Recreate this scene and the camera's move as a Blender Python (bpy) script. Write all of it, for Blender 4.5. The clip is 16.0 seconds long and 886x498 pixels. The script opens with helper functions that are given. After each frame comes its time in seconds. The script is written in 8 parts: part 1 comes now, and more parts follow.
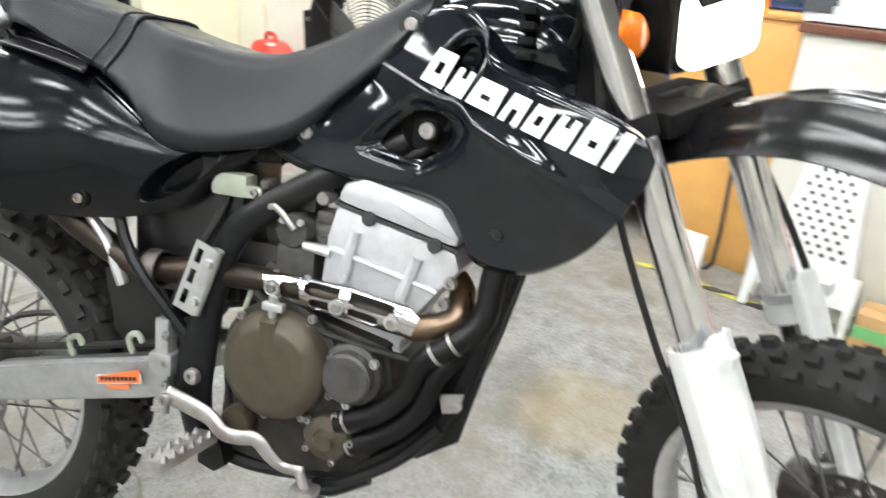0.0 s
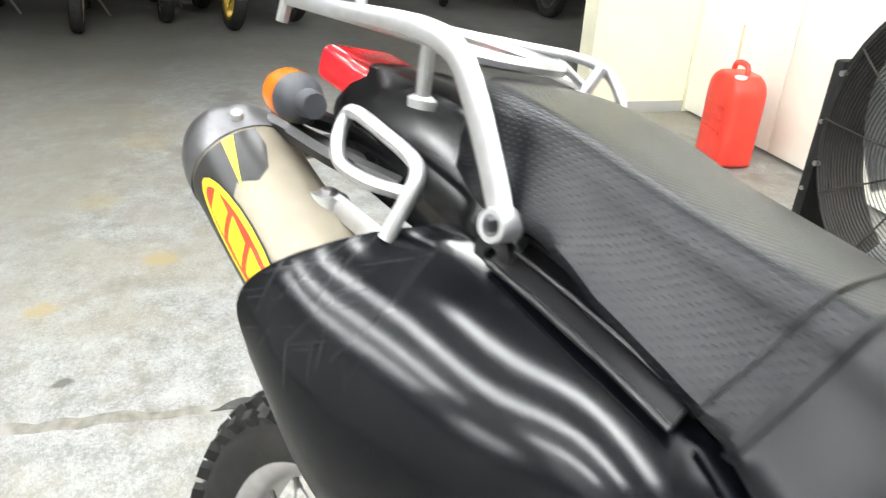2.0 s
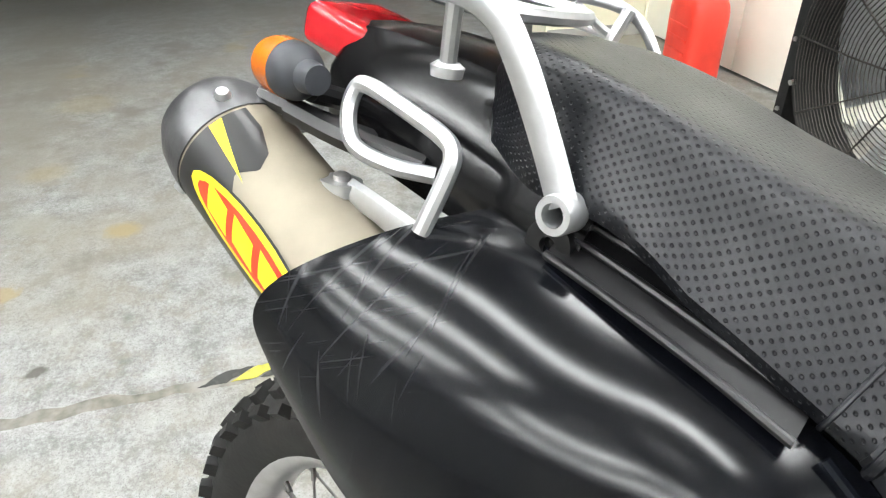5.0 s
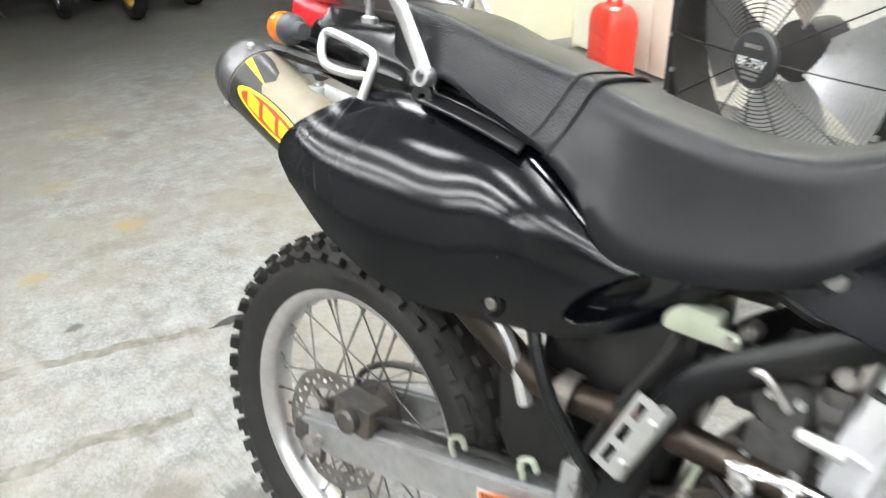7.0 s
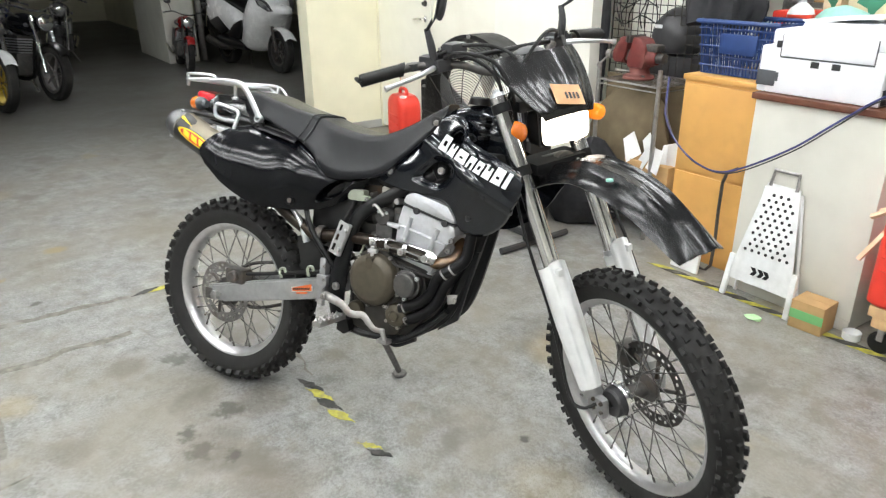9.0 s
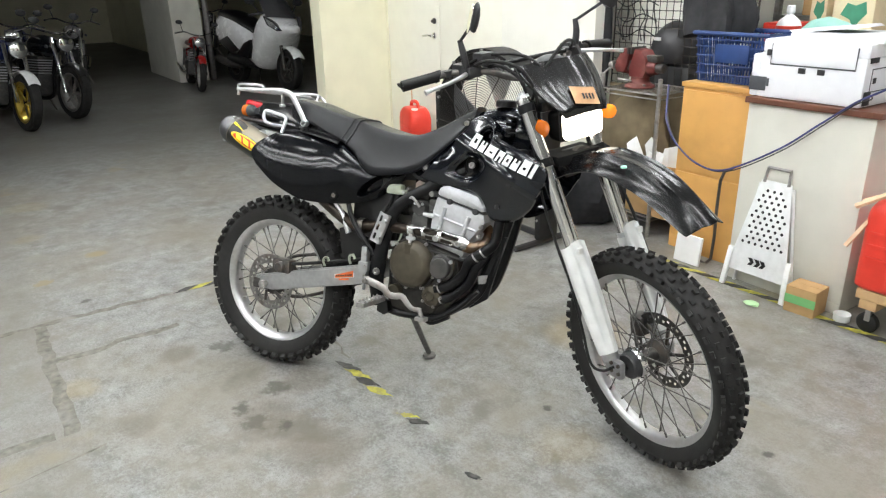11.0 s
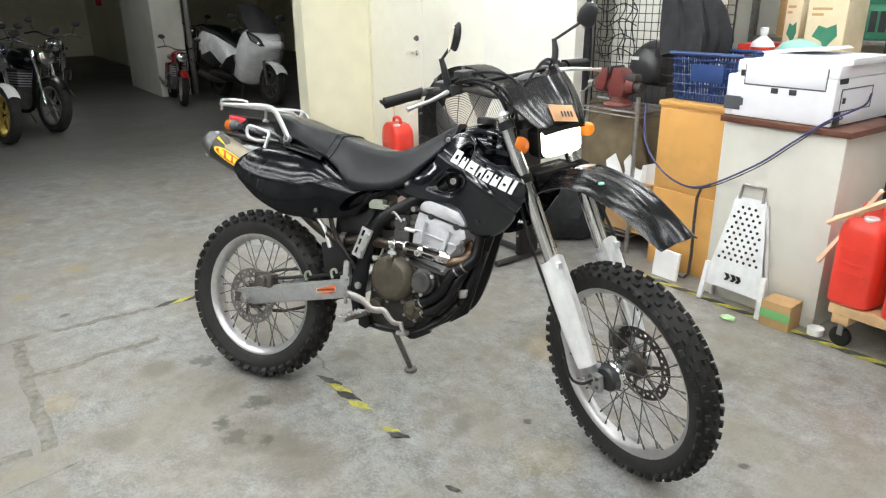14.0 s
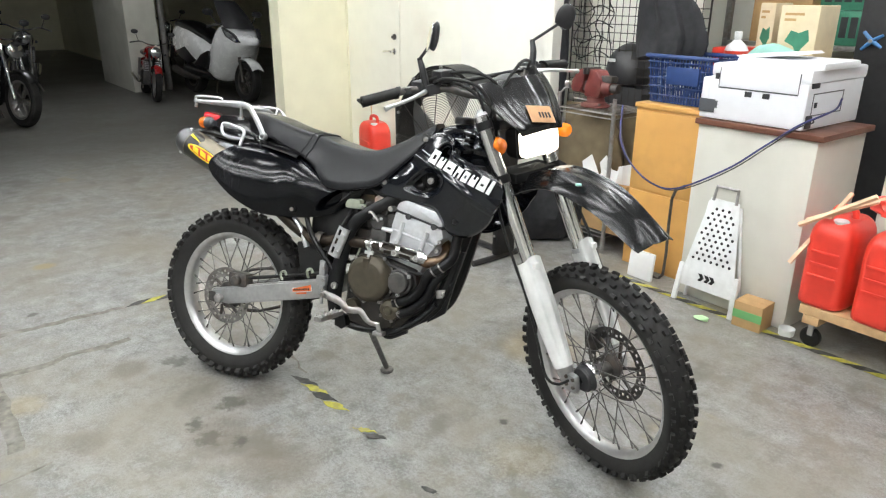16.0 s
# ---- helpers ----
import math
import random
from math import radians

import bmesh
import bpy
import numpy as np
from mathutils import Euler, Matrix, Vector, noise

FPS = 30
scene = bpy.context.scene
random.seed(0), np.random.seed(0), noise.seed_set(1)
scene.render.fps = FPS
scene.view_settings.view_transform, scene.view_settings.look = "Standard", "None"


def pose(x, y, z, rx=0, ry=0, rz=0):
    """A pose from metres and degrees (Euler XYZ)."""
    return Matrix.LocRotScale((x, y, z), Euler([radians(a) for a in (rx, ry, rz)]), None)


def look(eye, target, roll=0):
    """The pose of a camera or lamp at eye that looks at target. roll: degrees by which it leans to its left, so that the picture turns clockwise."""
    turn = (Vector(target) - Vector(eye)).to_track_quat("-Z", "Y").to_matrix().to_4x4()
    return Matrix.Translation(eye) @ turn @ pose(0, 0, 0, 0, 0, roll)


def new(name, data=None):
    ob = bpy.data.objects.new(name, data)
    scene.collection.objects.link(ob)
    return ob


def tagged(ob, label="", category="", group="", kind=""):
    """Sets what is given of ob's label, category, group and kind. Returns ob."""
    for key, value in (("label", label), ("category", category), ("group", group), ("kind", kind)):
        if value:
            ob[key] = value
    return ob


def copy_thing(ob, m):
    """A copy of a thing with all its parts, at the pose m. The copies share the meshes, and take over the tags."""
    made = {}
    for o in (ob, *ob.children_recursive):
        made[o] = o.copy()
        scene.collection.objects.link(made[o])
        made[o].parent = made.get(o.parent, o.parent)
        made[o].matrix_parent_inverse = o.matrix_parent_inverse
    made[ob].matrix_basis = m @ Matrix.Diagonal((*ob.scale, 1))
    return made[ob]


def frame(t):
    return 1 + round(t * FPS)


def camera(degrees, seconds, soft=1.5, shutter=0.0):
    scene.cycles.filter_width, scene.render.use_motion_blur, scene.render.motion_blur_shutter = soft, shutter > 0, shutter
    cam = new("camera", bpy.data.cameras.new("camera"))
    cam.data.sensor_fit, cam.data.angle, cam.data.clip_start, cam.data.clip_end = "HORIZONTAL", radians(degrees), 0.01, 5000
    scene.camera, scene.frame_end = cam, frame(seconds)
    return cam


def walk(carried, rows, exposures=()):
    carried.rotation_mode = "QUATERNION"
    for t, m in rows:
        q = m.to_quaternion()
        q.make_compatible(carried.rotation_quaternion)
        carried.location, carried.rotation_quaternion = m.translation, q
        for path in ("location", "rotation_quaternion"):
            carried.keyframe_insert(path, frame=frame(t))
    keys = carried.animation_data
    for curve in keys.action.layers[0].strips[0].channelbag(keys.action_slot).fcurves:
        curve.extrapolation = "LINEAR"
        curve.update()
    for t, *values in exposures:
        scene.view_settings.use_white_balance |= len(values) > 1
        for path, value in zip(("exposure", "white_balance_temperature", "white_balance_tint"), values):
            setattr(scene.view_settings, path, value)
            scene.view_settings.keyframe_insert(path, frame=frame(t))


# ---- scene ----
cam = camera(65.2, 16.0, 1.2, 0.4)
PATH = [
    (0, (1.07, -0.783, 1.123), (0.697, 0.995, 0.287), 2.5),
    (0.5, (1.117, -0.627, 1.158), (0.329, 1.007, 0.318), 1.1),
    (1, (0.887, -0.46, 1.141), (-0.159, 1.019, 0.294), 0.4),
    (1.5, (0.638, -0.297, 1.145), (-0.506, 1.097, 0.279), 1.3),
    (2, (0.453, -0.204, 1.169), (-0.785, 1.081, 0.265), 2.7),
    (2.5, (0.343, -0.194, 1.168), (-0.638, 1.231, 0.166), 3.7),
    (3, (0.345, -0.189, 1.153), (-0.716, 1.158, 0.125), 1.9),
    (3.5, (0.358, -0.185, 1.167), (-0.734, 1.097, 0.088), -0.0),
    (3.7, (0.359, -0.188, 1.166), (-0.734, 1.087, 0.08), 0.1),
    (5.8, (0.37, -0.188, 1.176), (-0.714, 1.132, 0.137), -0.8),
    (6, (0.39, -0.19, 1.179), (-0.705, 1.126, 0.146), -2.1),
    (6.5, (0.51, -0.269, 1.207), (-0.643, 1.004, 0.182), -4.5),
    (7, (0.72, -0.548, 1.212), (-0.337, 0.837, 0.229), -2.2),
    (7.5, (1.03, -0.785, 1.254), (0.094, 0.71, 0.311), -0.7),
    (8, (1.334, -1.065, 1.37), (0.463, 0.446, 0.391), -2.3),
    (8.5, (1.468, -1.394, 1.438), (0.743, 0.236, 0.533), -0.2),
    (9, (1.664, -1.684, 1.446), (0.901, -0.002, 0.677), -0.7),
    (9.2, (1.709, -1.776, 1.457), (0.917, -0.101, 0.702), -1.1),
    (11.5, (1.672, -1.986, 1.451), (0.922, -0.274, 0.74), -1.3),
    (12, (1.677, -1.995, 1.453), (0.953, -0.266, 0.756), -0.9),
    (12.5, (1.684, -1.999, 1.454), (0.99, -0.254, 0.766), -0.6),
    (13, (1.688, -2.004, 1.456), (0.966, -0.269, 0.772), -0.8),
    (13.5, (1.696, -2.005, 1.457), (0.96, -0.274, 0.777), -1.0),
    (14, (1.69, -2.001, 1.459), (0.966, -0.266, 0.775), -0.7),
    (14.5, (1.683, -1.999, 1.456), (0.98, -0.255, 0.774), -0.3),
    (15, (1.685, -1.992, 1.46), (0.999, -0.243, 0.775), -0.2),
    (15.5, (1.682, -1.995, 1.453), (1.012, -0.237, 0.774), -0.1),
    (16, (1.684, -1.994, 1.459), (1.024, -0.235, 0.773), 0.3),
]
walk(cam, [(t, look(*p)) for t, *p in PATH],
     [(0.0, 0.48), (0.5, 0.50), (1.0, 0.72), (1.5, 0.93), (2.0, 0.83), (2.5, 0.64), (3.7, 0.53), (5.8, 0.56), (6.5, 0.62), (7.5, 0.64), (8.0, 0.56), (8.5, 0.30), (9.0, 0.12), (11.5, 0.00), (16.0, 0.02)])

# ---------------------------------------------------------------- world and light
A_ROOM = radians(-32.0)
ROOM = Matrix.Rotation(A_ROOM, 4, "Z")
CEIL = 3.05

world = bpy.data.worlds.new("world")
scene.world = world
world.use_nodes = True
wn = world.node_tree
sky = wn.nodes.new("ShaderNodeTexSky")
sky.sky_type, sky.sun_disc = "NISHITA", False
sky.sun_elevation, sky.sun_rotation = radians(42), radians(200)
wn.links.new(sky.outputs[0], wn.nodes["Background"].inputs[0])
wn.nodes["Background"].inputs[1].default_value = 0.12


def area_lamp(name, m, sx, sy, watts, colour):
    data = bpy.data.lights.new(name, "AREA")
    data.shape, data.size, data.size_y, data.energy, data.color = "RECTANGLE", sx, sy, watts, colour
    ob = new(name, data)
    ob.matrix_world = m
    return ob


# rows of fluorescent tubes under the ceiling
# last seven are unseen extras that brighten the rear, the opening and the bay
TUBES = [(u_, v_) for v_ in (2.0, 1.1, 0.2, -0.7, -1.6, -2.5, -3.4) for u_ in (-1.35, 0.5, 2.35)] + [(0.3, 3.55), (1.7, 3.9), (-3.7, 0.2), (-3.7, -1.6), (-6.1, 3.0), (-8.2, 0.7), (-10.5, 2.4)]
for u_, v_ in TUBES:
    watts = (4.5 if u_ > 2 else 3.2 if -2 < u_ < -1 else 3.65) * (1.4 if v_ < -2 else 1.8 if v_ > 3.2 else 0.9 if v_ > 1 else 0.7 if u_ == -3.7 else 1.0)
    area_lamp("tube_light", ROOM @ pose(u_, v_, CEIL - 0.16, 0, 0, 0), 1.2, 0.14, watts, (0.905, 0.958, 1.0))

# ---------------------------------------------------------------- materials


def material(name, base, rough=0.5, metal=0.0, vary=0.12, scale=30.0, bump=0.0, bump_scale=200.0, coat=0.0,
             alt=None, alt_scale=3.0, alt_amount=0.5, rough_vary=0.08, emit=None, trans=0.0, spec=0.5):
    m = bpy.data.materials.new(name)
    m.use_nodes = True
    nt = m.node_tree
    n, link = nt.nodes, nt.links
    b = n["Principled BSDF"]
    b.inputs["Roughness"].default_value, b.inputs["Metallic"].default_value = rough, metal
    b.inputs["Coat Weight"].default_value, b.inputs["Coat Roughness"].default_value = coat, 0.08
    b.inputs["Specular IOR Level"].default_value = spec
    b.inputs["Transmission Weight"].default_value = trans
    co = n.new("ShaderNodeTexCoord")
    fine = n.new("ShaderNodeTexNoise")
    fine.inputs["Scale"].default_value, fine.inputs["Detail"].default_value = scale, 6
    link.new(co.outputs["Object"], fine.inputs["Vector"])
    hsv = n.new("ShaderNodeHueSaturation")
    hsv.inputs["Color"].default_value = (*base, 1)
    rng = n.new("ShaderNodeMapRange")
    rng.inputs["From Min"].default_value, rng.inputs["From Max"].default_value = 0.3, 0.7
    rng.inputs["To Min"].default_value, rng.inputs["To Max"].default_value = 1 - vary, 1 + vary
    link.new(fine.outputs["Fac"], rng.inputs["Value"])
    link.new(rng.outputs[0], hsv.inputs["Value"])
    colour = hsv.outputs[0]
    if alt:
        big = n.new("ShaderNodeTexNoise")
        big.inputs["Scale"].default_value, big.inputs["Detail"].default_value = alt_scale, 5
        link.new(co.outputs["Object"], big.inputs["Vector"])
        ramp = n.new("ShaderNodeMapRange")
        ramp.inputs["From Min"].default_value, ramp.inputs["From Max"].default_value = 0.5, 0.68
        ramp.inputs["To Min"].default_value, ramp.inputs["To Max"].default_value = 0, alt_amount
        link.new(big.outputs["Fac"], ramp.inputs["Value"])
        mix = n.new("ShaderNodeMix")
        mix.data_type = "RGBA"
        mix.inputs["B"].default_value = (*alt, 1)
        link.new(ramp.outputs[0], mix.inputs["Factor"])
        link.new(colour, mix.inputs["A"])
        colour = mix.outputs["Result"]
    link.new(colour, b.inputs["Base Color"])
    rr = n.new("ShaderNodeMapRange")
    rr.inputs["From Min"].default_value, rr.inputs["From Max"].default_value = 0.3, 0.7
    rr.inputs["To Min"].default_value, rr.inputs["To Max"].default_value = max(0.02, rough - rough_vary), min(1, rough + rough_vary)
    mid = n.new("ShaderNodeTexNoise")
    mid.inputs["Scale"].default_value = scale * 0.35
    link.new(co.outputs["Object"], mid.inputs["Vector"])
    link.new(mid.outputs["Fac"], rr.inputs["Value"])
    link.new(rr.outputs[0], b.inputs["Roughness"])
    if bump:
        bn = n.new("ShaderNodeTexNoise")
        bn.inputs["Scale"].default_value, bn.inputs["Detail"].default_value = bump_scale, 4
        link.new(co.outputs["Object"], bn.inputs["Vector"])
        bp = n.new("ShaderNodeBump")
        bp.inputs["Strength"].default_value, bp.inputs["Distance"].default_value = bump, 0.002
        link.new(bn.outputs["Fac"], bp.inputs["Height"])
        link.new(bp.outputs[0], b.inputs["Normal"])
    if emit:
        b.inputs["Emission Color"].default_value, b.inputs["Emission Strength"].default_value = (*emit[0], 1), emit[1]
    return m


M = {}
M["gloss_black"] = material("gloss_black_plastic", (0.006, 0.0072, 0.0098), 0.09, vary=0.25, scale=14, bump=0.5, bump_scale=9, rough_vary=0.04, spec=0.5)
M["fender_black"] = material("fender_black_plastic", (0.005, 0.005, 0.0055), 0.16, vary=0.25, scale=16, bump=0.02, bump_scale=40, rough_vary=0.04, spec=0.32)
M["engine_dark"] = material("grimy_engine_case", (0.030, 0.028, 0.025), 0.55, 0.35, vary=0.3, scale=45, bump=0.3, bump_scale=180, alt=(0.08, 0.065, 0.045), alt_scale=18, alt_amount=0.4)
M["dark_pipe"] = material("tarnished_pipe", (0.030, 0.024, 0.019), 0.42, 0.75, vary=0.3, scale=30, alt=(0.065, 0.040, 0.025), alt_scale=9, alt_amount=0.5)
M["dark_chrome"] = material("scuffed_dark_steel", (0.13, 0.13, 0.135), 0.36, 0.75, vary=0.2, scale=40, bump=0.15, alt=(0.07, 0.07, 0.07), alt_scale=14, alt_amount=0.5)
M["satin_black"] = material("satin_black_plastic", (0.007, 0.007, 0.0075), 0.33, vary=0.25, scale=20, bump=0.12, bump_scale=90, rough_vary=0.04, alt=(0.025, 0.025, 0.026), alt_scale=9, alt_amount=0.25)
M["black_paint"] = material("black_frame_paint", (0.0055, 0.0058, 0.0065), 0.36, vary=0.25, scale=30, bump=0.1, alt=(0.02, 0.018, 0.016), alt_scale=14, alt_amount=0.25, spec=0.26)
M["black_rubber"] = material("black_rubber", (0.009, 0.0088, 0.0085), 0.58, vary=0.2, scale=40, bump=0.2, spec=0.35)
M["tyre"] = material("tyre_rubber", (0.0095, 0.009, 0.0085), 0.72, vary=0.3, scale=35, bump=0.25, bump_scale=160, alt=(0.024, 0.021, 0.017), alt_scale=12, alt_amount=0.35)
M["alu"] = material("brushed_aluminium", (0.60, 0.61, 0.62), 0.38, 0.85, vary=0.08, scale=60, bump=0.08, bump_scale=220, alt=(0.42, 0.42, 0.41), alt_scale=11, alt_amount=0.4)
M["swing_alu"] = material("dull_swingarm_aluminium", (0.40, 0.405, 0.41), 0.46, 0.8, vary=0.1, scale=50, bump=0.12, bump_scale=200, alt=(0.27, 0.265, 0.255), alt_scale=10, alt_amount=0.45)
M["rim"] = material("polished_rim", (0.60, 0.60, 0.61), 0.33, 0.9, vary=0.08, scale=50, bump=0.05, rough_vary=0.04, alt=(0.5, 0.49, 0.47), alt_scale=16, alt_amount=0.4)
M["fork_satin"] = material("satin_fork_tube", (0.86, 0.86, 0.87), 0.18, 1.0, vary=0.05, scale=40, bump=0.04, alt=(0.6, 0.58, 0.55), alt_scale=14, alt_amount=0.3)
M["silver_paint"] = material("silver_painted_casting", (0.50, 0.51, 0.53), 0.42, 0.35, vary=0.08, scale=60, bump=0.2, bump_scale=260, alt=(0.34, 0.33, 0.31), alt_scale=13, alt_amount=0.35)
M["chrome"] = material("chrome", (0.78, 0.78, 0.79), 0.13, 1.0, vary=0.04, scale=40, alt=(0.5, 0.47, 0.43), alt_scale=18, alt_amount=0.25)
M["steel"] = material("dull_steel", (0.38, 0.37, 0.36), 0.42, 0.85, vary=0.15, scale=60, bump=0.1, alt=(0.2, 0.15, 0.11), alt_scale=20, alt_amount=0.45)
M["dark_steel"] = material("dark_dirty_steel", (0.10, 0.095, 0.09), 0.5, 0.7, vary=0.25, scale=60, bump=0.15, alt=(0.16, 0.12, 0.09), alt_scale=20, alt_amount=0.5)
M["spoke_steel"] = material("tarnished_spoke_steel", (0.16, 0.155, 0.15), 0.42, 0.8, vary=0.2, scale=60)
M["titanium"] = material("champagne_titanium", (0.26, 0.232, 0.18), 0.58, 0.25, vary=0.06, scale=40, bump=0.06, bump_scale=300, alt=(0.28, 0.235, 0.17), alt_scale=7, alt_amount=0.5, spec=0.25)
M["bronze_pipe"] = material("heat_tinted_pipe", (0.22, 0.135, 0.07), 0.28, 0.9, vary=0.2, scale=30, alt=(0.20, 0.17, 0.15), alt_scale=18, alt_amount=0.6)
M["magnesium"] = material("bronze_engine_cover", (0.064, 0.054, 0.037), 0.45, 0.35, vary=0.14, scale=50, bump=0.12, bump_scale=260, alt=(0.09, 0.075, 0.052), alt_scale=16, alt_amount=0.5)
M["engine_grey"] = material("engine_case_grey", (0.055, 0.054, 0.052), 0.5, 0.45, vary=0.3, scale=50, bump=0.25, alt=(0.11, 0.10, 0.09), alt_scale=16, alt_amount=0.5)
M["white_plastic"] = material("white_plastic", (0.82, 0.83, 0.82), 0.42, vary=0.05, scale=30, bump=0.08, alt=(0.5, 0.5, 0.47), alt_scale=10, alt_amount=0.3)
M["milk_plastic"] = material("milky_reservoir_plastic", (0.30, 0.33, 0.26), 0.35, vary=0.10, alt=(0.22, 0.22, 0.16), alt_scale=25, alt_amount=0.6, trans=0.0)
M["amber"] = material("amber_lens", (0.56, 0.13, 0.008), 0.15, vary=0.1, scale=80, bump=0.3, bump_scale=320)
M["amber_lit"] = material("amber_lens_lit", (0.70, 0.20, 0.012), 0.2, vary=0.05, emit=((1.0, 0.27, 0.015), 0.45))
M["red_lens"] = material("red_lens", (0.62, 0.012, 0.02), 0.12, vary=0.08, scale=60)
M["grey_plastic"] = material("grey_plastic", (0.075, 0.08, 0.088), 0.45, vary=0.1, scale=50, bump=0.1)
M["indicator_grey"] = material("dark_grey_indicator_plastic", (0.035, 0.038, 0.045), 0.42, vary=0.12, scale=50, bump=0.1)
M["hose_rubber"] = material("smooth_black_hose", (0.0045, 0.0045, 0.005), 0.36, vary=0.2, scale=30, spec=0.22)
M["guard_chrome"] = material("polished_guard_steel", (0.56, 0.555, 0.55), 0.16, 1.0, vary=0.08, scale=50, alt=(0.34, 0.30, 0.26), alt_scale=30, alt_amount=0.5)
M["cowl_black"] = material("worn_black_cowl_plastic", (0.005, 0.005, 0.0055), 0.21, vary=0.25, scale=16, bump=0.03, bump_scale=60, rough_vary=0.05, spec=0.6)
M["lamp_glass"] = material("headlight_lens_lit", (0.9, 0.9, 0.88), 0.1, emit=((1.0, 0.90, 0.74), 6.0))
M["decal_white"] = material("white_decal", (0.80, 0.80, 0.79), 0.35, vary=0.03)
M["decal_orange"] = material("orange_decal", (0.72, 0.16, 0.04), 0.4, vary=0.06)
M["decal_black"] = material("black_decal", (0.012, 0.012, 0.012), 0.35, vary=0.1)
M["decal_yellow"] = material("yellow_decal", (0.85, 0.62, 0.02), 0.35, vary=0.06)
M["decal_red"] = material("red_decal", (0.55, 0.04, 0.015), 0.35, vary=0.06)
M["paper_tag"] = material("tan_paper_tag", (0.62, 0.36, 0.19), 0.8, vary=0.08, scale=50)
M["wall_cream"] = material("cream_wall_paint", (0.89, 0.86, 0.66), 0.55, vary=0.03, scale=6, bump=0.1, bump_scale=60, alt=(0.72, 0.69, 0.52), alt_scale=1.2, alt_amount=0.35)
M["wall_white"] = material("white_wall_paint", (0.89, 0.88, 0.80), 0.5, vary=0.03, scale=6, bump=0.06, bump_scale=80, alt=(0.74, 0.71, 0.62), alt_scale=1.4, alt_amount=0.3)
M["door_paint"] = material("ivory_door_paint", (0.89, 0.88, 0.77), 0.45, vary=0.02, scale=8, alt=(0.70, 0.60, 0.45), alt_scale=1.6, alt_amount=0.2)
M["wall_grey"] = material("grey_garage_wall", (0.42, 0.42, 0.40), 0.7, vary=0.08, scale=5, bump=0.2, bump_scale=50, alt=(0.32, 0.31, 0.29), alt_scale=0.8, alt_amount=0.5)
M["ceiling"] = material("ceiling_paint", (0.20, 0.20, 0.195), 0.8, vary=0.04, scale=4, bump=0.1)
M["pillar_paint"] = material("pale_pillar_paint", (0.68, 0.67, 0.60), 0.6, vary=0.05, scale=5, bump=0.2, bump_scale=40, alt=(0.48, 0.46, 0.40), alt_scale=1.5, alt_amount=0.5)
M["pale_card"] = material("pale_cardboard", (0.66, 0.56, 0.38), 0.8, vary=0.05, scale=20, bump=0.1, alt=(0.60, 0.50, 0.32), alt_scale=6, alt_amount=0.4)
M["counter"] = material("beige_counter_panel", (0.66, 0.65, 0.58), 0.5, vary=0.03, scale=9, bump=0.05, alt=(0.50, 0.48, 0.42), alt_scale=2.5, alt_amount=0.4)
M["brown_edge"] = material("brown_counter_top", (0.13, 0.05, 0.03), 0.4, vary=0.12, scale=30)
M["orange_wood"] = material("orange_wood_veneer", (0.62, 0.34, 0.10), 0.42, vary=0.08, scale=12, bump=0.08, alt=(0.54, 0.28, 0.08), alt_scale=3, alt_amount=0.5)
M["pallet_wood"] = material("raw_wood", (0.55, 0.36, 0.18), 0.75, vary=0.15, scale=18, bump=0.3, alt=(0.42, 0.26, 0.12), alt_scale=5, alt_amount=0.5)
M["stick_wood"] = material("pale_stick_wood", (0.72, 0.50, 0.33), 0.7, vary=0.1, scale=25)
M["red_poly"] = material("red_polyethylene", (0.72, 0.050, 0.030), 0.38, vary=0.06, scale=15, bump=0.08, bump_scale=40, alt=(0.60, 0.02, 0.012), alt_scale=5, alt_amount=0.4)
M["blue_poly"] = material("blue_basket_plastic", (0.018, 0.045, 0.15), 0.42, vary=0.1, scale=20)
M["clamp_blue"] = material("bright_blue_plastic", (0.06, 0.20, 0.45), 0.4, vary=0.1, scale=20)
M["green_poly"] = material("green_crate_plastic", (0.04, 0.20, 0.12), 0.45, vary=0.1, scale=20)
M["cardboard"] = material("brown_cardboard", (0.46, 0.29, 0.13), 0.85, vary=0.07, scale=25, bump=0.15, alt=(0.40, 0.24, 0.11), alt_scale=7, alt_amount=0.4)
M["inner_black"] = material("matte_black_inner_plastic", (0.006, 0.006, 0.006), 0.75, vary=0.3, scale=25, bump=0.1, spec=0.15)
M["green_tape"] = material("green_packing_tape", (0.16, 0.44, 0.16), 0.35, vary=0.06)
M["tape_yellow"] = material("yellow_floor_tape", (0.44, 0.40, 0.055), 0.55, vary=0.25, scale=40, alt=(0.24, 0.21, 0.09), alt_scale=30, alt_amount=0.7)
M["tape_black"] = material("black_floor_tape", (0.03, 0.03, 0.028), 0.55, vary=0.2, scale=30, alt=(0.14, 0.13, 0.12), alt_scale=25, alt_amount=0.5)
M["floor_crack"] = material("dirty_floor_joint", (0.16, 0.148, 0.125), 0.6, vary=0.45, scale=25, alt=(0.30, 0.29, 0.27), alt_scale=9, alt_amount=0.7)
M["floor_worn"] = material("worn_marking_on_concrete", (0.165, 0.155, 0.132), 0.6, vary=0.45, scale=30, alt=(0.25, 0.245, 0.225), alt_scale=11, alt_amount=0.75)
M["printer_white"] = material("printer_white_plastic", (0.80, 0.81, 0.84), 0.4, vary=0.02, scale=20)
M["dark_plastic"] = material("dark_plastic", (0.03, 0.03, 0.032), 0.45, vary=0.15, scale=30, bump=0.08)
M["blue_cable"] = material("blue_cable", (0.04, 0.045, 0.16), 0.45, vary=0.1)
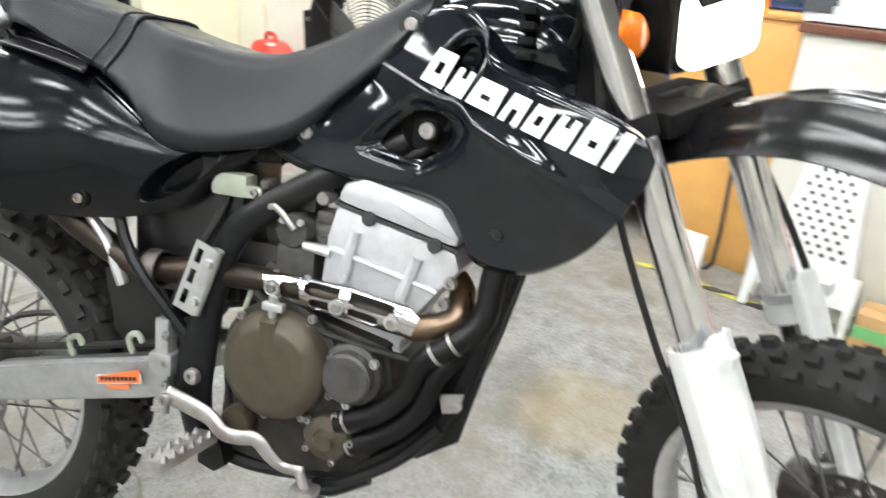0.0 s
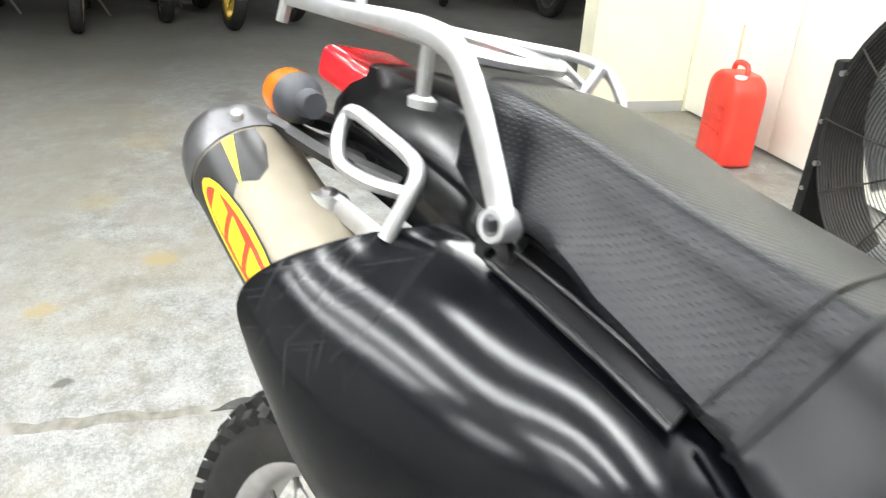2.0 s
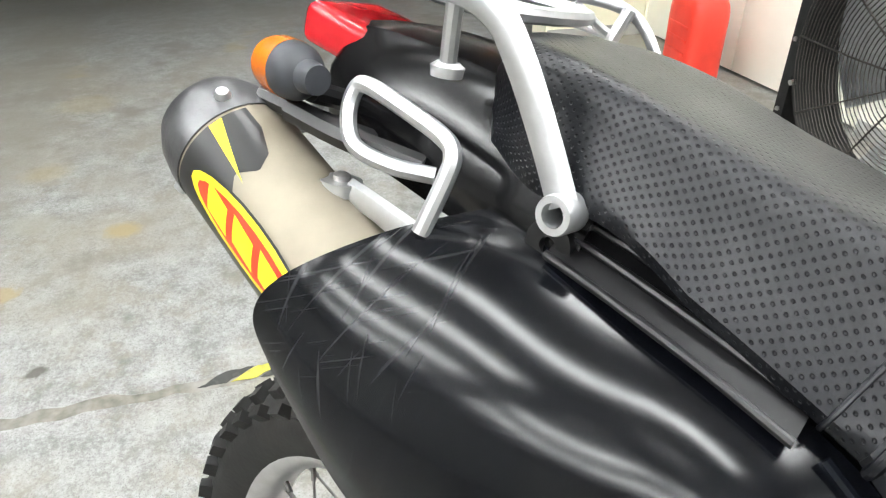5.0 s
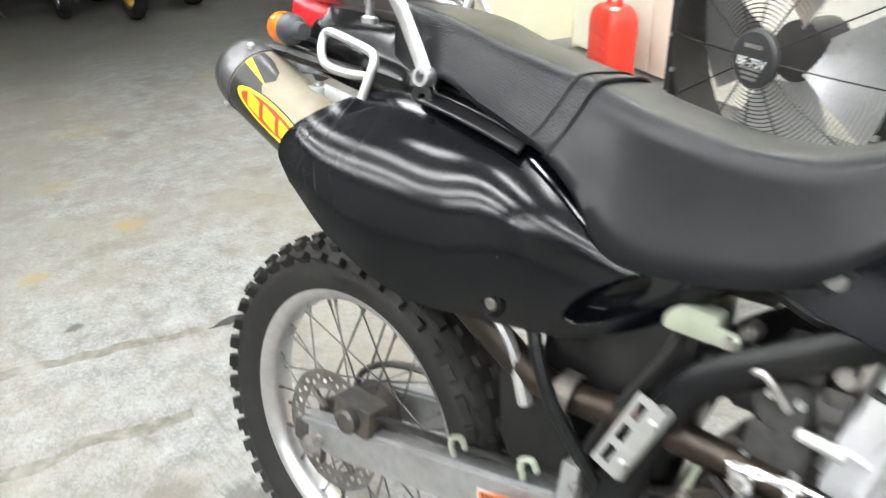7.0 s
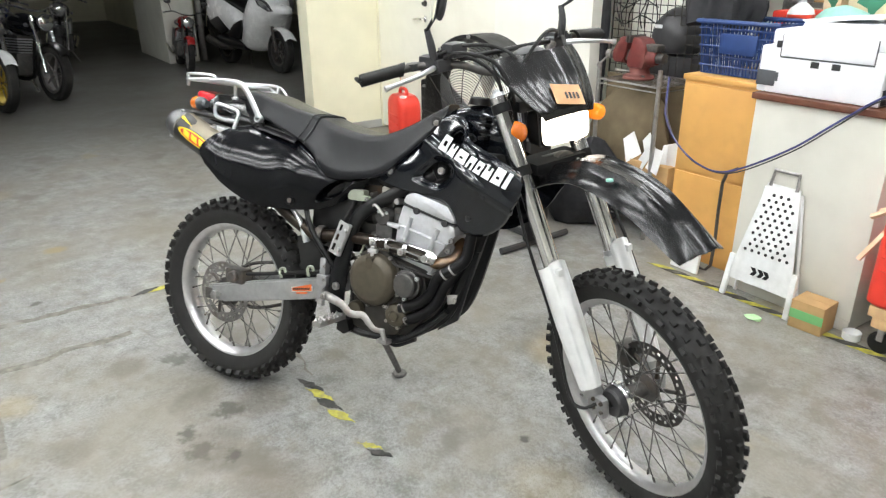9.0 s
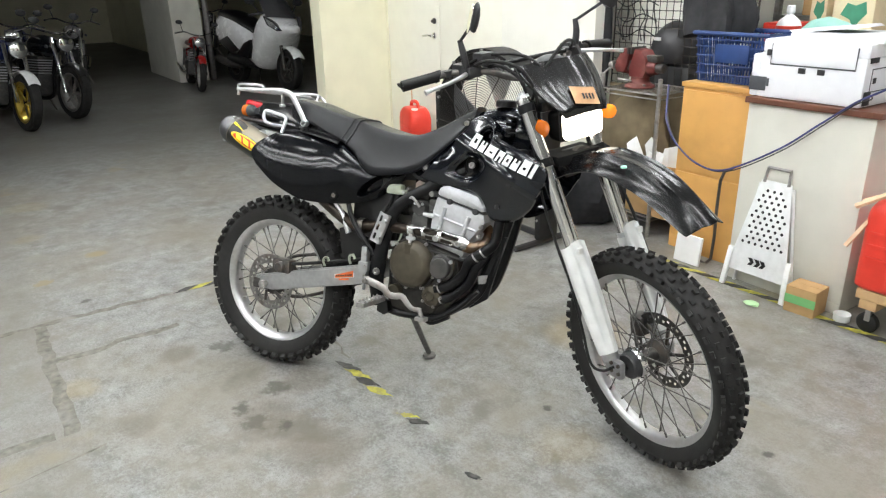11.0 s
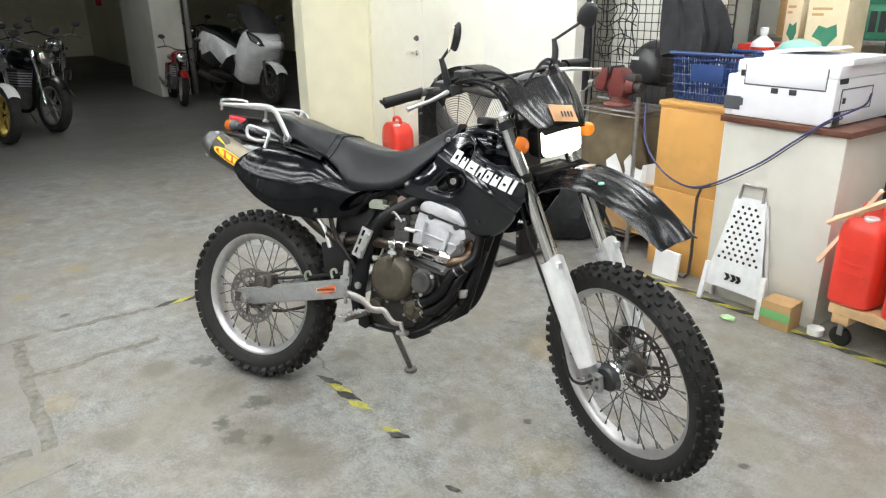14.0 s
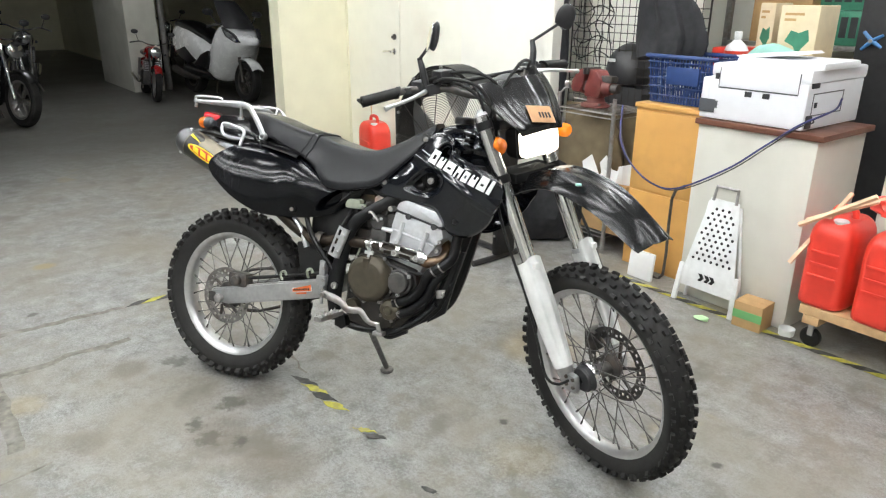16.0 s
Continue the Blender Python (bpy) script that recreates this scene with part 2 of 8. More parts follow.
M["vise_red"] = material("red_vise_paint", (0.135, 0.026, 0.022), 0.5, vary=0.2, scale=30, bump=0.1, alt=(0.15, 0.09, 0.07), alt_scale=8, alt_amount=0.5)
M["cloth_black"] = material("black_cloth", (0.012, 0.012, 0.014), 0.85, vary=0.3, scale=30, bump=0.5, bump_scale=30)
M["olive_cloth"] = material("olive_brown_cloth", (0.15, 0.115, 0.065), 0.85, vary=0.2, scale=12, bump=0.5, bump_scale=25, alt=(0.09, 0.07, 0.04), alt_scale=4, alt_amount=0.6)
M["wire"] = material("dark_wire", (0.05, 0.045, 0.04), 0.5, 0.6, vary=0.2)
M["mirror"] = material("mirror_glass", (0.85, 0.87, 0.9), 0.03, 1.0, vary=0.01)
M["scooter_white"] = material("white_scooter_paint", (0.84, 0.85, 0.85), 0.25, vary=0.04, coat=0.3)
M["moto_red"] = material("red_moto_paint", (0.36, 0.02, 0.02), 0.25, vary=0.1, coat=0.3)
M["moto_blue"] = material("dark_blue_moto_paint", (0.02, 0.03, 0.10), 0.25, vary=0.1, coat=0.3)
M["gold_rim"] = material("gold_rim", (0.55, 0.40, 0.08), 0.35, 0.8, vary=0.1)
M["mint"] = material("mint_paper_box", (0.28, 0.54, 0.47), 0.6, vary=0.06)
M["paper"] = material("white_paper", (0.80, 0.80, 0.79), 0.7, vary=0.02)
M["tube_glow"] = material("fluorescent_tube", (0.9, 0.9, 0.9), 0.4, emit=((0.975, 0.985, 0.985), 38.0))
M["litter_green"] = material("pale_green_litter", (0.45, 0.70, 0.38), 0.7, vary=0.1)


def floor_material():
    m = bpy.data.materials.new("worn_concrete_floor")
    m.use_nodes = True
    n, link = m.node_tree.nodes, m.node_tree.links
    b = n["Principled BSDF"]
    co = n.new("ShaderNodeTexCoord")

    def noise_tex(scale, detail=6, rough=0.6):
        t = n.new("ShaderNodeTexNoise")
        t.inputs["Scale"].default_value, t.inputs["Detail"].default_value, t.inputs["Roughness"].default_value = scale, detail, rough
        link.new(co.outputs["Object"], t.inputs["Vector"])
        return t

    def mix(fac, a, bcol):
        x = n.new("ShaderNodeMix")
        x.data_type = "RGBA"
        link.new(fac, x.inputs["Factor"])
        if isinstance(a, tuple):
            x.inputs["A"].default_value = (*a, 1)
        else:
            link.new(a, x.inputs["A"])
        x.inputs["B"].default_value = (*bcol, 1)
        return x.outputs["Result"]

    def ramp(src, lo, hi, top):
        r = n.new("ShaderNodeMapRange")
        r.inputs["From Min"].default_value, r.inputs["From Max"].default_value = lo, hi
        r.inputs["To Min"].default_value, r.inputs["To Max"].default_value = 0, top
        link.new(src, r.inputs["Value"])
        return r.outputs[0]

    speck = noise_tex(85, 6, 0.8)
    c = mix(ramp(speck.outputs["Fac"], 0.37, 0.63, 1.0), (0.142, 0.141, 0.135), (0.312, 0.315, 0.308))
    mott = noise_tex(11, 8, 0.72)
    c = mix(ramp(mott.outputs["Fac"], 0.48, 0.66, 0.7), c, (0.375, 0.378, 0.37))
    c = mix(ramp(mott.outputs["Fac"], 0.47, 0.31, 0.95), c, (0.115, 0.119, 0.103))
    grit = noise_tex(240, 2, 0.5)
    c = mix(ramp(grit.outputs["Fac"], 0.57, 0.67, 0.75), c, (0.11, 0.11, 0.105))
    wear = noise_tex(1.3, 7, 0.62)
    c = mix(ramp(wear.outputs["Fac"], 0.44, 0.62, 0.75), c, (0.215, 0.195, 0.155))
    scar = noise_tex(3.4, 10, 0.82)
    c = mix(ramp(scar.outputs["Fac"], 0.51, 0.61, 0.68), c, (0.175, 0.158, 0.125))
    stain = noise_tex(2.9, 5, 0.55)
    c = mix(ramp(stain.outputs["Fac"], 0.58, 0.68, 0.8), c, (0.135, 0.123, 0.10))
    rust = noise_tex(1.9, 4, 0.5)
    rust.noise_dimensions = "4D"
    rust.inputs["W"].default_value = 7.3
    c = mix(ramp(rust.outputs["Fac"], 0.65, 0.72, 0.6), c, (0.28, 0.22, 0.10))
    # duller, browner ground beyond the old marking
    wob = noise_tex(5.0, 4, 0.6)
    noise_spot = noise_tex(22.0, 3, 0.6)
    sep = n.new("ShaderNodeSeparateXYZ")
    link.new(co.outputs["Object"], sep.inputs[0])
    edge = n.new("ShaderNodeMath")
    edge.operation = "MULTIPLY_ADD"
    edge.inputs[1].default_value = 0.16
    link.new(wob.outputs["Fac"], edge.inputs[0])
    link.new(sep.outputs[1], edge.inputs[2])
    c = mix(ramp(edge.outputs[0], -0.62, -0.70, 0.45), c, (0.19, 0.18, 0.155))
    # darker sealed floor in the parking bay, its dimness painted in as well
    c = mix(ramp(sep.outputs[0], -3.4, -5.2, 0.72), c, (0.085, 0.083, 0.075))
    # oil spots and dried puddles: place, size, strength, colour
    dark, tan, brown = (0.055, 0.05, 0.04), (0.28, 0.21, 0.09), (0.12, 0.10, 0.072)
    for u_, v_, size, amount, col in ((0.25, -0.21, 0.035, 0.8, dark), (0.36, -0.195, 0.045, 0.75, dark), (0.19, -0.05, 0.05, 0.7, dark), (0.20, 0.06, 0.10, 0.5, brown), (0.44, -0.12, 0.028, 0.8, dark), (0.65, -0.08, 0.13, 0.45, brown), (0.07, 0.41, 0.06, 0.5, brown), (-0.26, -0.12, 0.045, 0.6, dark), (-0.27, -0.69, 0.08, 0.4, tan), (0.36, -0.16, 0.11, 0.4, brown),
                                      (0.12, -0.55, 0.075, 0.45, brown), (-0.31, -0.29, 0.08, 0.55, brown), (0.91, 0.69, 0.016, 0.9, dark), (1.52, 1.09, 0.018, 0.9, dark), (-1.13, -0.53, 0.025, 0.9, dark),
                                      (-1.94, -0.66, 0.08, 0.65, (0.22, 0.21, 0.17)), (-1.81, -0.37, 0.055, 0.75, tan), (-1.52, -0.68, 0.05, 0.65, tan), (-2.36, -0.68, 0.09, 0.5, (0.26, 0.21, 0.11)), (-3.14, -0.62, 0.14, 0.45, (0.26, 0.21, 0.11)),
                                      (0.55, 1.22, 0.16, 0.4, tan), (0.37, 1.2, 0.12, 0.35, dark), (1.1, 0.6, 0.12, 0.3, tan), (-0.4, 1.3, 0.18, 0.35, dark)):
        dist = n.new("ShaderNodeVectorMath")
        dist.operation = "DISTANCE"
        dist.inputs[1].default_value = (u_, v_, 0.0)
        link.new(co.outputs["Object"], dist.inputs[0])
        fuzz = n.new("ShaderNodeMath")
        fuzz.operation = "MULTIPLY_ADD"
        fuzz.inputs[1].default_value = size * 2.6
        link.new((wear if size > 0.14 else scar if size > 0.05 else noise_spot).outputs["Fac"], fuzz.inputs[0])
        link.new(dist.outputs["Value"], fuzz.inputs[2])
        c = mix(ramp(fuzz.outputs[0], size * 2.5, size * 1.9, amount), c, col)
    link.new(c, b.inputs["Base Color"])
    rr = n.new("ShaderNodeMapRange")
    rr.inputs["To Min"].default_value, rr.inputs["To Max"].default_value = 0.28, 0.55
    link.new(wear.outputs["Fac"], rr.inputs["Value"])
    link.new(rr.outputs[0], b.inputs["Roughness"])
    bp = n.new("ShaderNodeBump")
    bp.inputs["Strength"].default_value, bp.inputs["Distance"].default_value = 0.03, 0.002
    link.new(speck.outputs["Fac"], bp.inputs["Height"])
    link.new(bp.outputs[0], b.inputs["Normal"])
    return m


def seat_material(name, pitch, depth):
    """Black vinyl with a staggered grid of small pits, laid out in metres on the seat's own map."""
    m = material(name, (0.0050, 0.0056, 0.0072), 0.31, vary=0.15, scale=60, rough_vary=0.02, spec=0.30)
    n, link = m.node_tree.nodes, m.node_tree.links
    b = n["Principled BSDF"]
    uv = n.new("ShaderNodeUVMap")
    uv.uv_map = "metres"
    sp = n.new("ShaderNodeMapping")
    sp.inputs["Rotation"].default_value = (0, 0, radians(45))
    link.new(uv.outputs[0], sp.inputs["Vector"])
    w = n.new("ShaderNodeTexVoronoi")
    w.voronoi_dimensions = "2D"
    w.inputs["Scale"].default_value, w.inputs["Randomness"].default_value = pitch, 0.0
    link.new(sp.outputs[0], w.inputs["Vector"])
    r = n.new("ShaderNodeMapRange")
    r.inputs["From Min"].default_value, r.inputs["From Max"].default_value = 0.11, 0.23
    link.new(w.outputs["Distance"], r.inputs["Value"])
    grain = n.new("ShaderNodeTexNoise")
    grain.inputs["Scale"].default_value, grain.inputs["Detail"].default_value = 420, 2
    link.new(uv.outputs[0], grain.inputs["Vector"])
    add = n.new("ShaderNodeMath")
    add.operation = "MULTIPLY_ADD"
    add.inputs[1].default_value = 0.25
    link.new(grain.outputs["Fac"], add.inputs[0])
    link.new(r.outputs[0], add.inputs[2])
    bp = n.new("ShaderNodeBump")
    bp.inputs["Strength"].default_value, bp.inputs["Distance"].default_value = depth, 0.0008
    link.new(add.outputs[0], bp.inputs["Height"])
    link.new(bp.outputs[0], b.inputs["Normal"])
    return m


def scuffed_material():
    """Glossy black plastic with fine pale scratches that run down and across."""
    m = material("scuffed_black_plastic", (0.0022, 0.0026, 0.0038), 0.165, vary=0.25, scale=14, bump=0.03, bump_scale=25, rough_vary=0.03, spec=0.31)
    n, link = m.node_tree.nodes, m.node_tree.links
    b = n["Principled BSDF"]
    base = b.inputs["Base Color"].links[0].from_socket
    co = n.new("ShaderNodeTexCoord")
    total = None
    for k, (lean, across, lie) in enumerate(((22, 420, 9), (-14, 380, 11), (62, 520, 16), (5, 300, 8))):
        mp = n.new("ShaderNodeMapping")
        mp.vector_type = "TEXTURE"
        mp.inputs["Location"].default_value = (0.37 * k, 0.0, 0.21 * k)
        mp.inputs["Rotation"].default_value = (0, radians(lean), 0)
        mp.inputs["Scale"].default_value = (1 / across, 1 / 4, 1 / lie)
        link.new(co.outputs["Object"], mp.inputs["Vector"])
        t = n.new("ShaderNodeTexNoise")
        t.inputs["Scale"].default_value, t.inputs["Detail"].default_value = 1.0, 0.0
        link.new(mp.outputs[0], t.inputs["Vector"])
        r = n.new("ShaderNodeMapRange")
        r.inputs["From Min"].default_value, r.inputs["From Max"].default_value = 0.70, 0.78
        link.new(t.outputs["Fac"], r.inputs["Value"])
        if total is None:
            total = r.outputs[0]
        else:
            mx = n.new("ShaderNodeMath")
            mx.operation = "MAXIMUM"
            link.new(total, mx.inputs[0])
            link.new(r.outputs[0], mx.inputs[1])
            total = mx.outputs[0]
    # scratches gather towards the rear end, where boots and luggage rub
    sep = n.new("ShaderNodeSeparateXYZ")
    link.new(co.outputs["Object"], sep.inputs[0])
    fall = n.new("ShaderNodeMapRange")
    fall.inputs["From Min"].default_value, fall.inputs["From Max"].default_value = 0.0, 0.16
    fall.inputs["To Min"].default_value, fall.inputs["To Max"].default_value = 0.5, 0.02
    link.new(sep.outputs[0], fall.inputs["Value"])
    amt = n.new("ShaderNodeMath")
    amt.operation = "MULTIPLY"
    link.new(total, amt.inputs[0])
    link.new(fall.outputs[0], amt.inputs[1])
    mix = n.new("ShaderNodeMix")
    mix.data_type = "RGBA"
    mix.inputs["B"].default_value = (0.06, 0.06, 0.065, 1)
    link.new(amt.outputs[0], mix.inputs["Factor"])
    link.new(base, mix.inputs["A"])
    link.new(mix.outputs["Result"], b.inputs["Base Color"])
    return m


M["scuffed_black"] = scuffed_material()
M["floor"] = floor_material()
M["vinyl"] = seat_material("pitted_black_vinyl", 190, 0.85)
M["vinyl_fine"] = seat_material("fine_grained_black_vinyl", 700, 0.16)

# ---------------------------------------------------------------- shape helpers


def finish(name, bm, mat, parent=None, label="", smooth=True, angle=35, m=None):
    bmesh.ops.recalc_face_normals(bm, faces=bm.faces)
    if smooth:
        lim = radians(angle)
        for e in bm.edges:
            e.smooth = len(e.link_faces) == 2 and e.calc_face_angle(0) < lim
        for f in bm.faces:
            f.smooth = True
    me = bpy.data.meshes.new(name)
    bm.to_mesh(me)
    bm.free()
    me.materials.append(M[mat] if isinstance(mat, str) else mat)
    ob = new(name, me)
    if parent:
        ob.parent = parent
    if m is not None:
        ob.matrix_local = m
    if label:
        ob["label"] = label
    return ob


def part(name, bm, mat, parent, label="", m=None, smooth=True, angle=35):
    return finish(name, bm, mat, parent, label, smooth, angle, m)


def thing(name, label, category, m=None, group="", kind=""):
    ob = new(name)
    ob.empty_display_size = 0.1
    if m is not None:
        ob.matrix_world = m
    return tagged(ob, label, category, group, kind)


def solo(name, bm, mat, label, category, m=None, group="", kind="", smooth=True):
    return tagged(finish(name, bm, mat, None, "", smooth, 35, m), label, category, group, kind)


def put(bm, other, m=None):
    if m is not None and not len(other.verts):
        other.free()
        bm.transform(m)
        return bm
    me = bpy.data.meshes.new("tmp")
    other.to_mesh(me)
    other.free()
    if m is not None:
        me.transform(m)
    bm.from_mesh(me)
    bpy.data.meshes.remove(me)
    return bm


def box(x0, x1, y0, y1, z0, z1, bevel=0.0, seg=2):
    bm = bmesh.new()
    bmesh.ops.create_cube(bm, size=1)
    for v in bm.verts:
        v.co = Vector(((x0 + x1) / 2 + v.co.x * (x1 - x0), (y0 + y1) / 2 + v.co.y * (y1 - y0), (z0 + z1) / 2 + v.co.z * (z1 - z0)))
    if bevel:
        bmesh.ops.bevel(bm, geom=bm.edges[:], offset=bevel, segments=seg, affect="EDGES", profile=0.6)
    return bm


def spline(pts, n=8, closed=False):
    """Catmull-Rom points through pts."""
    p = [Vector(q) for q in pts]
    k = len(p)
    out = []
    for i in range(k if closed else k - 1):
        a = p[(i - 1) % k] if closed or i > 0 else p[0] * 2 - p[1]
        b, c = p[i], p[(i + 1) % k]
        d = p[(i + 2) % k] if closed or i + 2 < k else p[-1] * 2 - p[-2]
        for j in range(n):
            t = j / n
            out.append(0.5 * ((2 * b) + (c - a) * t + (2 * a - 5 * b + 4 * c - d) * t * t + (3 * b - a - 3 * c + d) * t ** 3))
    if not closed:
        out.append(p[-1])
    return out


def loft(rings, cap=True, close=True):
    """A skin through rings of equally many points."""
    bm = bmesh.new()
    vs = [[bm.verts.new(p) for p in r] for r in rings]
    k = len(vs[0])
    for a, b in zip(vs, vs[1:]):
        for i in range(k if close else k - 1):
            j = (i + 1) % k
            q = [a[i], a[j], b[j], b[i]]
            if len(set(q)) == 4:
                bm.faces.new(q)
    if cap and close:
        bm.faces.new(list(reversed(vs[0])))
        bm.faces.new(vs[-1])
    return bm


def tube(pts, r=0.01, n=10, smooth=6, closed=False, flat=1.0, up=None):
    """A round bar along a soft line through pts; r may be a list (one per point); flat squashes its section."""
    line = spline(pts, smooth, closed) if smooth else [Vector(q) for q in pts]
    rs = r if isinstance(r, (list, tuple)) else [r] * len(pts)
    steps = smooth or 1
    rings = []
    side = None
    k = len(line)
    for i, p in enumerate(line):
        if closed:
            t = line[(i + 1) % k] - line[i - 1]
        else:
            t = line[min(i + 1, k - 1)] - line[max(i - 1, 0)]
        t.normalize()
        if side is None:
            ref = Vector(up) if up else (Vector((0, 0, 1)) if abs(t.z) < 0.9 else Vector((1, 0, 0)))
            side = t.cross(ref).normalized()
        else:
            side = (side - t * side.dot(t)).normalized()
        oth = side.cross(t)
        a, f = min(i // steps, len(rs) - 1), (i % steps) / steps
        rad = rs[a] + (rs[min(a + 1, len(rs) - 1)] - rs[a]) * f
        rings.append([p + (side * math.cos(q) * flat + oth * math.sin(q)) * rad for q in [2 * math.pi * j / n for j in range(n)]])
    if closed:
        rings.append(rings[0])
        bm = loft(rings, cap=False)
        bmesh.ops.remove_doubles(bm, verts=bm.verts, dist=1e-6)
        return bm
    return loft(rings)


def lathe(profile, n=32, axis="Y", centre=(0, 0, 0)):
    """Turns (radius, along) pairs round an axis."""
    c = Vector(centre)
    rings = []
    for r, h in profile:
        ring = []
        for j in range(n):
            a = 2 * math.pi * j / n
            x, y = max(r, 1e-4) * math.cos(a), max(r, 1e-4) * math.sin(a)
            ring.append(c + Vector({"Y": (x, h, y), "Z": (x, y, h), "X": (h, x, y)}[axis]))
        rings.append(ring)
    if profile[0][0] > 0.002 and profile[-1][0] > 0.002:
        bm = loft(rings + [rings[0]], cap=False)
        bmesh.ops.remove_doubles(bm, verts=bm.verts, dist=1e-6)
        return bm
    return loft(rings)


def between(p, q, r0, r1=None, n=10):
    return tube([p, q], [r0, r0 if r1 is None else r1], n, smooth=1)


def prism(poly, y0, y1, bevel=0.0):
    """A plate with outline poly (x, z) from y0 to y1."""
    bm = bmesh.new()
    a = [bm.verts.new((x, y0, z)) for x, z in poly]
    b = [bm.verts.new((x, y1, z)) for x, z in poly]
    bm.faces.new(a)
    bm.faces.new(list(reversed(b)))
    for i in range(len(poly)):
        j = (i + 1) % len(poly)
        bm.faces.new((a[j], a[i], b[i], b[j]))
    bmesh.ops.recalc_face_normals(bm, faces=bm.faces)
    if bevel:
        bmesh.ops.bevel(bm, geom=bm.edges[:], offset=bevel, segments=2, affect="EDGES", profile=0.6)
    return bm


def sheet(rows, thick):
    """A sheet through a grid of points, thickened inwards."""
    bm = loft(rows, cap=False, close=False)
    bmesh.ops.recalc_face_normals(bm, faces=bm.faces)
    bmesh.ops.solidify(bm, geom=bm.faces[:], thickness=thick)
    return bm


def holed_plate(lx, lz, thick, slots, nx=24, nz=24, bevel=0.0):
    """A flat plate in x, z with rows of slots (x0, x1, z0, z1) cut through."""
    xs = sorted({0, lx, *[s for q in slots for s in q[:2]]})
    zs = sorted({0, lz, *[s for q in slots for s in q[2:]]})
    bm = bmesh.new()
    grid = {(i, j): bm.verts.new((x, 0, z)) for i, x in enumerate(xs) for j, z in enumerate(zs)}
    for i in range(len(xs) - 1):
        for j in range(len(zs) - 1):
            cx, cz = (xs[i] + xs[i + 1]) / 2, (zs[j] + zs[j + 1]) / 2
            if not any(a < cx < b and c < cz < d for a, b, c, d in slots):
                bm.faces.new((grid[i, j], grid[i + 1, j], grid[i + 1, j + 1], grid[i, j + 1]))
    for v in [v for v in bm.verts if not v.link_faces]:
        bm.verts.remove(v)
    ret = bmesh.ops.extrude_face_region(bm, geom=bm.faces[:])
    for v in [g for g in ret["geom"] if isinstance(g, bmesh.types.BMVert)]:
        v.co.y += thick
    return bm


def lettering(words, size, thick, m):
    """Raised letters in the built-in font, middled on m, reading along its x and y."""
    text = bpy.data.curves.new("text", "FONT")
    text.body, text.size, text.extrude, text.align_x, text.align_y = words, size, thick, "CENTER", "CENTER"
    holder = bpy.data.objects.new("text", text)
    me = holder.to_mesh()
    bm = bmesh.new()
    bm.from_mesh(me)
    holder.to_mesh_clear()
    bpy.data.objects.remove(holder)
    bpy.data.curves.remove(text)
    bm.transform(m)
    return bm


def soft_field(samples, width):
    """A smooth height over (x, z) through the samples (x, z, value)."""
    pts = np.array([s[:2] for s in samples], float)
    val = np.array([s[2] for s in samples], float)
    d = np.linalg.norm(pts[:, None] - pts[None], axis=2)
    base = np.c_[np.ones(len(pts)), pts]
    lin = np.linalg.lstsq(base, val, rcond=None)[0]
    wgt = np.linalg.solve(np.exp(-(d / width) ** 2) + 0.02 * np.eye(len(pts)), val - base @ lin)

    def at(x, z):
        r = np.hypot(pts[:, 0] - x, pts[:, 1] - z)
        return float(lin @ [1, x, z] + np.exp(-(r / width) ** 2) @ wgt)
    return at

# ---------------------------------------------------------------- the building


def wall(name, u0, u1, v0, v1, z0, z1, mat, label):
    return solo(name, box(u0, u1, v0, v1, z0, z1), mat, label, "wall", ROOM, kind="structure", smooth=False)


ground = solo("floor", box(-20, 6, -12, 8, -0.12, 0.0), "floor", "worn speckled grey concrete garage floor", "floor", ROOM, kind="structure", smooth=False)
solo("ceiling", box(-20, 6, -6, 8, CEIL, CEIL + 0.15), "ceiling", "plain painted garage ceiling", "ceiling", ROOM, kind="structure", smooth=False)
wall("wall_return", -3.65, -3.46, 1.93, 2.60, 0, CEIL, "wall_cream", "cream painted wall return beside the opening")
wall("wall_doors", -3.6, -0.80, 2.60, 2.74, 2.12, CEIL, "wall_white", "white painted wall above the double doors")
wall("wall_panel", -1.74, -0.80, 2.60, 2.74, 0, 2.12, "wall_white", "white painted wall panel beside the doors")
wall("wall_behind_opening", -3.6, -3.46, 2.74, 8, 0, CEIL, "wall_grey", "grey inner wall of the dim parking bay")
wall("wall_back", -20, 6, 8, 8.15, 0, CEIL, "wall_cream", "cream back wall of the parking bay")
wall("wall_far", -20.15, -20, -6, 8.15, 0, CEIL, "wall_cream", "far cream wall of the parking bay")
wall("wall_right", 6, 6.15, -6, 8.15, 0, CEIL, "wall_white", "white side wall of the workshop")
# unseen front walls, added to keep the sky out of the reflections
wall("wall_front_left", -20, -1.9, -5.15, -5.0, 0, CEIL, "wall_grey", "unseen grey front wall beside the added panel")
wall("wall_front_right", 3.8, 6, -5.15, -5.0, 0, CEIL, "wall_white", "unseen white front wall beside the added panel")
wall("wall_front_fill", -1.9, 3.8, -5.10, -5.03, 0, CEIL, "wall_grey", "unseen grey panel added to close the front")
wall("wall_workshop", -3.46, 6, 5.2, 5.35, 0, CEIL, "wall_white", "white rear wall of the cluttered workshop")
solo("pillar", box(-11.30, -9.32, 2.09, 2.56, 0, CEIL, 0.01), "pillar_paint", "long pale painted concrete pillar in the parking bay", "pillar", ROOM, kind="structure", smooth=False)
wall("wall_bay_a", -20, -14.5, 3.0, 3.12, 0, CEIL, "wall_cream", "pale partition far back in the parking bay")

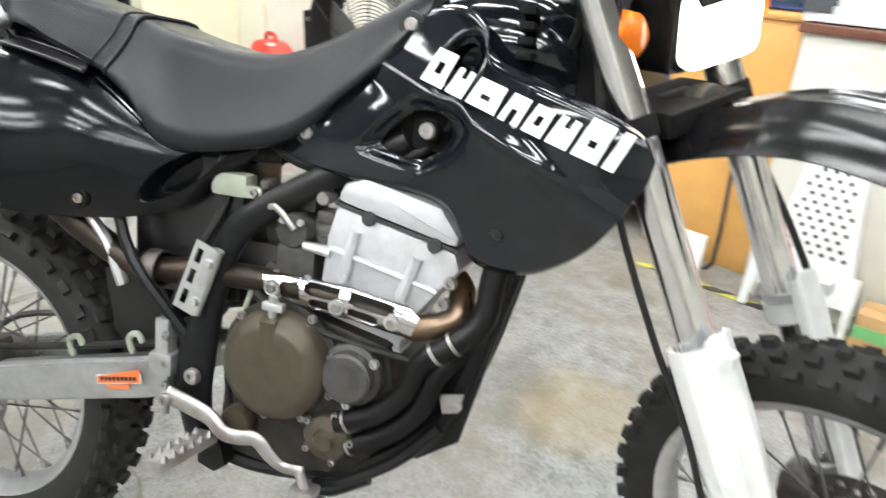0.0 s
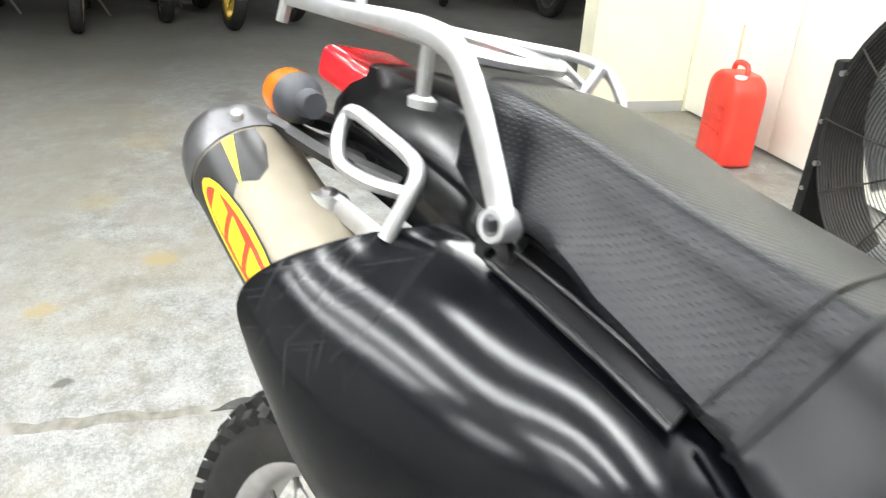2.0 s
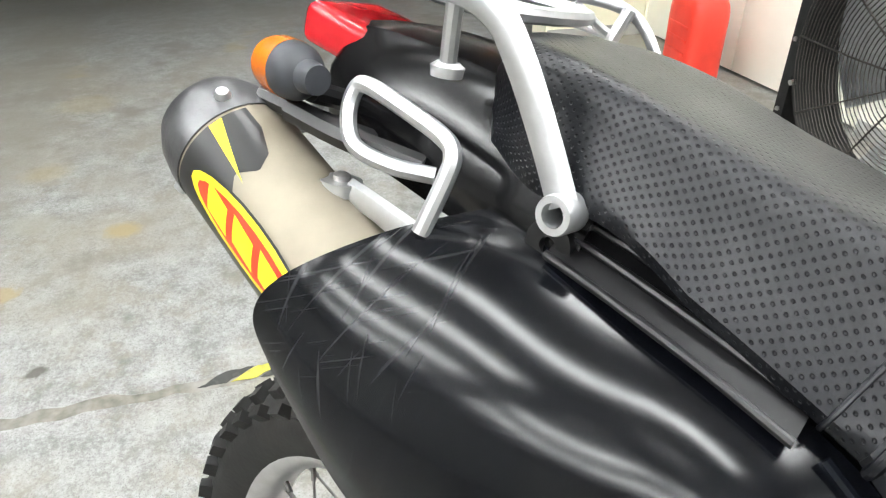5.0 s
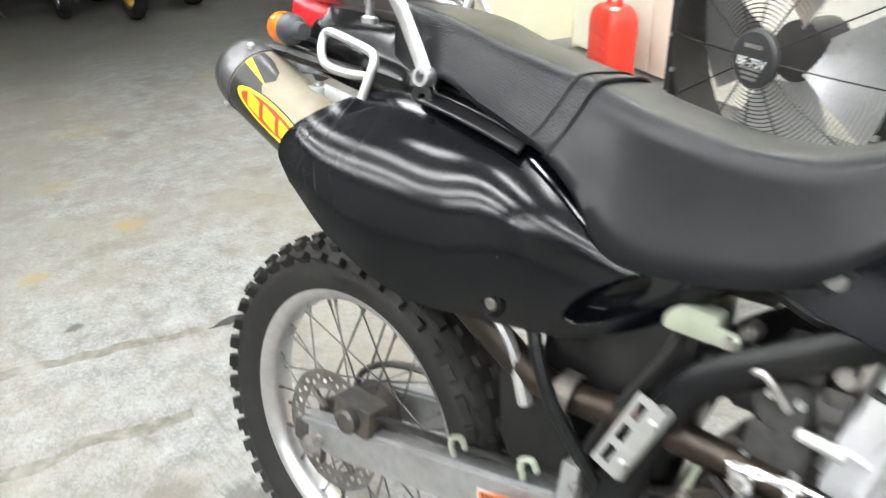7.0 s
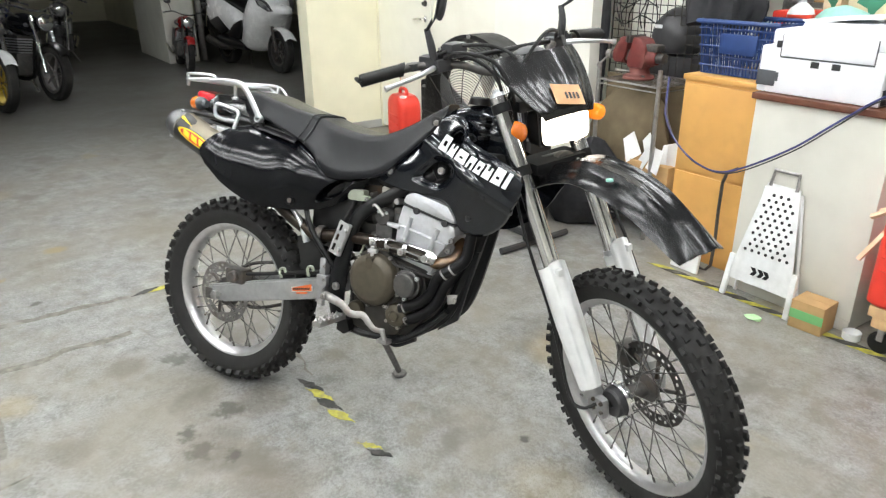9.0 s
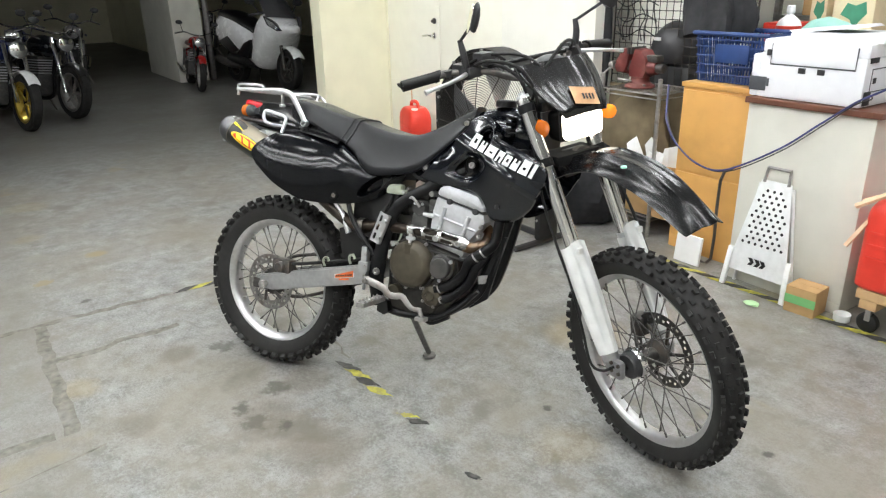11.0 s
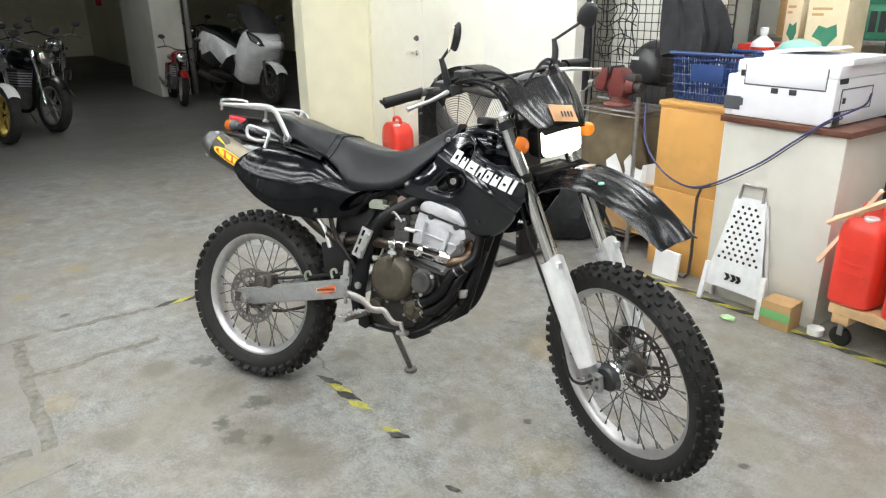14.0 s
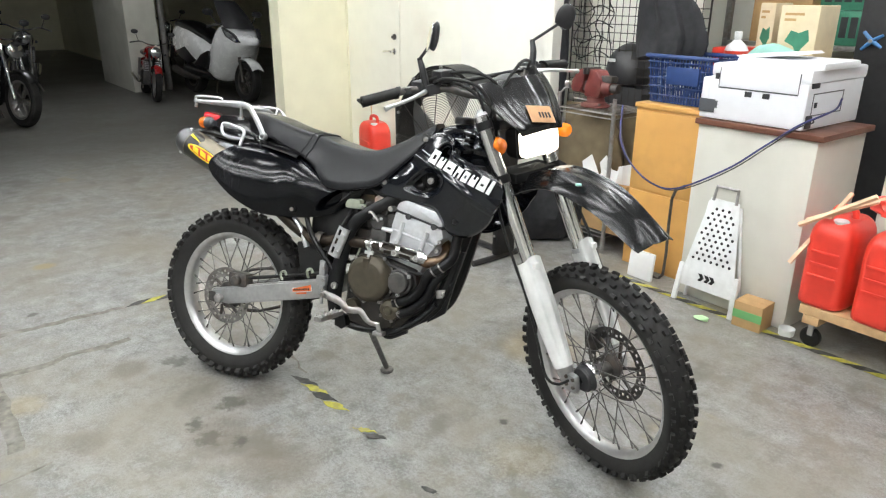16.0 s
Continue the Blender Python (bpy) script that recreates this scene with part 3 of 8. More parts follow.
# double door with lever handle
for k, (u0, u1, hinge) in enumerate(((-3.45, -2.60, 0), (-2.59, -1.75, 1))):
    leaf = tagged(finish("door_%d" % (k + 1), box(u0, u1, 2.615, 2.66, 0.02, 2.10, 0.004), "door_paint", None, "", True, 35, ROOM),
                  "closed ivory painted steel door leaf", "door", kind="structure")
    if k == 0:
        rose = put(lathe([(0.0, 0), (0.027, 0), (0.027, -0.012), (0.012, -0.016), (0.012, -0.045), (0, -0.045)], 20, "Y", (-2.67, 2.615, 1.01)), bmesh.new())
        part("door_handle", put(tube([(-2.67, 2.575, 1.01), (-2.72, 2.572, 1.012), (-2.79, 2.575, 1.005)], 0.0095, 10, 4), rose), "chrome", leaf, "lever handle of dull chrome")
        part("thumb_turn", lathe([(0, 0), (0.024, 0), (0.024, -0.01), (0.014, -0.013), (0.013, -0.03), (0, -0.03)], 20, "Y", (-2.665, 2.615, 1.13)), "dark_steel", leaf)
solo("door_jamb", box(-3.464, -3.448, 2.602, 2.70, 0, 2.10, 0.002), "wall_cream", "cream painted jamb of the double doors", "trim", ROOM, kind="structure")
trim = solo("door_frame", box(-3.462, -1.735, 2.606, 2.70, 2.10, 2.13, 0.004), "wall_cream", "painted head of the door frame", "trim", ROOM, kind="structure")
solo("baseboard", box(-3.458, -3.450, 1.94, 2.60, 0.0, 0.07, 0.002), "wall_grey", "grey skirting along the wall return", "baseboard", ROOM, kind="structure")
solo("baseboard_panel", box(-1.73, -0.81, 2.592, 2.60, 0.0, 0.07, 0.002), "wall_grey", "grey skirting along the white panel", "baseboard", ROOM, kind="structure")

# ceiling luminaires, built for the added unseen lamps too
lum = None
for u_, v_ in TUBES:
    m = ROOM @ pose(u_, v_, CEIL)
    if lum is None:
        lum = thing("ceiling_light", "white twin-tube fluorescent ceiling luminaire", "light", m, "ceiling luminaires")
        part("housing", box(-0.63, 0.63, -0.09, 0.09, -0.07, -0.002, 0.008), "white_plastic", lum)
        for y_ in (-0.05, 0.05):
            part("tube", between((-0.6, y_, -0.095), (0.6, y_, -0.095), 0.014), "tube_glow", lum, "glowing fluorescent tube")
    else:
        copy_thing(lum, m)

# floor joints and worn marking bands
def floor_strip(name, u0, v0, u1, v1, width, mat, label, seed, z=0.0012, ragged=0.5):
    rnd = random.Random(seed)
    d = Vector((u1 - u0, v1 - v0, 0))
    length = d.length
    d.normalize()
    s = Vector((-d.y, d.x, 0))
    bm = bmesh.new()
    n = max(4, int(length / 0.05))
    rows = []
    for i in range(n + 1):
        p = Vector((u0, v0, z)) + d * (length * i / n)
        a, b = (width / 2) * (1 - ragged * rnd.random()), (width / 2) * (1 - ragged * rnd.random())
        j = (rnd.random() - 0.5) * width * ragged
        rows.append((bm.verts.new(p + s * (a + j)), bm.verts.new(p - s * (b - j))))
    for (a, b), (c, e) in zip(rows, rows[1:]):
        bm.faces.new((a, b, e, c))
    return solo(name, bm, mat, label, "floor joint", ROOM, kind="structure", smooth=False)


floor_strip("floor_joint", -0.955, -3.4, -0.965, 1.9, 0.05, "floor_crack", "dirty filled joint across the concrete floor", 3, ragged=0.45)
floor_strip("floor_crack", -0.22, 0.33, 0.16, 0.27, 0.022, "floor_crack", "thin dirty crack in the concrete floor", 4, ragged=0.95)
floor_strip("floor_band", -0.94, -0.755, 0.05, -0.745, 0.06, "floor_worn", "worn band left by an old floor marking", 5, ragged=0.25)
floor_strip("floor_band_side", 0.03, -0.80, 0.02, -1.6, 0.06, "floor_worn", "worn band left by an old floor marking", 6, ragged=0.25)


floor_strip("floor_band_cross", -0.55, -0.735, -0.59, -0.22, 0.055, "floor_worn", "worn band left by an old floor marking", 7, ragged=0.6)
floor_strip("floor_crack_side", 0.25, -1.0, 0.18, -0.66, 0.014, "floor_crack", "thin dirty crack in the concrete floor", 8, ragged=0.95)


def hazard_tape(label, u0, v0, u1, v1, width, pitch, seed, keep=1.0, z=0.0022, first=0, torn=0.14):
    """Striped warning tape lying on the floor; each painted bar is a piece."""
    rnd = random.Random(seed)
    d = Vector((u1 - u0, v1 - v0, 0))
    length = d.length
    d.normalize()
    s = Vector((-d.y, d.x, 0))
    t = thing("hazard_tape", label, "floor tape", ROOM, "warning tape on the floor")
    n = int(length / pitch)
    for i in range(n):
        if rnd.random() > keep:
            continue
        p0 = Vector((u0, v0, z)) + d * (pitch * i)
        sh = pitch * 0.45
        w = width / 2
        bm = bmesh.new()
        c0, c1 = rnd.uniform(0, 0.08) * pitch, rnd.uniform(0.9, 1.0) * pitch
        vs = [p0 + d * (c0 - sh) - s * w, p0 + d * (c1 - sh) - s * w * rnd.uniform(0.85, 1), p0 + d * (c1 + sh) + s * w, p0 + d * (c0 + sh) + s * w * rnd.uniform(0.85, 1)]
        # frayed outline: extra points along each side, pushed in or out at random
        vs = [a + (b - a) * (k / 4) + s * w * (rnd.uniform(-torn, torn) if k else 0) + d * pitch * (rnd.uniform(-torn, torn) * 0.35 if k else 0) for a, b in zip(vs, vs[1:] + vs[:1]) for k in range(4)]
        lo = [bm.verts.new(v) for v in vs]
        hi = [bm.verts.new(v + Vector((0, 0, 0.0012))) for v in vs]
        bm.faces.new(hi)
        for a in range(len(vs)):
            b = (a + 1) % len(vs)
            bm.faces.new((lo[a], lo[b], hi[b], hi[a]))
        part("tape_stripe", bm, "tape_yellow" if (i + first) % 2 else "tape_black", t, smooth=False)
    return t


hazard_tape("worn yellow and black warning tape on the floor", 0.175, 0.240, 0.485, 0.253, 0.044, 0.077, 11, torn=0.3)
hazard_tape("torn scrap of yellow and black warning tape", 0.625, 0.255, 0.73, 0.27, 0.038, 0.05, 12, first=1, torn=0.45)
hazard_tape("torn scrap of black warning tape", 1.03, 0.255, 1.07, 0.255, 0.022, 0.035, 13, torn=0.5)
hazard_tape("scrap of yellow and black tape on the floor joint", -0.972, -0.12, -0.962, 0.14, 0.045, 0.075, 14)
hazard_tape("yellow and black warning tape along the counter", 0.12, 2.15, 1.95, 2.155, 0.045, 0.085, 15, 0.93)

# ---------------------------------------------------------------- workshop corner


def counter():
    t = thing("counter", "beige laminate counter with brown edged top", "counter", ROOM @ pose(0.56, 2.24, 0))
    part("body", box(0.0, 0.575, 0.0, 0.46, 0.0, 0.885, 0.004), "counter", t)
    part("top", box(-0.012, 0.60, -0.02, 0.48, 0.885, 0.912, 0.004), "brown_edge", t, "brown laminated top with a dark edge")
    part("kick_strip", box(0.002, 0.573, -0.004, 0.0, 0.0, 0.05, 0.001), "counter", t)


counter()


def printer():
    t = thing("printer", "white multifunction printer seen from its rear side", "printer", ROOM @ pose(0.575, 2.25, 0.915))
    part("base_housing", box(0.005, 0.475, 0.0, 0.52, 0.0, 0.20, 0.010), "printer_white", t)
    part("side_housing", box(-0.035, 0.006, 0.004, 0.50, 0.0, 0.19, 0.010), "printer_white", t)
    part("scanner_housing", box(0.008, 0.480, 0.002, 0.53, 0.198, 0.258, 0.014), "printer_white", t)
    part("document_feeder", box(0.09, 0.50, 0.06, 0.40, 0.252, 0.285, 0.016), "printer_white", t)
    part("feeder_tray", prism([(0.06, 0.290), (0.34, 0.318), (0.36, 0.308), (0.08, 0.278)], 0.10, 0.34, 0.003), "printer_white", t, "white sloping paper tray")
    part("side_vent", box(-0.034, 0.048, -0.004, 0.006, 0.028, 0.09, 0.002), "grey_plastic", t, "dark grey vent cover")
    part("vent_tab", box(0.048, 0.060, -0.003, 0.004, 0.05, 0.085, 0.001), "grey_plastic", t)
    part("hinge", box(0.035, 0.053, -0.006, 0.006, 0.185, 0.212, 0.002), "dark_plastic", t)
    part("rear_door", box(0.058, 0.430, -0.004, 0.004, 0.152, 0.243, 0.004), "printer_white", t)
    part("panel_seam", box(0.055, 0.433, -0.0015, 0.003, 0.146, 0.1525), "grey_plastic", t)
    part("panel_seam", box(0.0545, 0.0575, -0.0015, 0.003, 0.153, 0.240), "grey_plastic", t)
    part("panel_seam", box(0.4305, 0.4335, -0.0015, 0.003, 0.153, 0.240), "grey_plastic", t)
    for x_ in (0.19, 0.275):
        part("socket", box(x_, x_ + 0.033, -0.003, 0.004, 0.118, 0.142, 0.002), "dark_plastic", t)
    part("power_socket", box(0.470, 0.479, 0.012, 0.065, 0.008, 0.065, 0.002), "dark_plastic", t)
    part("side_latch", box(0.472, 0.482, 0.02, 0.08, 0.180, 0.202, 0.002), "dark_plastic", t)
    for y0, y1, z0, z1 in ((0.05, 0.33, 0.152, 0.157), (0.05, 0.33, 0.060, 0.064), (0.05, 0.055, 0.064, 0.152), (0.325, 0.33, 0.064, 0.152)):
        part("side_panel_seam", box(0.474, 0.4765, y0, y1, z0, z1), "grey_plastic", t)
    part("cable_port", box(0.473, 0.479, 0.07, 0.09, 0.095, 0.118, 0.002), "dark_plastic", t)
    part("foot", box(0.04, 0.10, 0.04, 0.10, -0.003, 0.0), "dark_plastic", t)


printer()


def wood_cabinet():
    t = thing("cabinet", "orange wood-veneer cabinet with drawer joints", "cabinet", ROOM @ pose(0.095, 2.36, 0))
    part("body", box(0.0, 0.44, 0.0, 0.42, 0.0, 0.90, 0.004), "orange_wood", t)
    part("top", box(-0.006, 0.446, -0.012, 0.43, 0.90, 0.925, 0.004), "orange_wood", t)
    for z0, z1 in ((0.03, 0.445), (0.46, 0.885)):
        part("drawer_front", box(0.012, 0.428, -0.010, 0.0, z0, z1, 0.003), "orange_wood", t)


wood_cabinet()


def basket():
    t = thing("basket", "blue plastic shopping basket full of odds and ends", "basket", ROOM @ pose(0.115, 2.40, 0.93))
    w, d, h = 0.40, 0.28, 0.24
    part("floor_plate", box(0.02, w - 0.02, 0.02, d - 0.02, 0.0, 0.006), "blue_poly", t)
    part("rim", tube([(-0.01, -0.01, h), (w + 0.01, -0.01, h), (w + 0.01, d + 0.01, h), (-0.01, d + 0.01, h)], 0.011, 8, 0, True), "blue_poly", t)
    for i in range(22):
        x_ = 0.02 + (w - 0.04) * i / 21
        for y0, y1 in ((0.02, -0.005), (d - 0.02, d + 0.005)):
            part("bar", tube([(x_, y0, 0.0), (w / 2 + (x_ - w / 2) * 1.07, y1, h)], 0.004, 5, 0), "blue_poly", t)
    for i in range(15):
        y_ = 0.02 + (d - 0.04) * i / 14
        for x0, x1 in ((0.02, -0.005), (w - 0.02, w + 0.005)):
            part("bar", tube([(x0, y_, 0.0), (x1, y_, h)], 0.004, 5, 0), "blue_poly", t)
    for z_ in (0.04, 0.085, 0.13, 0.175, 0.21):
        k = 1 - z_ / h
        a = 0.018 * k - 0.004
        part("hoop", tube([(a, a, z_), (w - a, a, z_), (w - a, d - a, z_), (a, d - a, z_)], 0.0045, 5, 0, True), "blue_poly", t)
    part("label_plate", prism([(0.12, 0.10), (0.31, 0.10), (0.31, 0.19), (0.12, 0.19)], -0.008, 0.004, 0.002), "blue_poly", t)


basket()


def shelf_rack():
    t = thing("wire_shelf", "steel wire shelf rack with round posts", "shelf", ROOM @ pose(-0.50, 2.36, 0))
    for x_, y_ in ((0.02, 0.0), (0.44, 0.0), (0.02, 0.34), (0.44, 0.34)):
        part("post", between((x_, y_, 0.0), (x_, y_, 0.92), 0.0125), "steel", t)
    for z_ in (0.12, 0.83):
        part("shelf_rim", tube([(0.02, 0, z_), (0.44, 0, z_), (0.44, 0.34, z_), (0.02, 0.34, z_)], 0.005, 6, 0, True), "steel", t)
        part("shelf_rim", tube([(0.02, 0, z_ - 0.025), (0.44, 0, z_ - 0.025), (0.44, 0.34, z_ - 0.025), (0.02, 0.34, z_ - 0.025)], 0.004, 6, 0, True), "steel", t)
        for i in range(15):
            part("wire", between((0.04 + i * 0.027, 0, z_), (0.04 + i * 0.027, 0.34, z_), 0.0022, None, 5), "steel", t)


shelf_rack()


def ovoid(c, sx, sy, sz, seed=1, rough=0.04):
    bm = bmesh.new()
    bmesh.ops.create_icosphere(bm, subdivisions=3, radius=1)
    for v in bm.verts:
        k = 1 + rough * noise.noise(v.co * 2 + Vector((seed, 0, 0)))
        v.co = Vector((c[0] + v.co.x * sx * k, c[1] + v.co.y * sy * k, c[2] + v.co.z * sz * k))
    return bm


def vise():
    t = thing("bench_vise", "worn red bench vise standing on the wire shelf", "vise", ROOM @ pose(-0.36, 2.50, 0.836))
    base = part("base", lathe([(0, 0), (0.085, 0), (0.088, 0.006), (0.086, 0.016), (0.060, 0.028), (0.052, 0.050), (0.055, 0.062), (0, 0.062)], 28, "Z", (0.04, 0, 0)), "vise_red", t)
    for x_, y_ in ((-0.025, -0.04), (0.105, -0.04), (-0.025, 0.04), (0.105, 0.04)):
        part("base_bolt", between((x_, y_, 0.004), (x_, y_, 0.026), 0.010, None, 6), "dark_steel", base)
    part("lock_handle", between((0.02, -0.055, 0.040), (-0.03, -0.115, 0.052), 0.006, 0.008), "steel", base)
    fixed = part("fixed_jaw", put(prism([(-0.01, 0.060), (0.10, 0.060), (0.115, 0.10), (0.108, 0.168), (0.075, 0.215), (0.020, 0.222), (0.012, 0.185), (0.002, 0.150), (-0.012, 0.110)], -0.052, 0.052, 0.014),
                                  lathe([(0, 0.0), (0.046, 0.0), (0.050, 0.012), (0.046, 0.10), (0.036, 0.14), (0, 0.142)], 24, "X", (0.02, 0, 0.118))), "vise_red", t)
    part("anvil", put(box(0.085, 0.175, -0.032, 0.032, 0.150, 0.188, 0.010), between((0.12, 0, 0.118), (0.205, 0, 0.118), 0.030, 0.026, 18)), "dark_steel", fixed)
    part("jaw_plate", box(0.000, 0.014, -0.062, 0.062, 0.190, 0.228, 0.003), "dark_steel", fixed)
    moving = part("moving_jaw", put(prism([(-0.115, 0.082), (-0.050, 0.080), (-0.030, 0.125), (-0.018, 0.185), (-0.020, 0.222), (-0.070, 0.218), (-0.095, 0.180), (-0.122, 0.140)], -0.048, 0.048, 0.014),
                                    between((-0.125, 0, 0.112), (-0.04, 0, 0.112), 0.040, 0.044, 20)), "vise_red", t)
    part("jaw_plate", box(-0.024, -0.010, -0.060, 0.060, 0.190, 0.226, 0.003), "dark_steel", moving)
    part("slide", box(-0.10, 0.04, -0.030, 0.030, 0.092, 0.150, 0.008), "dark_steel", t)
    screw = part("screw", put(between((-0.175, 0, 0.112), (0.0, 0, 0.112), 0.013), between((-0.195, 0, 0.112), (-0.160, 0, 0.112), 0.024, None, 18)), "steel", t)
    part("handle_bar", between((-0.180, -0.085, 0.060), (-0.180, 0.085, 0.164), 0.006), "steel", screw)
    for e in (-1, 1):
        part("handle_knob", ovoid((-0.180, e * 0.088, 0.112 + e * 0.054), 0.010, 0.010, 0.010), "steel", screw)


vise()


def soft_lump(sx, sy, sz, seed, rough=0.25, n=3):
    bm = bmesh.new()
    bmesh.ops.create_icosphere(bm, subdivisions=n, radius=1)
    off = Vector((seed * 3.1, seed * 1.7, seed))
    for v in bm.verts:
        k = 1 + rough * noise.noise(v.co * 1.6 + off) + rough * 0.4 * noise.noise(v.co * 4.5 + off)
        p = v.co * k
        v.co = Vector((p.x * sx, p.y * sy, max(p.z * sz, -sz * 0.55)))
    return bm


def top_case():
    t = thing("top_case", "black motorcycle top case with a small badge", "case", ROOM @ pose(-0.38, 2.84, 0.0))
    part("pedestal", box(-0.17, 0.18, -0.06, 0.16, 0.0, 0.93, 0.006), "dark_plastic", t)
    part("shell", put(soft_lump(0.155, 0.14, 0.16, 5, 0.05), bmesh.new(), Matrix.Translation((0, 0.04, 1.03))), "dark_plastic", t)
    part("badge", box(-0.06, -0.01, -0.106, -0.098, 1.08, 1.10, 0.002), "decal_white", t)


top_case()


def draped_bag():
    """Soft bag slumped over the basket, with hanging folds."""
    rings = []
    for i in range(22):
        t = i / 21
        cu, cv, cz = 0.12 - 0.17 * t + 0.03 * math.sin(5 * t), 2.55 + 0.05 * t, 1.15 + 0.62 * t
        wide, deep = 0.175 * (1 - 0.35 * t) + 0.02 * math.sin(9 * t), 0.13 * (1 - 0.2 * t)
        r = []
        for k in range(48):
            a = 2 * math.pi * k / 48
            f = 1 + 0.09 * math.sin(5 * a + 3 * t) + 0.06 * math.sin(11 * a - 7 * t) + 0.10 * noise.noise(Vector((math.cos(a) * 2, math.sin(a) * 2, t * 6)))
            r.append(Vector((cu + wide * f * math.cos(a), cv + deep * f * math.sin(a), cz + 0.02 * math.sin(3 * a + 4 * t))))
        rings.append(r)
    ob = solo("bag", loft(rings), "cloth_black", "crumpled black cloth bag slumped over the basket", "bag", ROOM)
    return ob


draped_bag()


def mesh_panel():
    t = thing("wire_grid", "dark wire display grid standing against the wall", "grid panel", ROOM @ pose(-0.80, 2.78, 0.55))
    w, h = 1.0, 1.75
    part("frame", tube([(0, 0, 0), (w, 0, 0), (w, 0, h), (0, 0, h)], 0.006, 6, 0, True), "wire", t)
    for i in range(1, 20):
        part("upright_wire", between((w * i / 20, 0, 0), (w * i / 20, 0, h), 0.0025, None, 5), "wire", t)
    for i in range(1, 35):
        part("cross_wire", between((0, 0.004, h * i / 35), (w, 0.004, h * i / 35), 0.0025, None, 5), "wire", t)
    for x_ in (0.02, w - 0.02):
        part("leg", between((x_, 0, -0.55), (x_, 0, 0.0), 0.008), "wire", t)


mesh_panel()
wall("wall_behind_grid", -0.80, -0.02, 2.95, 3.05, 0, CEIL, "wall_white", "white wall behind the wire grid")


def bungee_net():
    t = thing("bungee_net", "black elastic cargo net hanging on the grid", "net", ROOM @ pose(-0.75, 2.755, 1.12))
    rnd = random.Random(5)
    for k in range(6):
        x_ = 0.03 + k * 0.055
        pts = [(x_ + rnd.uniform(-0.03, 0.03), -0.01 - 0.012 * (i % 2), 0.55 - i * 0.075) for i in range(9)]
        part("cord", tube(pts, 0.0035, 5, 3), "black_rubber", t)
    for k in range(6):
        z_ = 0.45 - k * 0.09
        part("cord", tube([(0.0, -0.012, z_), (0.09, -0.02, z_ - 0.03), (0.2, -0.012, z_ + 0.02), (0.32, -0.015, z_ - 0.02)], 0.0035, 5, 4), "black_rubber", t)


bungee_net()
solo("umbrella", tube([(-0.795, 2.70, 0.62), (-0.79, 2.705, 1.1), (-0.80, 2.70, 1.7)], [0.018, 0.03, 0.012], 10, 4), "cloth_black", "folded black umbrella leaning on the grid", "umbrella", ROOM)


def step_board():
    """White perforated folding stand."""
    t = thing("folding_stand", "white perforated steel folding stand against the counter", "stand", ROOM @ pose(0.60, 2.135, 0.0, -9, 0, 0))
    top, bot, z0, z1 = 0.075, 0.155, 0.09, 0.55
    cx = 0.165
    panel = part("panel", prism([(cx - bot, z0), (cx + bot, z0), (cx + top, z1), (cx - top, z1)], 0.0, 0.006, 0.0015), "white_plastic", t, "white painted panel full of round holes")
    pit = None
    for r in range(11):
        zc = z0 + 0.150 + r * 0.0262
        half = bot + (top - bot) * (zc - z0) / (z1 - z0) - 0.022
        n_ = int(half / 0.0165)
        for i in range(-n_, n_ + 1):
            if (i + r) % 2:
                continue
            if pit is None:
                pit = part("hole", lathe([(0, -0.0004), (0.0072, -0.0004), (0.0076, 0.0005), (0, 0.0005)], 14, "Y"), "decal_black", panel)
                h_ = pit
            else:
                h_ = new("hole", pit.data)
                h_.parent = panel
            h_.matrix_local = Matrix.Translation((cx + i * 0.0165, 0, zc))
    part("handle", tube([(cx - 0.06, 0.0, z1 - 0.01), (cx - 0.055, 0, z1 + 0.06), (cx + 0.055, 0, z1 + 0.06), (cx + 0.06, 0, z1 - 0.01)], 0.008, 8, 0), "steel", t)
    for s in (-1, 1):
        part("leg", prism([(cx + s * 0.158 - 0.012, 0.0), (cx + s * 0.158 + 0.012, 0.0), (cx + s * 0.15 + 0.012, 0.20), (cx + s * 0.15 - 0.012, 0.20)], -0.006, 0.012, 0.002), "white_plastic", t)
        part("rear_leg", between((cx + s * 0.15, 0.09, 0.015), (cx + s * 0.08, 0.01, z1 - 0.02), 0.009), "white_plastic", t)
    for k, (a, b) in enumerate(((-0.045, 0.0), (-0.012, 0.022), (0.015, 0.03))):
        part("emblem", prism([(cx + a, z0 + 0.045), (cx + a + 0.018, z0 + 0.045), (cx + a + 0.03, z0 + 0.062), (cx + a + 0.018, z0 + 0.08), (cx + a - 0.004, z0 + 0.08), (cx + a + 0.012, z0 + 0.062)], -0.0065, -0.0042), "decal_black", t)


step_board()


def carton():
    t = thing("carton", "small brown cardboard box sealed with green tape", "box", ROOM @ pose(0.955, 2.10, 0.0, 0, 0, 4))
    part("body", box(0, 0.135, 0, 0.12, 0, 0.125, 0.002), "cardboard", t)
    part("tape_band", box(-0.001, 0.136, -0.0012, 0.0, 0.045, 0.085), "green_tape", t, "strip of green packing tape")
    part("tape_end", box(-0.0012, 0.0, 0.0, 0.06, 0.045, 0.085), "green_tape", t)
    part("flap_joint", box(0.0, 0.135, 0.0585, 0.0615, 0.125, 0.1258), "cardboard", t)


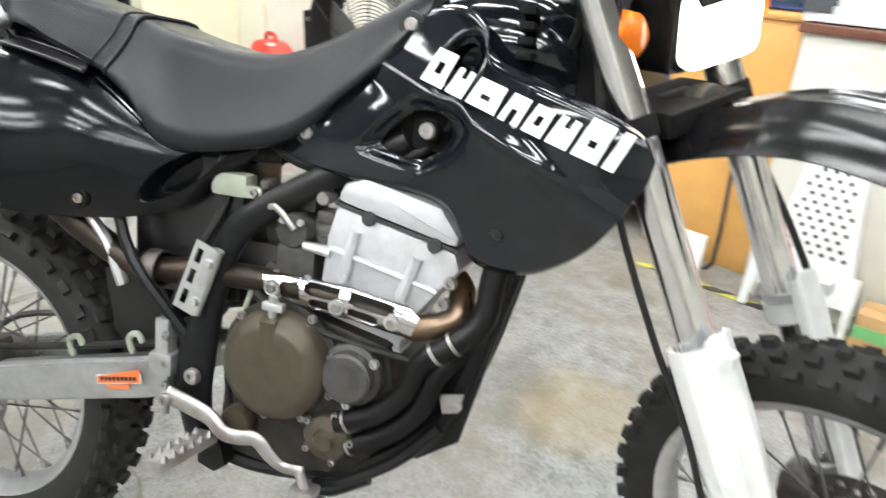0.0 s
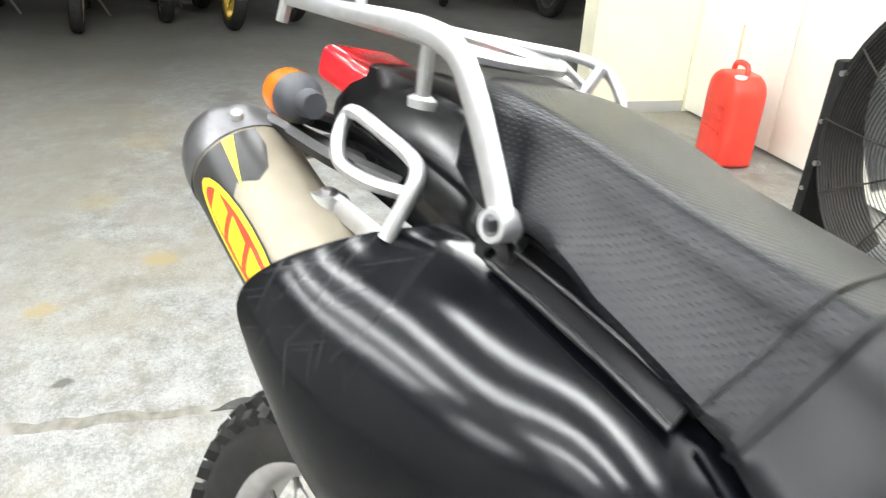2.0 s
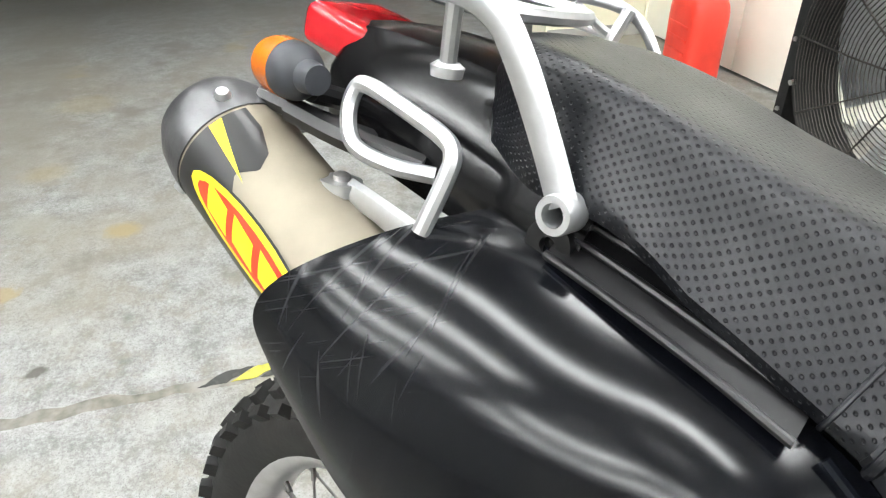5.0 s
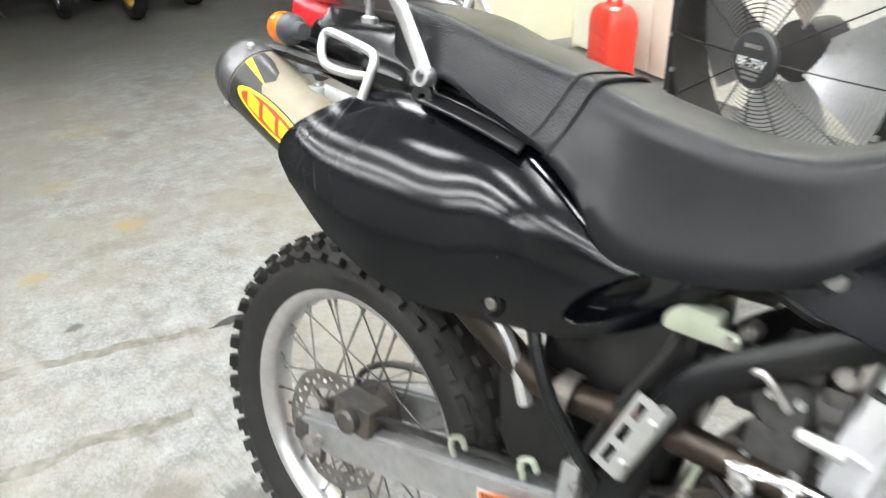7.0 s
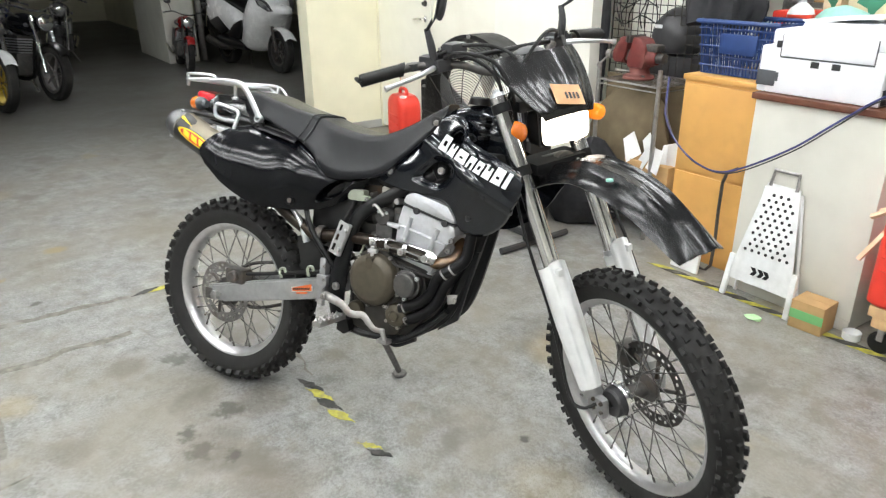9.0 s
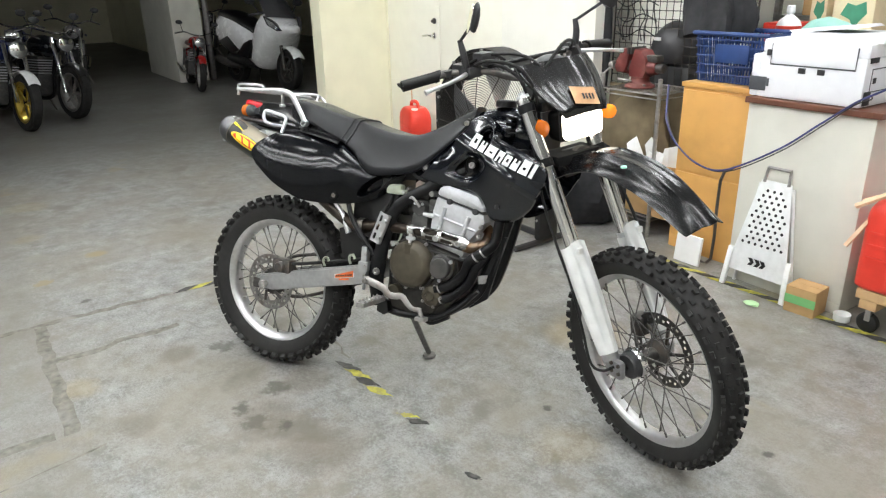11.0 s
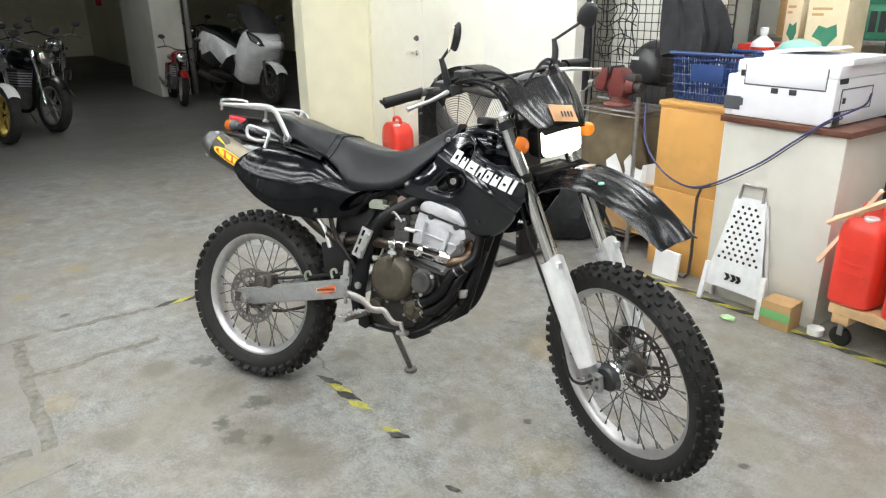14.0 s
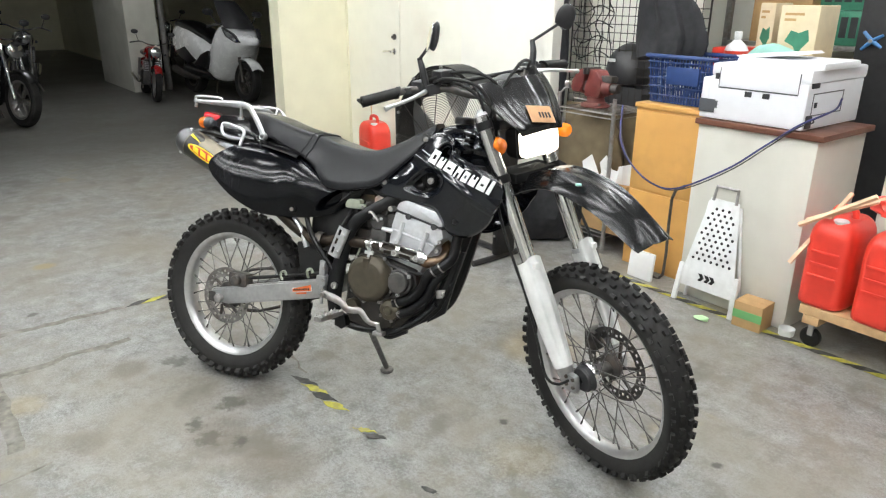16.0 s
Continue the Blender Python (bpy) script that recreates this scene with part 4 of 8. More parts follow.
carton()
solo("lid_cup", lathe([(0, 0.0), (0.03, 0), (0.034, 0.004), (0.036, 0.034), (0.033, 0.034), (0.031, 0.006), (0, 0.006)], 24, "Z"), "white_plastic", "small white plastic cap lying open on the floor", "cap", ROOM @ pose(1.17, 2.20, 0.0))
solo("litter_scrap", soft_lump(0.035, 0.022, 0.012, 3, 0.5, 2), "litter_green", "crumpled pale green scrap on the floor", "litter", ROOM @ pose(0.84, 2.03, 0.006))
solo("foam_sheet", box(0.0, 0.155, -0.006, 0.012, 0.0, 0.155, 0.003), "paper", "white square of card leaning at floor level", "card", ROOM @ pose(0.255, 2.21, 0.002, -6, 0, 0), smooth=False)
solo("metal_hook_stand", tube([(0.33, 2.27, 0.0), (0.335, 2.275, 0.02), (0.42, 2.30, 0.03), (0.42, 2.30, 0.46), (0.50, 2.28, 0.55)], 0.008, 6, 3), "dark_steel", "bent dark steel bar leaning on the cabinet", "bar", ROOM)


def fuel_can(t, w, d, h, cap_at=(0.7, 0.5)):
    """Polyethylene can with ribs, handle and a screw cap."""
    rings = []
    for z_, k in ((0.0, 0.86), (0.02, 0.96), (0.06, 1.0), (0.40, 0.99), (0.62, 1.0), (0.74, 0.985), (0.82, 0.92), (0.88, 0.78), (0.92, 0.58)):
        rings.append([Vector((w / 2 + w / 2 * k * math.copysign(abs(math.cos(a)) ** 0.45, math.cos(a)), d / 2 + d / 2 * (0.4 + 0.6 * k) * math.copysign(abs(math.sin(a)) ** 0.45, math.sin(a)), h * z_)) for a in [2 * math.pi * (j + 0.5) / 40 for j in range(40)]])
    cols = [spline([r[i] for r in rings], 3) for i in range(40)]
    part("shell", loft([[c[j] for c in cols] for j in range(len(cols[0]))]), "red_poly", t, angle=60)
    part("handle", tube([(w * 0.20, d * 0.55, h * 0.84), (w * 0.26, d * 0.55, h * 0.99), (w * 0.60, d * 0.55, h * 1.0), (w * 0.66, d * 0.55, h * 0.86)], 0.014, 10, 5), "red_poly", t)
    for z_ in (0.32, 0.45, 0.58):
        part("rib", box(w * 0.2, w * 0.8, -0.004, 0.002, h * z_, h * (z_ + 0.035), 0.002), "red_poly", t)
    part("cap", lathe([(0, 0), (0.028, 0), (0.03, 0.004), (0.03, 0.028), (0.027, 0.032), (0, 0.032)], 20, "Z", (w * cap_at[0], d * cap_at[1], h * 0.86)), "white_plastic", t, "white screw cap")


can = thing("fuel_can", "red plastic fuel can with a white cap", "fuel can", ROOM @ pose(-2.745, 2.25, 0, 0, 0, -8))
fuel_can(can, 0.325, 0.20, 0.49, (0.76, 0.30))
part("stick", between((0.06, 0.12, 0.30), (0.02, 0.14, 0.66), 0.006), "stick_wood", can, "thin wooden stick standing behind the handle")


def dolly():
    t = thing("dolly", "wooden four-wheeled dolly under the fuel cans", "dolly", ROOM @ pose(1.235, 2.13, 0.0, 0, 0, 0))
    for k in range(4):
        part("plank", box(0.0, 0.72, 0.0 + k * 0.105, 0.095 + k * 0.105, 0.160, 0.203, 0.004), "pallet_wood", t)
    for x_ in (0.02, 0.62):
        part("bearer", box(x_, x_ + 0.07, 0.0, 0.41, 0.12, 0.160, 0.003), "pallet_wood", t)
    for x_, y_ in ((0.05, 0.05), (0.65, 0.05), (0.05, 0.36), (0.65, 0.36)):
        w_ = part("caster", lathe([(0, -0.014), (0.039, -0.014), (0.045, -0.007), (0.045, 0.007), (0.039, 0.014), (0, 0.014)], 24, "Y", (x_, y_, 0.045)), "black_rubber", t)
        part("fork", box(x_ - 0.012, x_ + 0.012, y_ - 0.018, y_ + 0.018, 0.055, 0.12, 0.003), "steel", t)


dolly()
for k, (x_, y_, rot) in enumerate(((1.20, 2.125, 1), (1.425, 2.115, -2), (1.65, 2.12, 1))):
    c2 = thing("jerrycan", "tall red plastic kerosene can on the wooden dolly", "fuel can", ROOM @ pose(x_, y_, 0.204, 0, 0, rot), "cans on the dolly")
    fuel_can(c2, 0.195, 0.29, 0.415, (0.58, 0.20))
for k, (a, b) in enumerate((((1.17, 2.10, 0.38), (1.31, 2.24, 0.70)), ((1.18, 2.10, 0.555), (1.44, 2.14, 0.73)), ((1.19, 2.14, 0.570), (1.45, 2.20, 0.71)))):
    solo("wooden_stick", tube([a, b], 0.011, 4, 1), "stick_wood", "pale square wooden stick lying across the cans", "stick", ROOM, "sticks on the cans")
solo("red_cloth", soft_lump(0.10, 0.07, 0.05, 6, 0.5), "red_poly", "crumpled red rag on top of the cans", "rag", ROOM @ pose(1.50, 2.22, 0.67))
solo("blue_hose", tube([(1.55, 2.22, 0.63), (1.64, 2.20, 0.66), (1.75, 2.22, 0.62)], 0.016, 8, 4), "blue_poly", "short blue hose end on the cans", "hose", ROOM)
solo("power_cable", tube([(0.02, 2.33, 0.90), (0.09, 2.24, 0.80), (0.14, 2.19, 0.735), (0.22, 2.17, 0.645), (0.36, 2.165, 0.565), (0.52, 2.17, 0.56), (0.77, 2.18, 0.705), (0.93, 2.19, 0.84), (1.05, 2.215, 0.945), (1.10, 2.30, 0.985), (1.085, 2.46, 1.0), (1.062, 2.55, 1.035)], 0.0045, 6, 6), "blue_cable", "dark blue power cable slung across the counter front", "cable", ROOM)
solo("data_cable", tube([(0.02, 2.34, 0.89), (0.09, 2.25, 0.79), (0.15, 2.20, 0.715), (0.23, 2.18, 0.63), (0.36, 2.173, 0.557), (0.53, 2.178, 0.553), (0.77, 2.19, 0.692), (0.93, 2.20, 0.828), (1.04, 2.22, 0.93), (1.08, 2.27, 0.955), (1.06, 2.31, 0.962)], 0.003, 6, 6), "dark_plastic", "thin black data cable slung across the counter front", "cable", ROOM)


def fan():
    """Large floor fan in its round drum."""
    t = thing("floor_fan", "large black industrial floor fan with a wire guard", "fan", ROOM @ pose(-0.812, 1.807, 0.62, 0, 0, 2))
    r = 0.44
    part("drum", lathe([(r, -0.10), (r + 0.02, -0.10), (r + 0.02, 0.06), (r, 0.06), (r - 0.012, 0.05), (r - 0.012, -0.08)], 48, "Y"), "black_rubber", t)
    for k in range(26):
        q = 0.10 + (r - 0.10) * k / 25
        part("guard_ring", tube([(q * math.cos(2 * math.pi * j / 36), -0.11 - 0.045 * (1 - (q / r) ** 2), q * math.sin(2 * math.pi * j / 36)) for j in range(36)], 0.0019, 4, 0, True), "wire", t)
    for k in range(12):
        a = 2 * math.pi * k / 12
        part("guard_spoke", tube([(q * math.cos(a), -0.113 - 0.045 * (1 - (q / r) ** 2), q * math.sin(a)) for q in (0.08, 0.2, 0.32, r)], 0.0028, 5, 2), "wire", t)
    hub = part("hub_plate", lathe([(0, -0.172), (0.084, -0.169), (0.095, -0.16), (0.095, -0.15), (0, -0.15)], 36, "Y"), "dark_plastic", t)
    part("badge_bar", box(-0.034, 0.034, -0.1735, -0.1705, 0.034, 0.046), "steel", hub)
    part("badge_text", lettering("BF-75V", 0.040, 0.0012, Matrix.Translation((0, -0.1725, -0.012)) @ Matrix.Rotation(math.pi / 2, 4, "X")), "decal_white", hub, "white model lettering")
    for k in range(3):
        part("badge_bar", box(-0.046 + 0.008 * k, 0.046 - 0.008 * k, -0.1735, -0.1705, -0.034 - 0.016 * k, -0.026 - 0.016 * k), "steel", hub)
    for k in range(4):
        rows = []
        for i in range(7):
            q = 0.10 + 0.32 * i / 6
            rows.append([Matrix.Rotation(2 * math.pi * k / 4, 4, "Y") @ Vector((q * math.cos(w), 0.02 + 0.09 * (w / 1.0), q * math.sin(w))) for w in [-0.55 + 1.1 * j / 6 for j in range(7)]])
        part("blade", sheet(rows, 0.003), "alu", t)
    part("motor", lathe([(0, 0.02), (0.10, 0.02), (0.10, 0.16), (0.06, 0.2), (0, 0.2)], 24, "Y"), "dark_plastic", t)
    part("side_panel", box(-r - 0.055, -r - 0.012, -0.09, 0.06, -0.58, 0.17, 0.015), "black_rubber", t)
    part("side_panel", box(r + 0.012, r + 0.055, -0.09, 0.06, -0.58, 0.17, 0.015), "black_rubber", t)
    part("stand_bar", between((-r - 0.03, 0.0, -0.58), (r + 0.03, 0.0, -0.58), 0.02), "dark_plastic", t)
    for s in (-1, 1):
        part("foot", tube([(s * (r + 0.02), -0.24, -0.60), (s * (r + 0.02), 0.24, -0.60)], 0.018, 8, 1), "dark_plastic", t)
    for z_ in (-0.02, -0.24, -0.46):
        for e in (-1, 1):
            part("panel_screw", lathe([(0, -0.096), (0.007, -0.095), (0.008, -0.09), (0, -0.088)], 10, "Y", (e * (r + 0.034), 0, z_)), "steel", t)
    for k in range(10):
        a = 2 * math.pi * (k + 0.5) / 10
        part("guard_bolt", lathe([(0, -0.115), (0.009, -0.115), (0.009, -0.10), (0, -0.10)], 8, "Y", ((r + 0.01) * math.cos(a), 0, (r + 0.01) * math.sin(a))), "steel", t)


fan()

# shelves and boxes at the rear of the workshop
def rear_shelf():
    t = thing("storage_shelf", "grey steel storage shelf at the rear wall", "shelf", ROOM @ pose(-0.55, 4.2, 0))
    for x_ in (0.0, 1.0, 2.0):
        for y_ in (0, 0.5):
            part("post", box(x_ - 0.02, x_ + 0.02, y_ - 0.02, y_ + 0.02, 0, 2.2), "steel", t, smooth=False)
    for z_ in (0.25, 0.62, 1.13, 1.75):
        part("board", box(-0.02, 2.02, -0.02, 0.52, z_, z_ + 0.03, 0.003), "steel", t)


rear_shelf()
for k, (x_, y_, z_, a, b, c, mt) in enumerate(((-0.38, 4.22, 1.162, 0.42, 0.4, 0.38, "cardboard"), (0.43, 3.09, 1.102, 0.21, 0.22, 0.32, "pale_card"), (0.27, 3.16, 1.102, 0.09, 0.18, 0.33, "pale_card"), (-0.5, 4.22, 0.652, 0.45, 0.4, 0.34, "cardboard"))):
    c3 = thing("storage_box", "brown cardboard box on the storage shelf", "box", ROOM @ pose(x_, y_, z_), "boxes on the shelf")
    part("body", box(0, a, 0, b, 0, c, 0.003), mt, c3)
    part("lid_seam", box(0.004, a - 0.004, b * 0.49, b * 0.51, c, c + 0.001), "cardboard", c3)
    part("print_mark", prism([(a * 0.20, c * 0.42), (a * 0.34, c * 0.60), (a * 0.55, c * 0.56), (a * 0.78, c * 0.62), (a * 0.84, c * 0.44), (a * 0.66, c * 0.30), (a * 0.56, c * 0.18), (a * 0.46, c * 0.34)], -0.0012, -0.0004), "green_poly", c3)
    for j in range(2):
        part("print_bar", box(a * 0.12, a * (0.62 - 0.2 * j), -0.0012, -0.0004, c * (0.84 - 0.09 * j), c * (0.88 - 0.09 * j)), "cardboard", c3, smooth=False)
for k in range(2):
    c4 = thing("plastic_crate", "green plastic crate on the storage shelf", "crate", ROOM @ pose(0.10, 4.20, 1.162 + k * 0.222), "crates on the shelf")
    part("body", box(0, 0.36, 0, 0.4, 0, 0.22, 0.01), "green_poly", c4)
    for j in range(5):
        part("slot", box(0.03 + j * 0.063, 0.075 + j * 0.063, -0.003, 0.001, 0.05, 0.18), "dark_plastic", c4)
def low_cabinet():
    t = thing("cabinet", "pale painted low cabinet behind the counter", "cabinet", ROOM @ pose(1.28, 2.62, 0))
    part("body", box(0, 0.8, 0, 0.45, 0, 0.80, 0.006), "counter", t)
    part("top", box(-0.01, 0.81, -0.012, 0.46, 0.80, 0.82, 0.004), "counter", t)
    for x_ in (0.01, 0.405):
        d_ = part("door", box(x_, x_ + 0.385, -0.014, 0.0, 0.04, 0.78, 0.003), "counter", t)
        part("handle", box(x_ + 0.33, x_ + 0.36, -0.024, -0.014, 0.40, 0.50, 0.003), "steel", d_)


low_cabinet()
# added dark box stands in for the dark region right of the crates
solo("dark_backdrop", box(0.48, 2.60, 3.95, 4.17, 0.0, 2.3, 0.01), "dark_plastic", "tall dark backdrop added in front of the storage shelf", "cupboard", ROOM)
solo("folded_cloth", put(soft_lump(0.130, 0.11, 0.085, 8, 0.14), bmesh.new(), Matrix.Translation((0.49, 2.95, 1.147))), "mint", "folded mint green cloth behind the printer", "cloth", ROOM)
solo("rear_table", box(0.17, 0.74, 2.78, 3.35, 1.06, 1.10, 0.005), "pallet_wood", "wooden shelf board behind the printer", "shelf", ROOM)
for k, x_ in enumerate((0.20, 0.68)):
    solo("table_leg", box(x_, x_ + 0.05, 2.84, 2.89, 0.0, 1.06, 0.003), "pallet_wood", "square wooden leg under the shelf board", "leg", ROOM, "legs of the shelf board")
bottle = thing("spray_bottle", "white bottle with a red band behind the printer", "bottle", ROOM @ pose(0.345, 2.84, 1.103))
part("body", lathe([(0, 0), (0.056, 0), (0.061, 0.008), (0.061, 0.090), (0.050, 0.112), (0.022, 0.136), (0.017, 0.140), (0.017, 0.155), (0, 0.155)], 28, "Z"), "white_plastic", bottle)
part("band", lathe([(0.0605, 0.062), (0.0625, 0.062), (0.0625, 0.086), (0.0605, 0.086)], 28, "Z"), "decal_red", bottle)
part("cap", lathe([(0, 0.150), (0.020, 0.150), (0.021, 0.153), (0.020, 0.182), (0.016, 0.186), (0, 0.186)], 20, "Z"), "white_plastic", bottle)
solo("red_toolbox", box(0.19, 0.35, 2.85, 3.05, 1.10, 1.20, 0.012), "red_poly", "red plastic tool box behind the basket", "toolbox", ROOM)


clamp = thing("spring_clamp", "blue plastic spring clamp hanging on the dark backdrop", "clamp", ROOM @ pose(0.575, 3.932, 1.215))
for e in (-1, 1):
    part("clamp_arm", tube([(-0.050, 0, e * 0.052), (-0.012, 0, e * 0.016), (0.020, 0, -e * 0.010), (0.062, 0, -e * 0.036)], [0.010, 0.013, 0.013, 0.009], 8, 4), "clamp_blue", clamp)
part("clamp_pivot", lathe([(0, -0.016), (0.012, -0.016), (0.012, 0.014), (0, 0.014)], 14, "Y"), "steel", clamp)


def litter_pile():
    rnd = random.Random(9)
    for k in range(6):
        solo("paper_sheet", prism([(0, 0), (0.07 + rnd.random() * 0.06, 0.02), (0.09, 0.15), (0.02, 0.13)], 0, 0.004), "paper", "white crumpled sheet stacked under the wire shelf", "paper",
             ROOM @ pose(-0.24 + k * 0.045, 2.37 + 0.03 * (k % 3), 0.40, rnd.uniform(-25, 10), rnd.uniform(-35, 35), rnd.uniform(-30, 30)), "paper under the shelf")


litter_pile()
pile = thing("storage_box", "open brown cardboard box under the wire shelf", "box", ROOM @ pose(-0.26, 2.38, 0.125))
part("body", box(0, 0.30, 0, 0.24, 0, 0.30, 0.004), "cardboard", pile)
solo("dark_cloth", soft_lump(0.26, 0.2, 0.30, 4, 0.3), "cloth_black", "bundled dark cloth under the wire shelf", "bundle", ROOM @ pose(-0.55, 2.35, 0.17))
solo("sack", soft_lump(0.30, 0.13, 0.42, 12, 0.18), "olive_cloth", "large olive brown cloth sack under the shelf", "sack", ROOM @ pose(-0.42, 2.60, 0.38))
solo("plywood_sheet", box(-0.78, 0.02, 2.745, 2.755, 0.02, 0.80, 0.002), "olive_cloth", "dull brown board behind the wire shelf", "board", ROOM)

# ---------------------------------------------------------------- the motorcycle
LEAN, HEAD = 0.218, -0.0665
BIKE = Matrix.Translation((0.014, 0.036, 0.0)) @ Matrix.Rotation(HEAD, 4, "Z") @ Matrix.Rotation(-LEAN, 4, "X")
bike = thing("motorcycle", "black off-road motorcycle leaning on its side stand", "motorcycle", BIKE)
R_REAR, R_FRONT, BASE, Z_FRONT = 0.342, 0.355, 1.474, 0.357
RAKE = radians(26.5)
PIVOT = Vector((BASE, 0, Z_FRONT)) - 0.060 * Vector((math.cos(RAKE), 0, math.sin(RAKE)))
STEER = Matrix.Translation(PIVOT) @ Matrix.Rotation(-0.66, 4, Vector((-math.sin(RAKE), 0, math.cos(RAKE)))) @ Matrix.Translation(-PIVOT)
MIRROR = Matrix.Diagonal((1, -1, 1, 1))


def bolt(p, r=0.008, h=0.006, mat="steel", parent=bike, m=None, name="bolt"):
    """Hexagon-socket screw head that faces the right side."""
    x, y, z = p
    return part(name, lathe([(0, 0), (r, 0), (r, -h * 0.7), (r * 0.85, -h), (r * 0.45, -h), (r * 0.42, -h * 0.5), (0, -h * 0.5)], 14, "Y", (x, y, z)), mat, parent, m=m)


def knobbly_tyre(r, half, height, rows, n, seed):
    """Carcass plus rows of tread blocks (lateral angle, length, width, height, phase)."""
    prof = []
    ri = r - height
    for k in range(15):
        a = -1.05 + 2.1 * k / 14
        w = half * math.sin(a * 1.42) / math.sin(1.05 * 1.42) * 0.94
        prof.append((ri + height * (0.88 * math.cos(a * 1.25) ** 0.7 if abs(a) < 1.2 else 0), w))
    carcass = lathe(prof + [(ri - 0.004, half * 0.6), (ri - 0.004, -half * 0.6)], 64, "Y")
    bm = bmesh.new()
    rnd = random.Random(seed)
    for lat, length, width, h, phase in rows:
        rc = r - h - height * (1 - math.cos(lat)) * 0.55
        yc = half * math.sin(lat) * 0.98
        for i in range(n):
            a = 2 * math.pi * (i + phase) / n + rnd.uniform(-0.004, 0.004)
            blk = box(-length / 2, length / 2, -width / 2, width / 2, -0.012, h + rnd.uniform(-0.0006, 0.0006))
            for v in blk.verts:
                if v.co.z > 0:
                    v.co.x *= 0.86
                    v.co.y *= 0.86
            m = Matrix.Rotation(-a + math.pi / 2, 4, "Y") @ Matrix.Translation((0, yc, rc)) @ Matrix.Rotation(-lat * 0.85, 4, "X")
            for v in blk.verts:
                v.co = m @ v.co
            me_v = {v: bm.verts.new(v.co) for v in blk.verts}
            for f in blk.faces:
                bm.faces.new([me_v[v] for v in f.verts])
            blk.free()
    return carcass, bm


def wheel(name, r, half, height, rim_r, rows, n, hub_r, seed, m, disc_side, disc_r):
    w = part(name, lathe([(0.0, -0.075), (0.014, -0.075), (0.016, -0.06), (hub_r, -0.055), (hub_r * 1.05, -0.042), (hub_r * 0.6, -0.03), (hub_r * 0.55, 0.03),
                          (hub_r * 1.05, 0.042), (hub_r, 0.055), (0.016, 0.06), (0.014, 0.075), (0, 0.075)], 28, "Y"), "dark_steel", bike, "dirty metal hub", m)
    carcass, blocks = knobbly_tyre(r, half, height, rows, n, seed)
    ty = part("tyre", carcass, "tyre", w, "knobbly black off-road tyre", angle=50)
    tagged(part("tread", blocks, "tyre", ty, angle=30), kind="stuff")
    b = half * 0.62
    part("rim", lathe([(rim_r, -b), (rim_r + 0.006, -b), (rim_r + 0.006, -b + 0.004), (rim_r - 0.004, -b + 0.006), (rim_r - 0.012, -b * 0.55), (rim_r - 0.017, -b * 0.3), (rim_r - 0.017, b * 0.3),
                       (rim_r - 0.012, b * 0.55), (rim_r - 0.004, b - 0.006), (rim_r + 0.006, b - 0.004), (rim_r + 0.006, b), (rim_r, b),
                       (rim_r - 0.010, b - 0.005), (rim_r - 0.019, b * 0.6), (rim_r - 0.024, b * 0.3), (rim_r - 0.024, -b * 0.3), (rim_r - 0.019, -b * 0.6), (rim_r - 0.010, -b + 0.005)], 72, "Y"), "rim", w, "polished aluminium rim")
    shared = {}
    for i in range(36):
        side = 1 if i % 2 else -1
        key = (side, (i // 2) % 2)
        a = 2 * math.pi * i / 36
        if key not in shared:
            off = 0.95 if key[1] else -0.95
            p = Vector((hub_r * math.sin(off), side * 0.048, hub_r * math.cos(off)))
            q = Vector((0, side * 0.008, rim_r - 0.022))
            sp = part("spoke", put(between(p, q, 0.0019, None, 6), between(q - (q - p).normalized() * 0.018, q, 0.0036, None, 6)), "spoke_steel", w)
            shared[key] = sp.data
        else:
            sp = new("spoke", shared[key])
            sp.parent = w
        sp.matrix_local = Matrix.Rotation(a, 4, "Y")
    # brake disc with round holes
    bm = bmesh.new()
    k = 72
    ys = disc_side * 0.066
    inner, outer = disc_r - 0.036, disc_r
    rad = [inner, inner + 0.010, inner + 0.018, inner + 0.026, outer]
    ring = [[bm.verts.new((q * (1 + 0.012 * math.sin(6 * 2 * math.pi * j / k) * (q == outer)) * math.cos(2 * math.pi * j / k), ys, q * math.sin(2 * math.pi * j / k))) for j in range(k)] for q in rad]
    for i in range(4):
        for j in range(k):
            if (i == 1 and j % 4 == 1) or (i == 2 and j % 4 == 3):
                continue
            bm.faces.new((ring[i][j], ring[i][(j + 1) % k], ring[i + 1][(j + 1) % k], ring[i + 1][j]))
    bmesh.ops.solidify(bm, geom=bm.faces[:], thickness=0.004)
    d = part("brake_disc", bm, "spoke_steel" if disc_side > 0 else "steel", w, "drilled brake disc", angle=20)
    for j in range(6):
        a = 2 * math.pi * j / 6
        part("disc_arm", between((hub_r * 0.8 * math.cos(a), ys, hub_r * 0.8 * math.sin(a)), ((inner + 0.006) * math.cos(a + 0.25), ys, (inner + 0.006) * math.sin(a + 0.25)), 0.006, None, 6), "dark_steel", w)
    return w


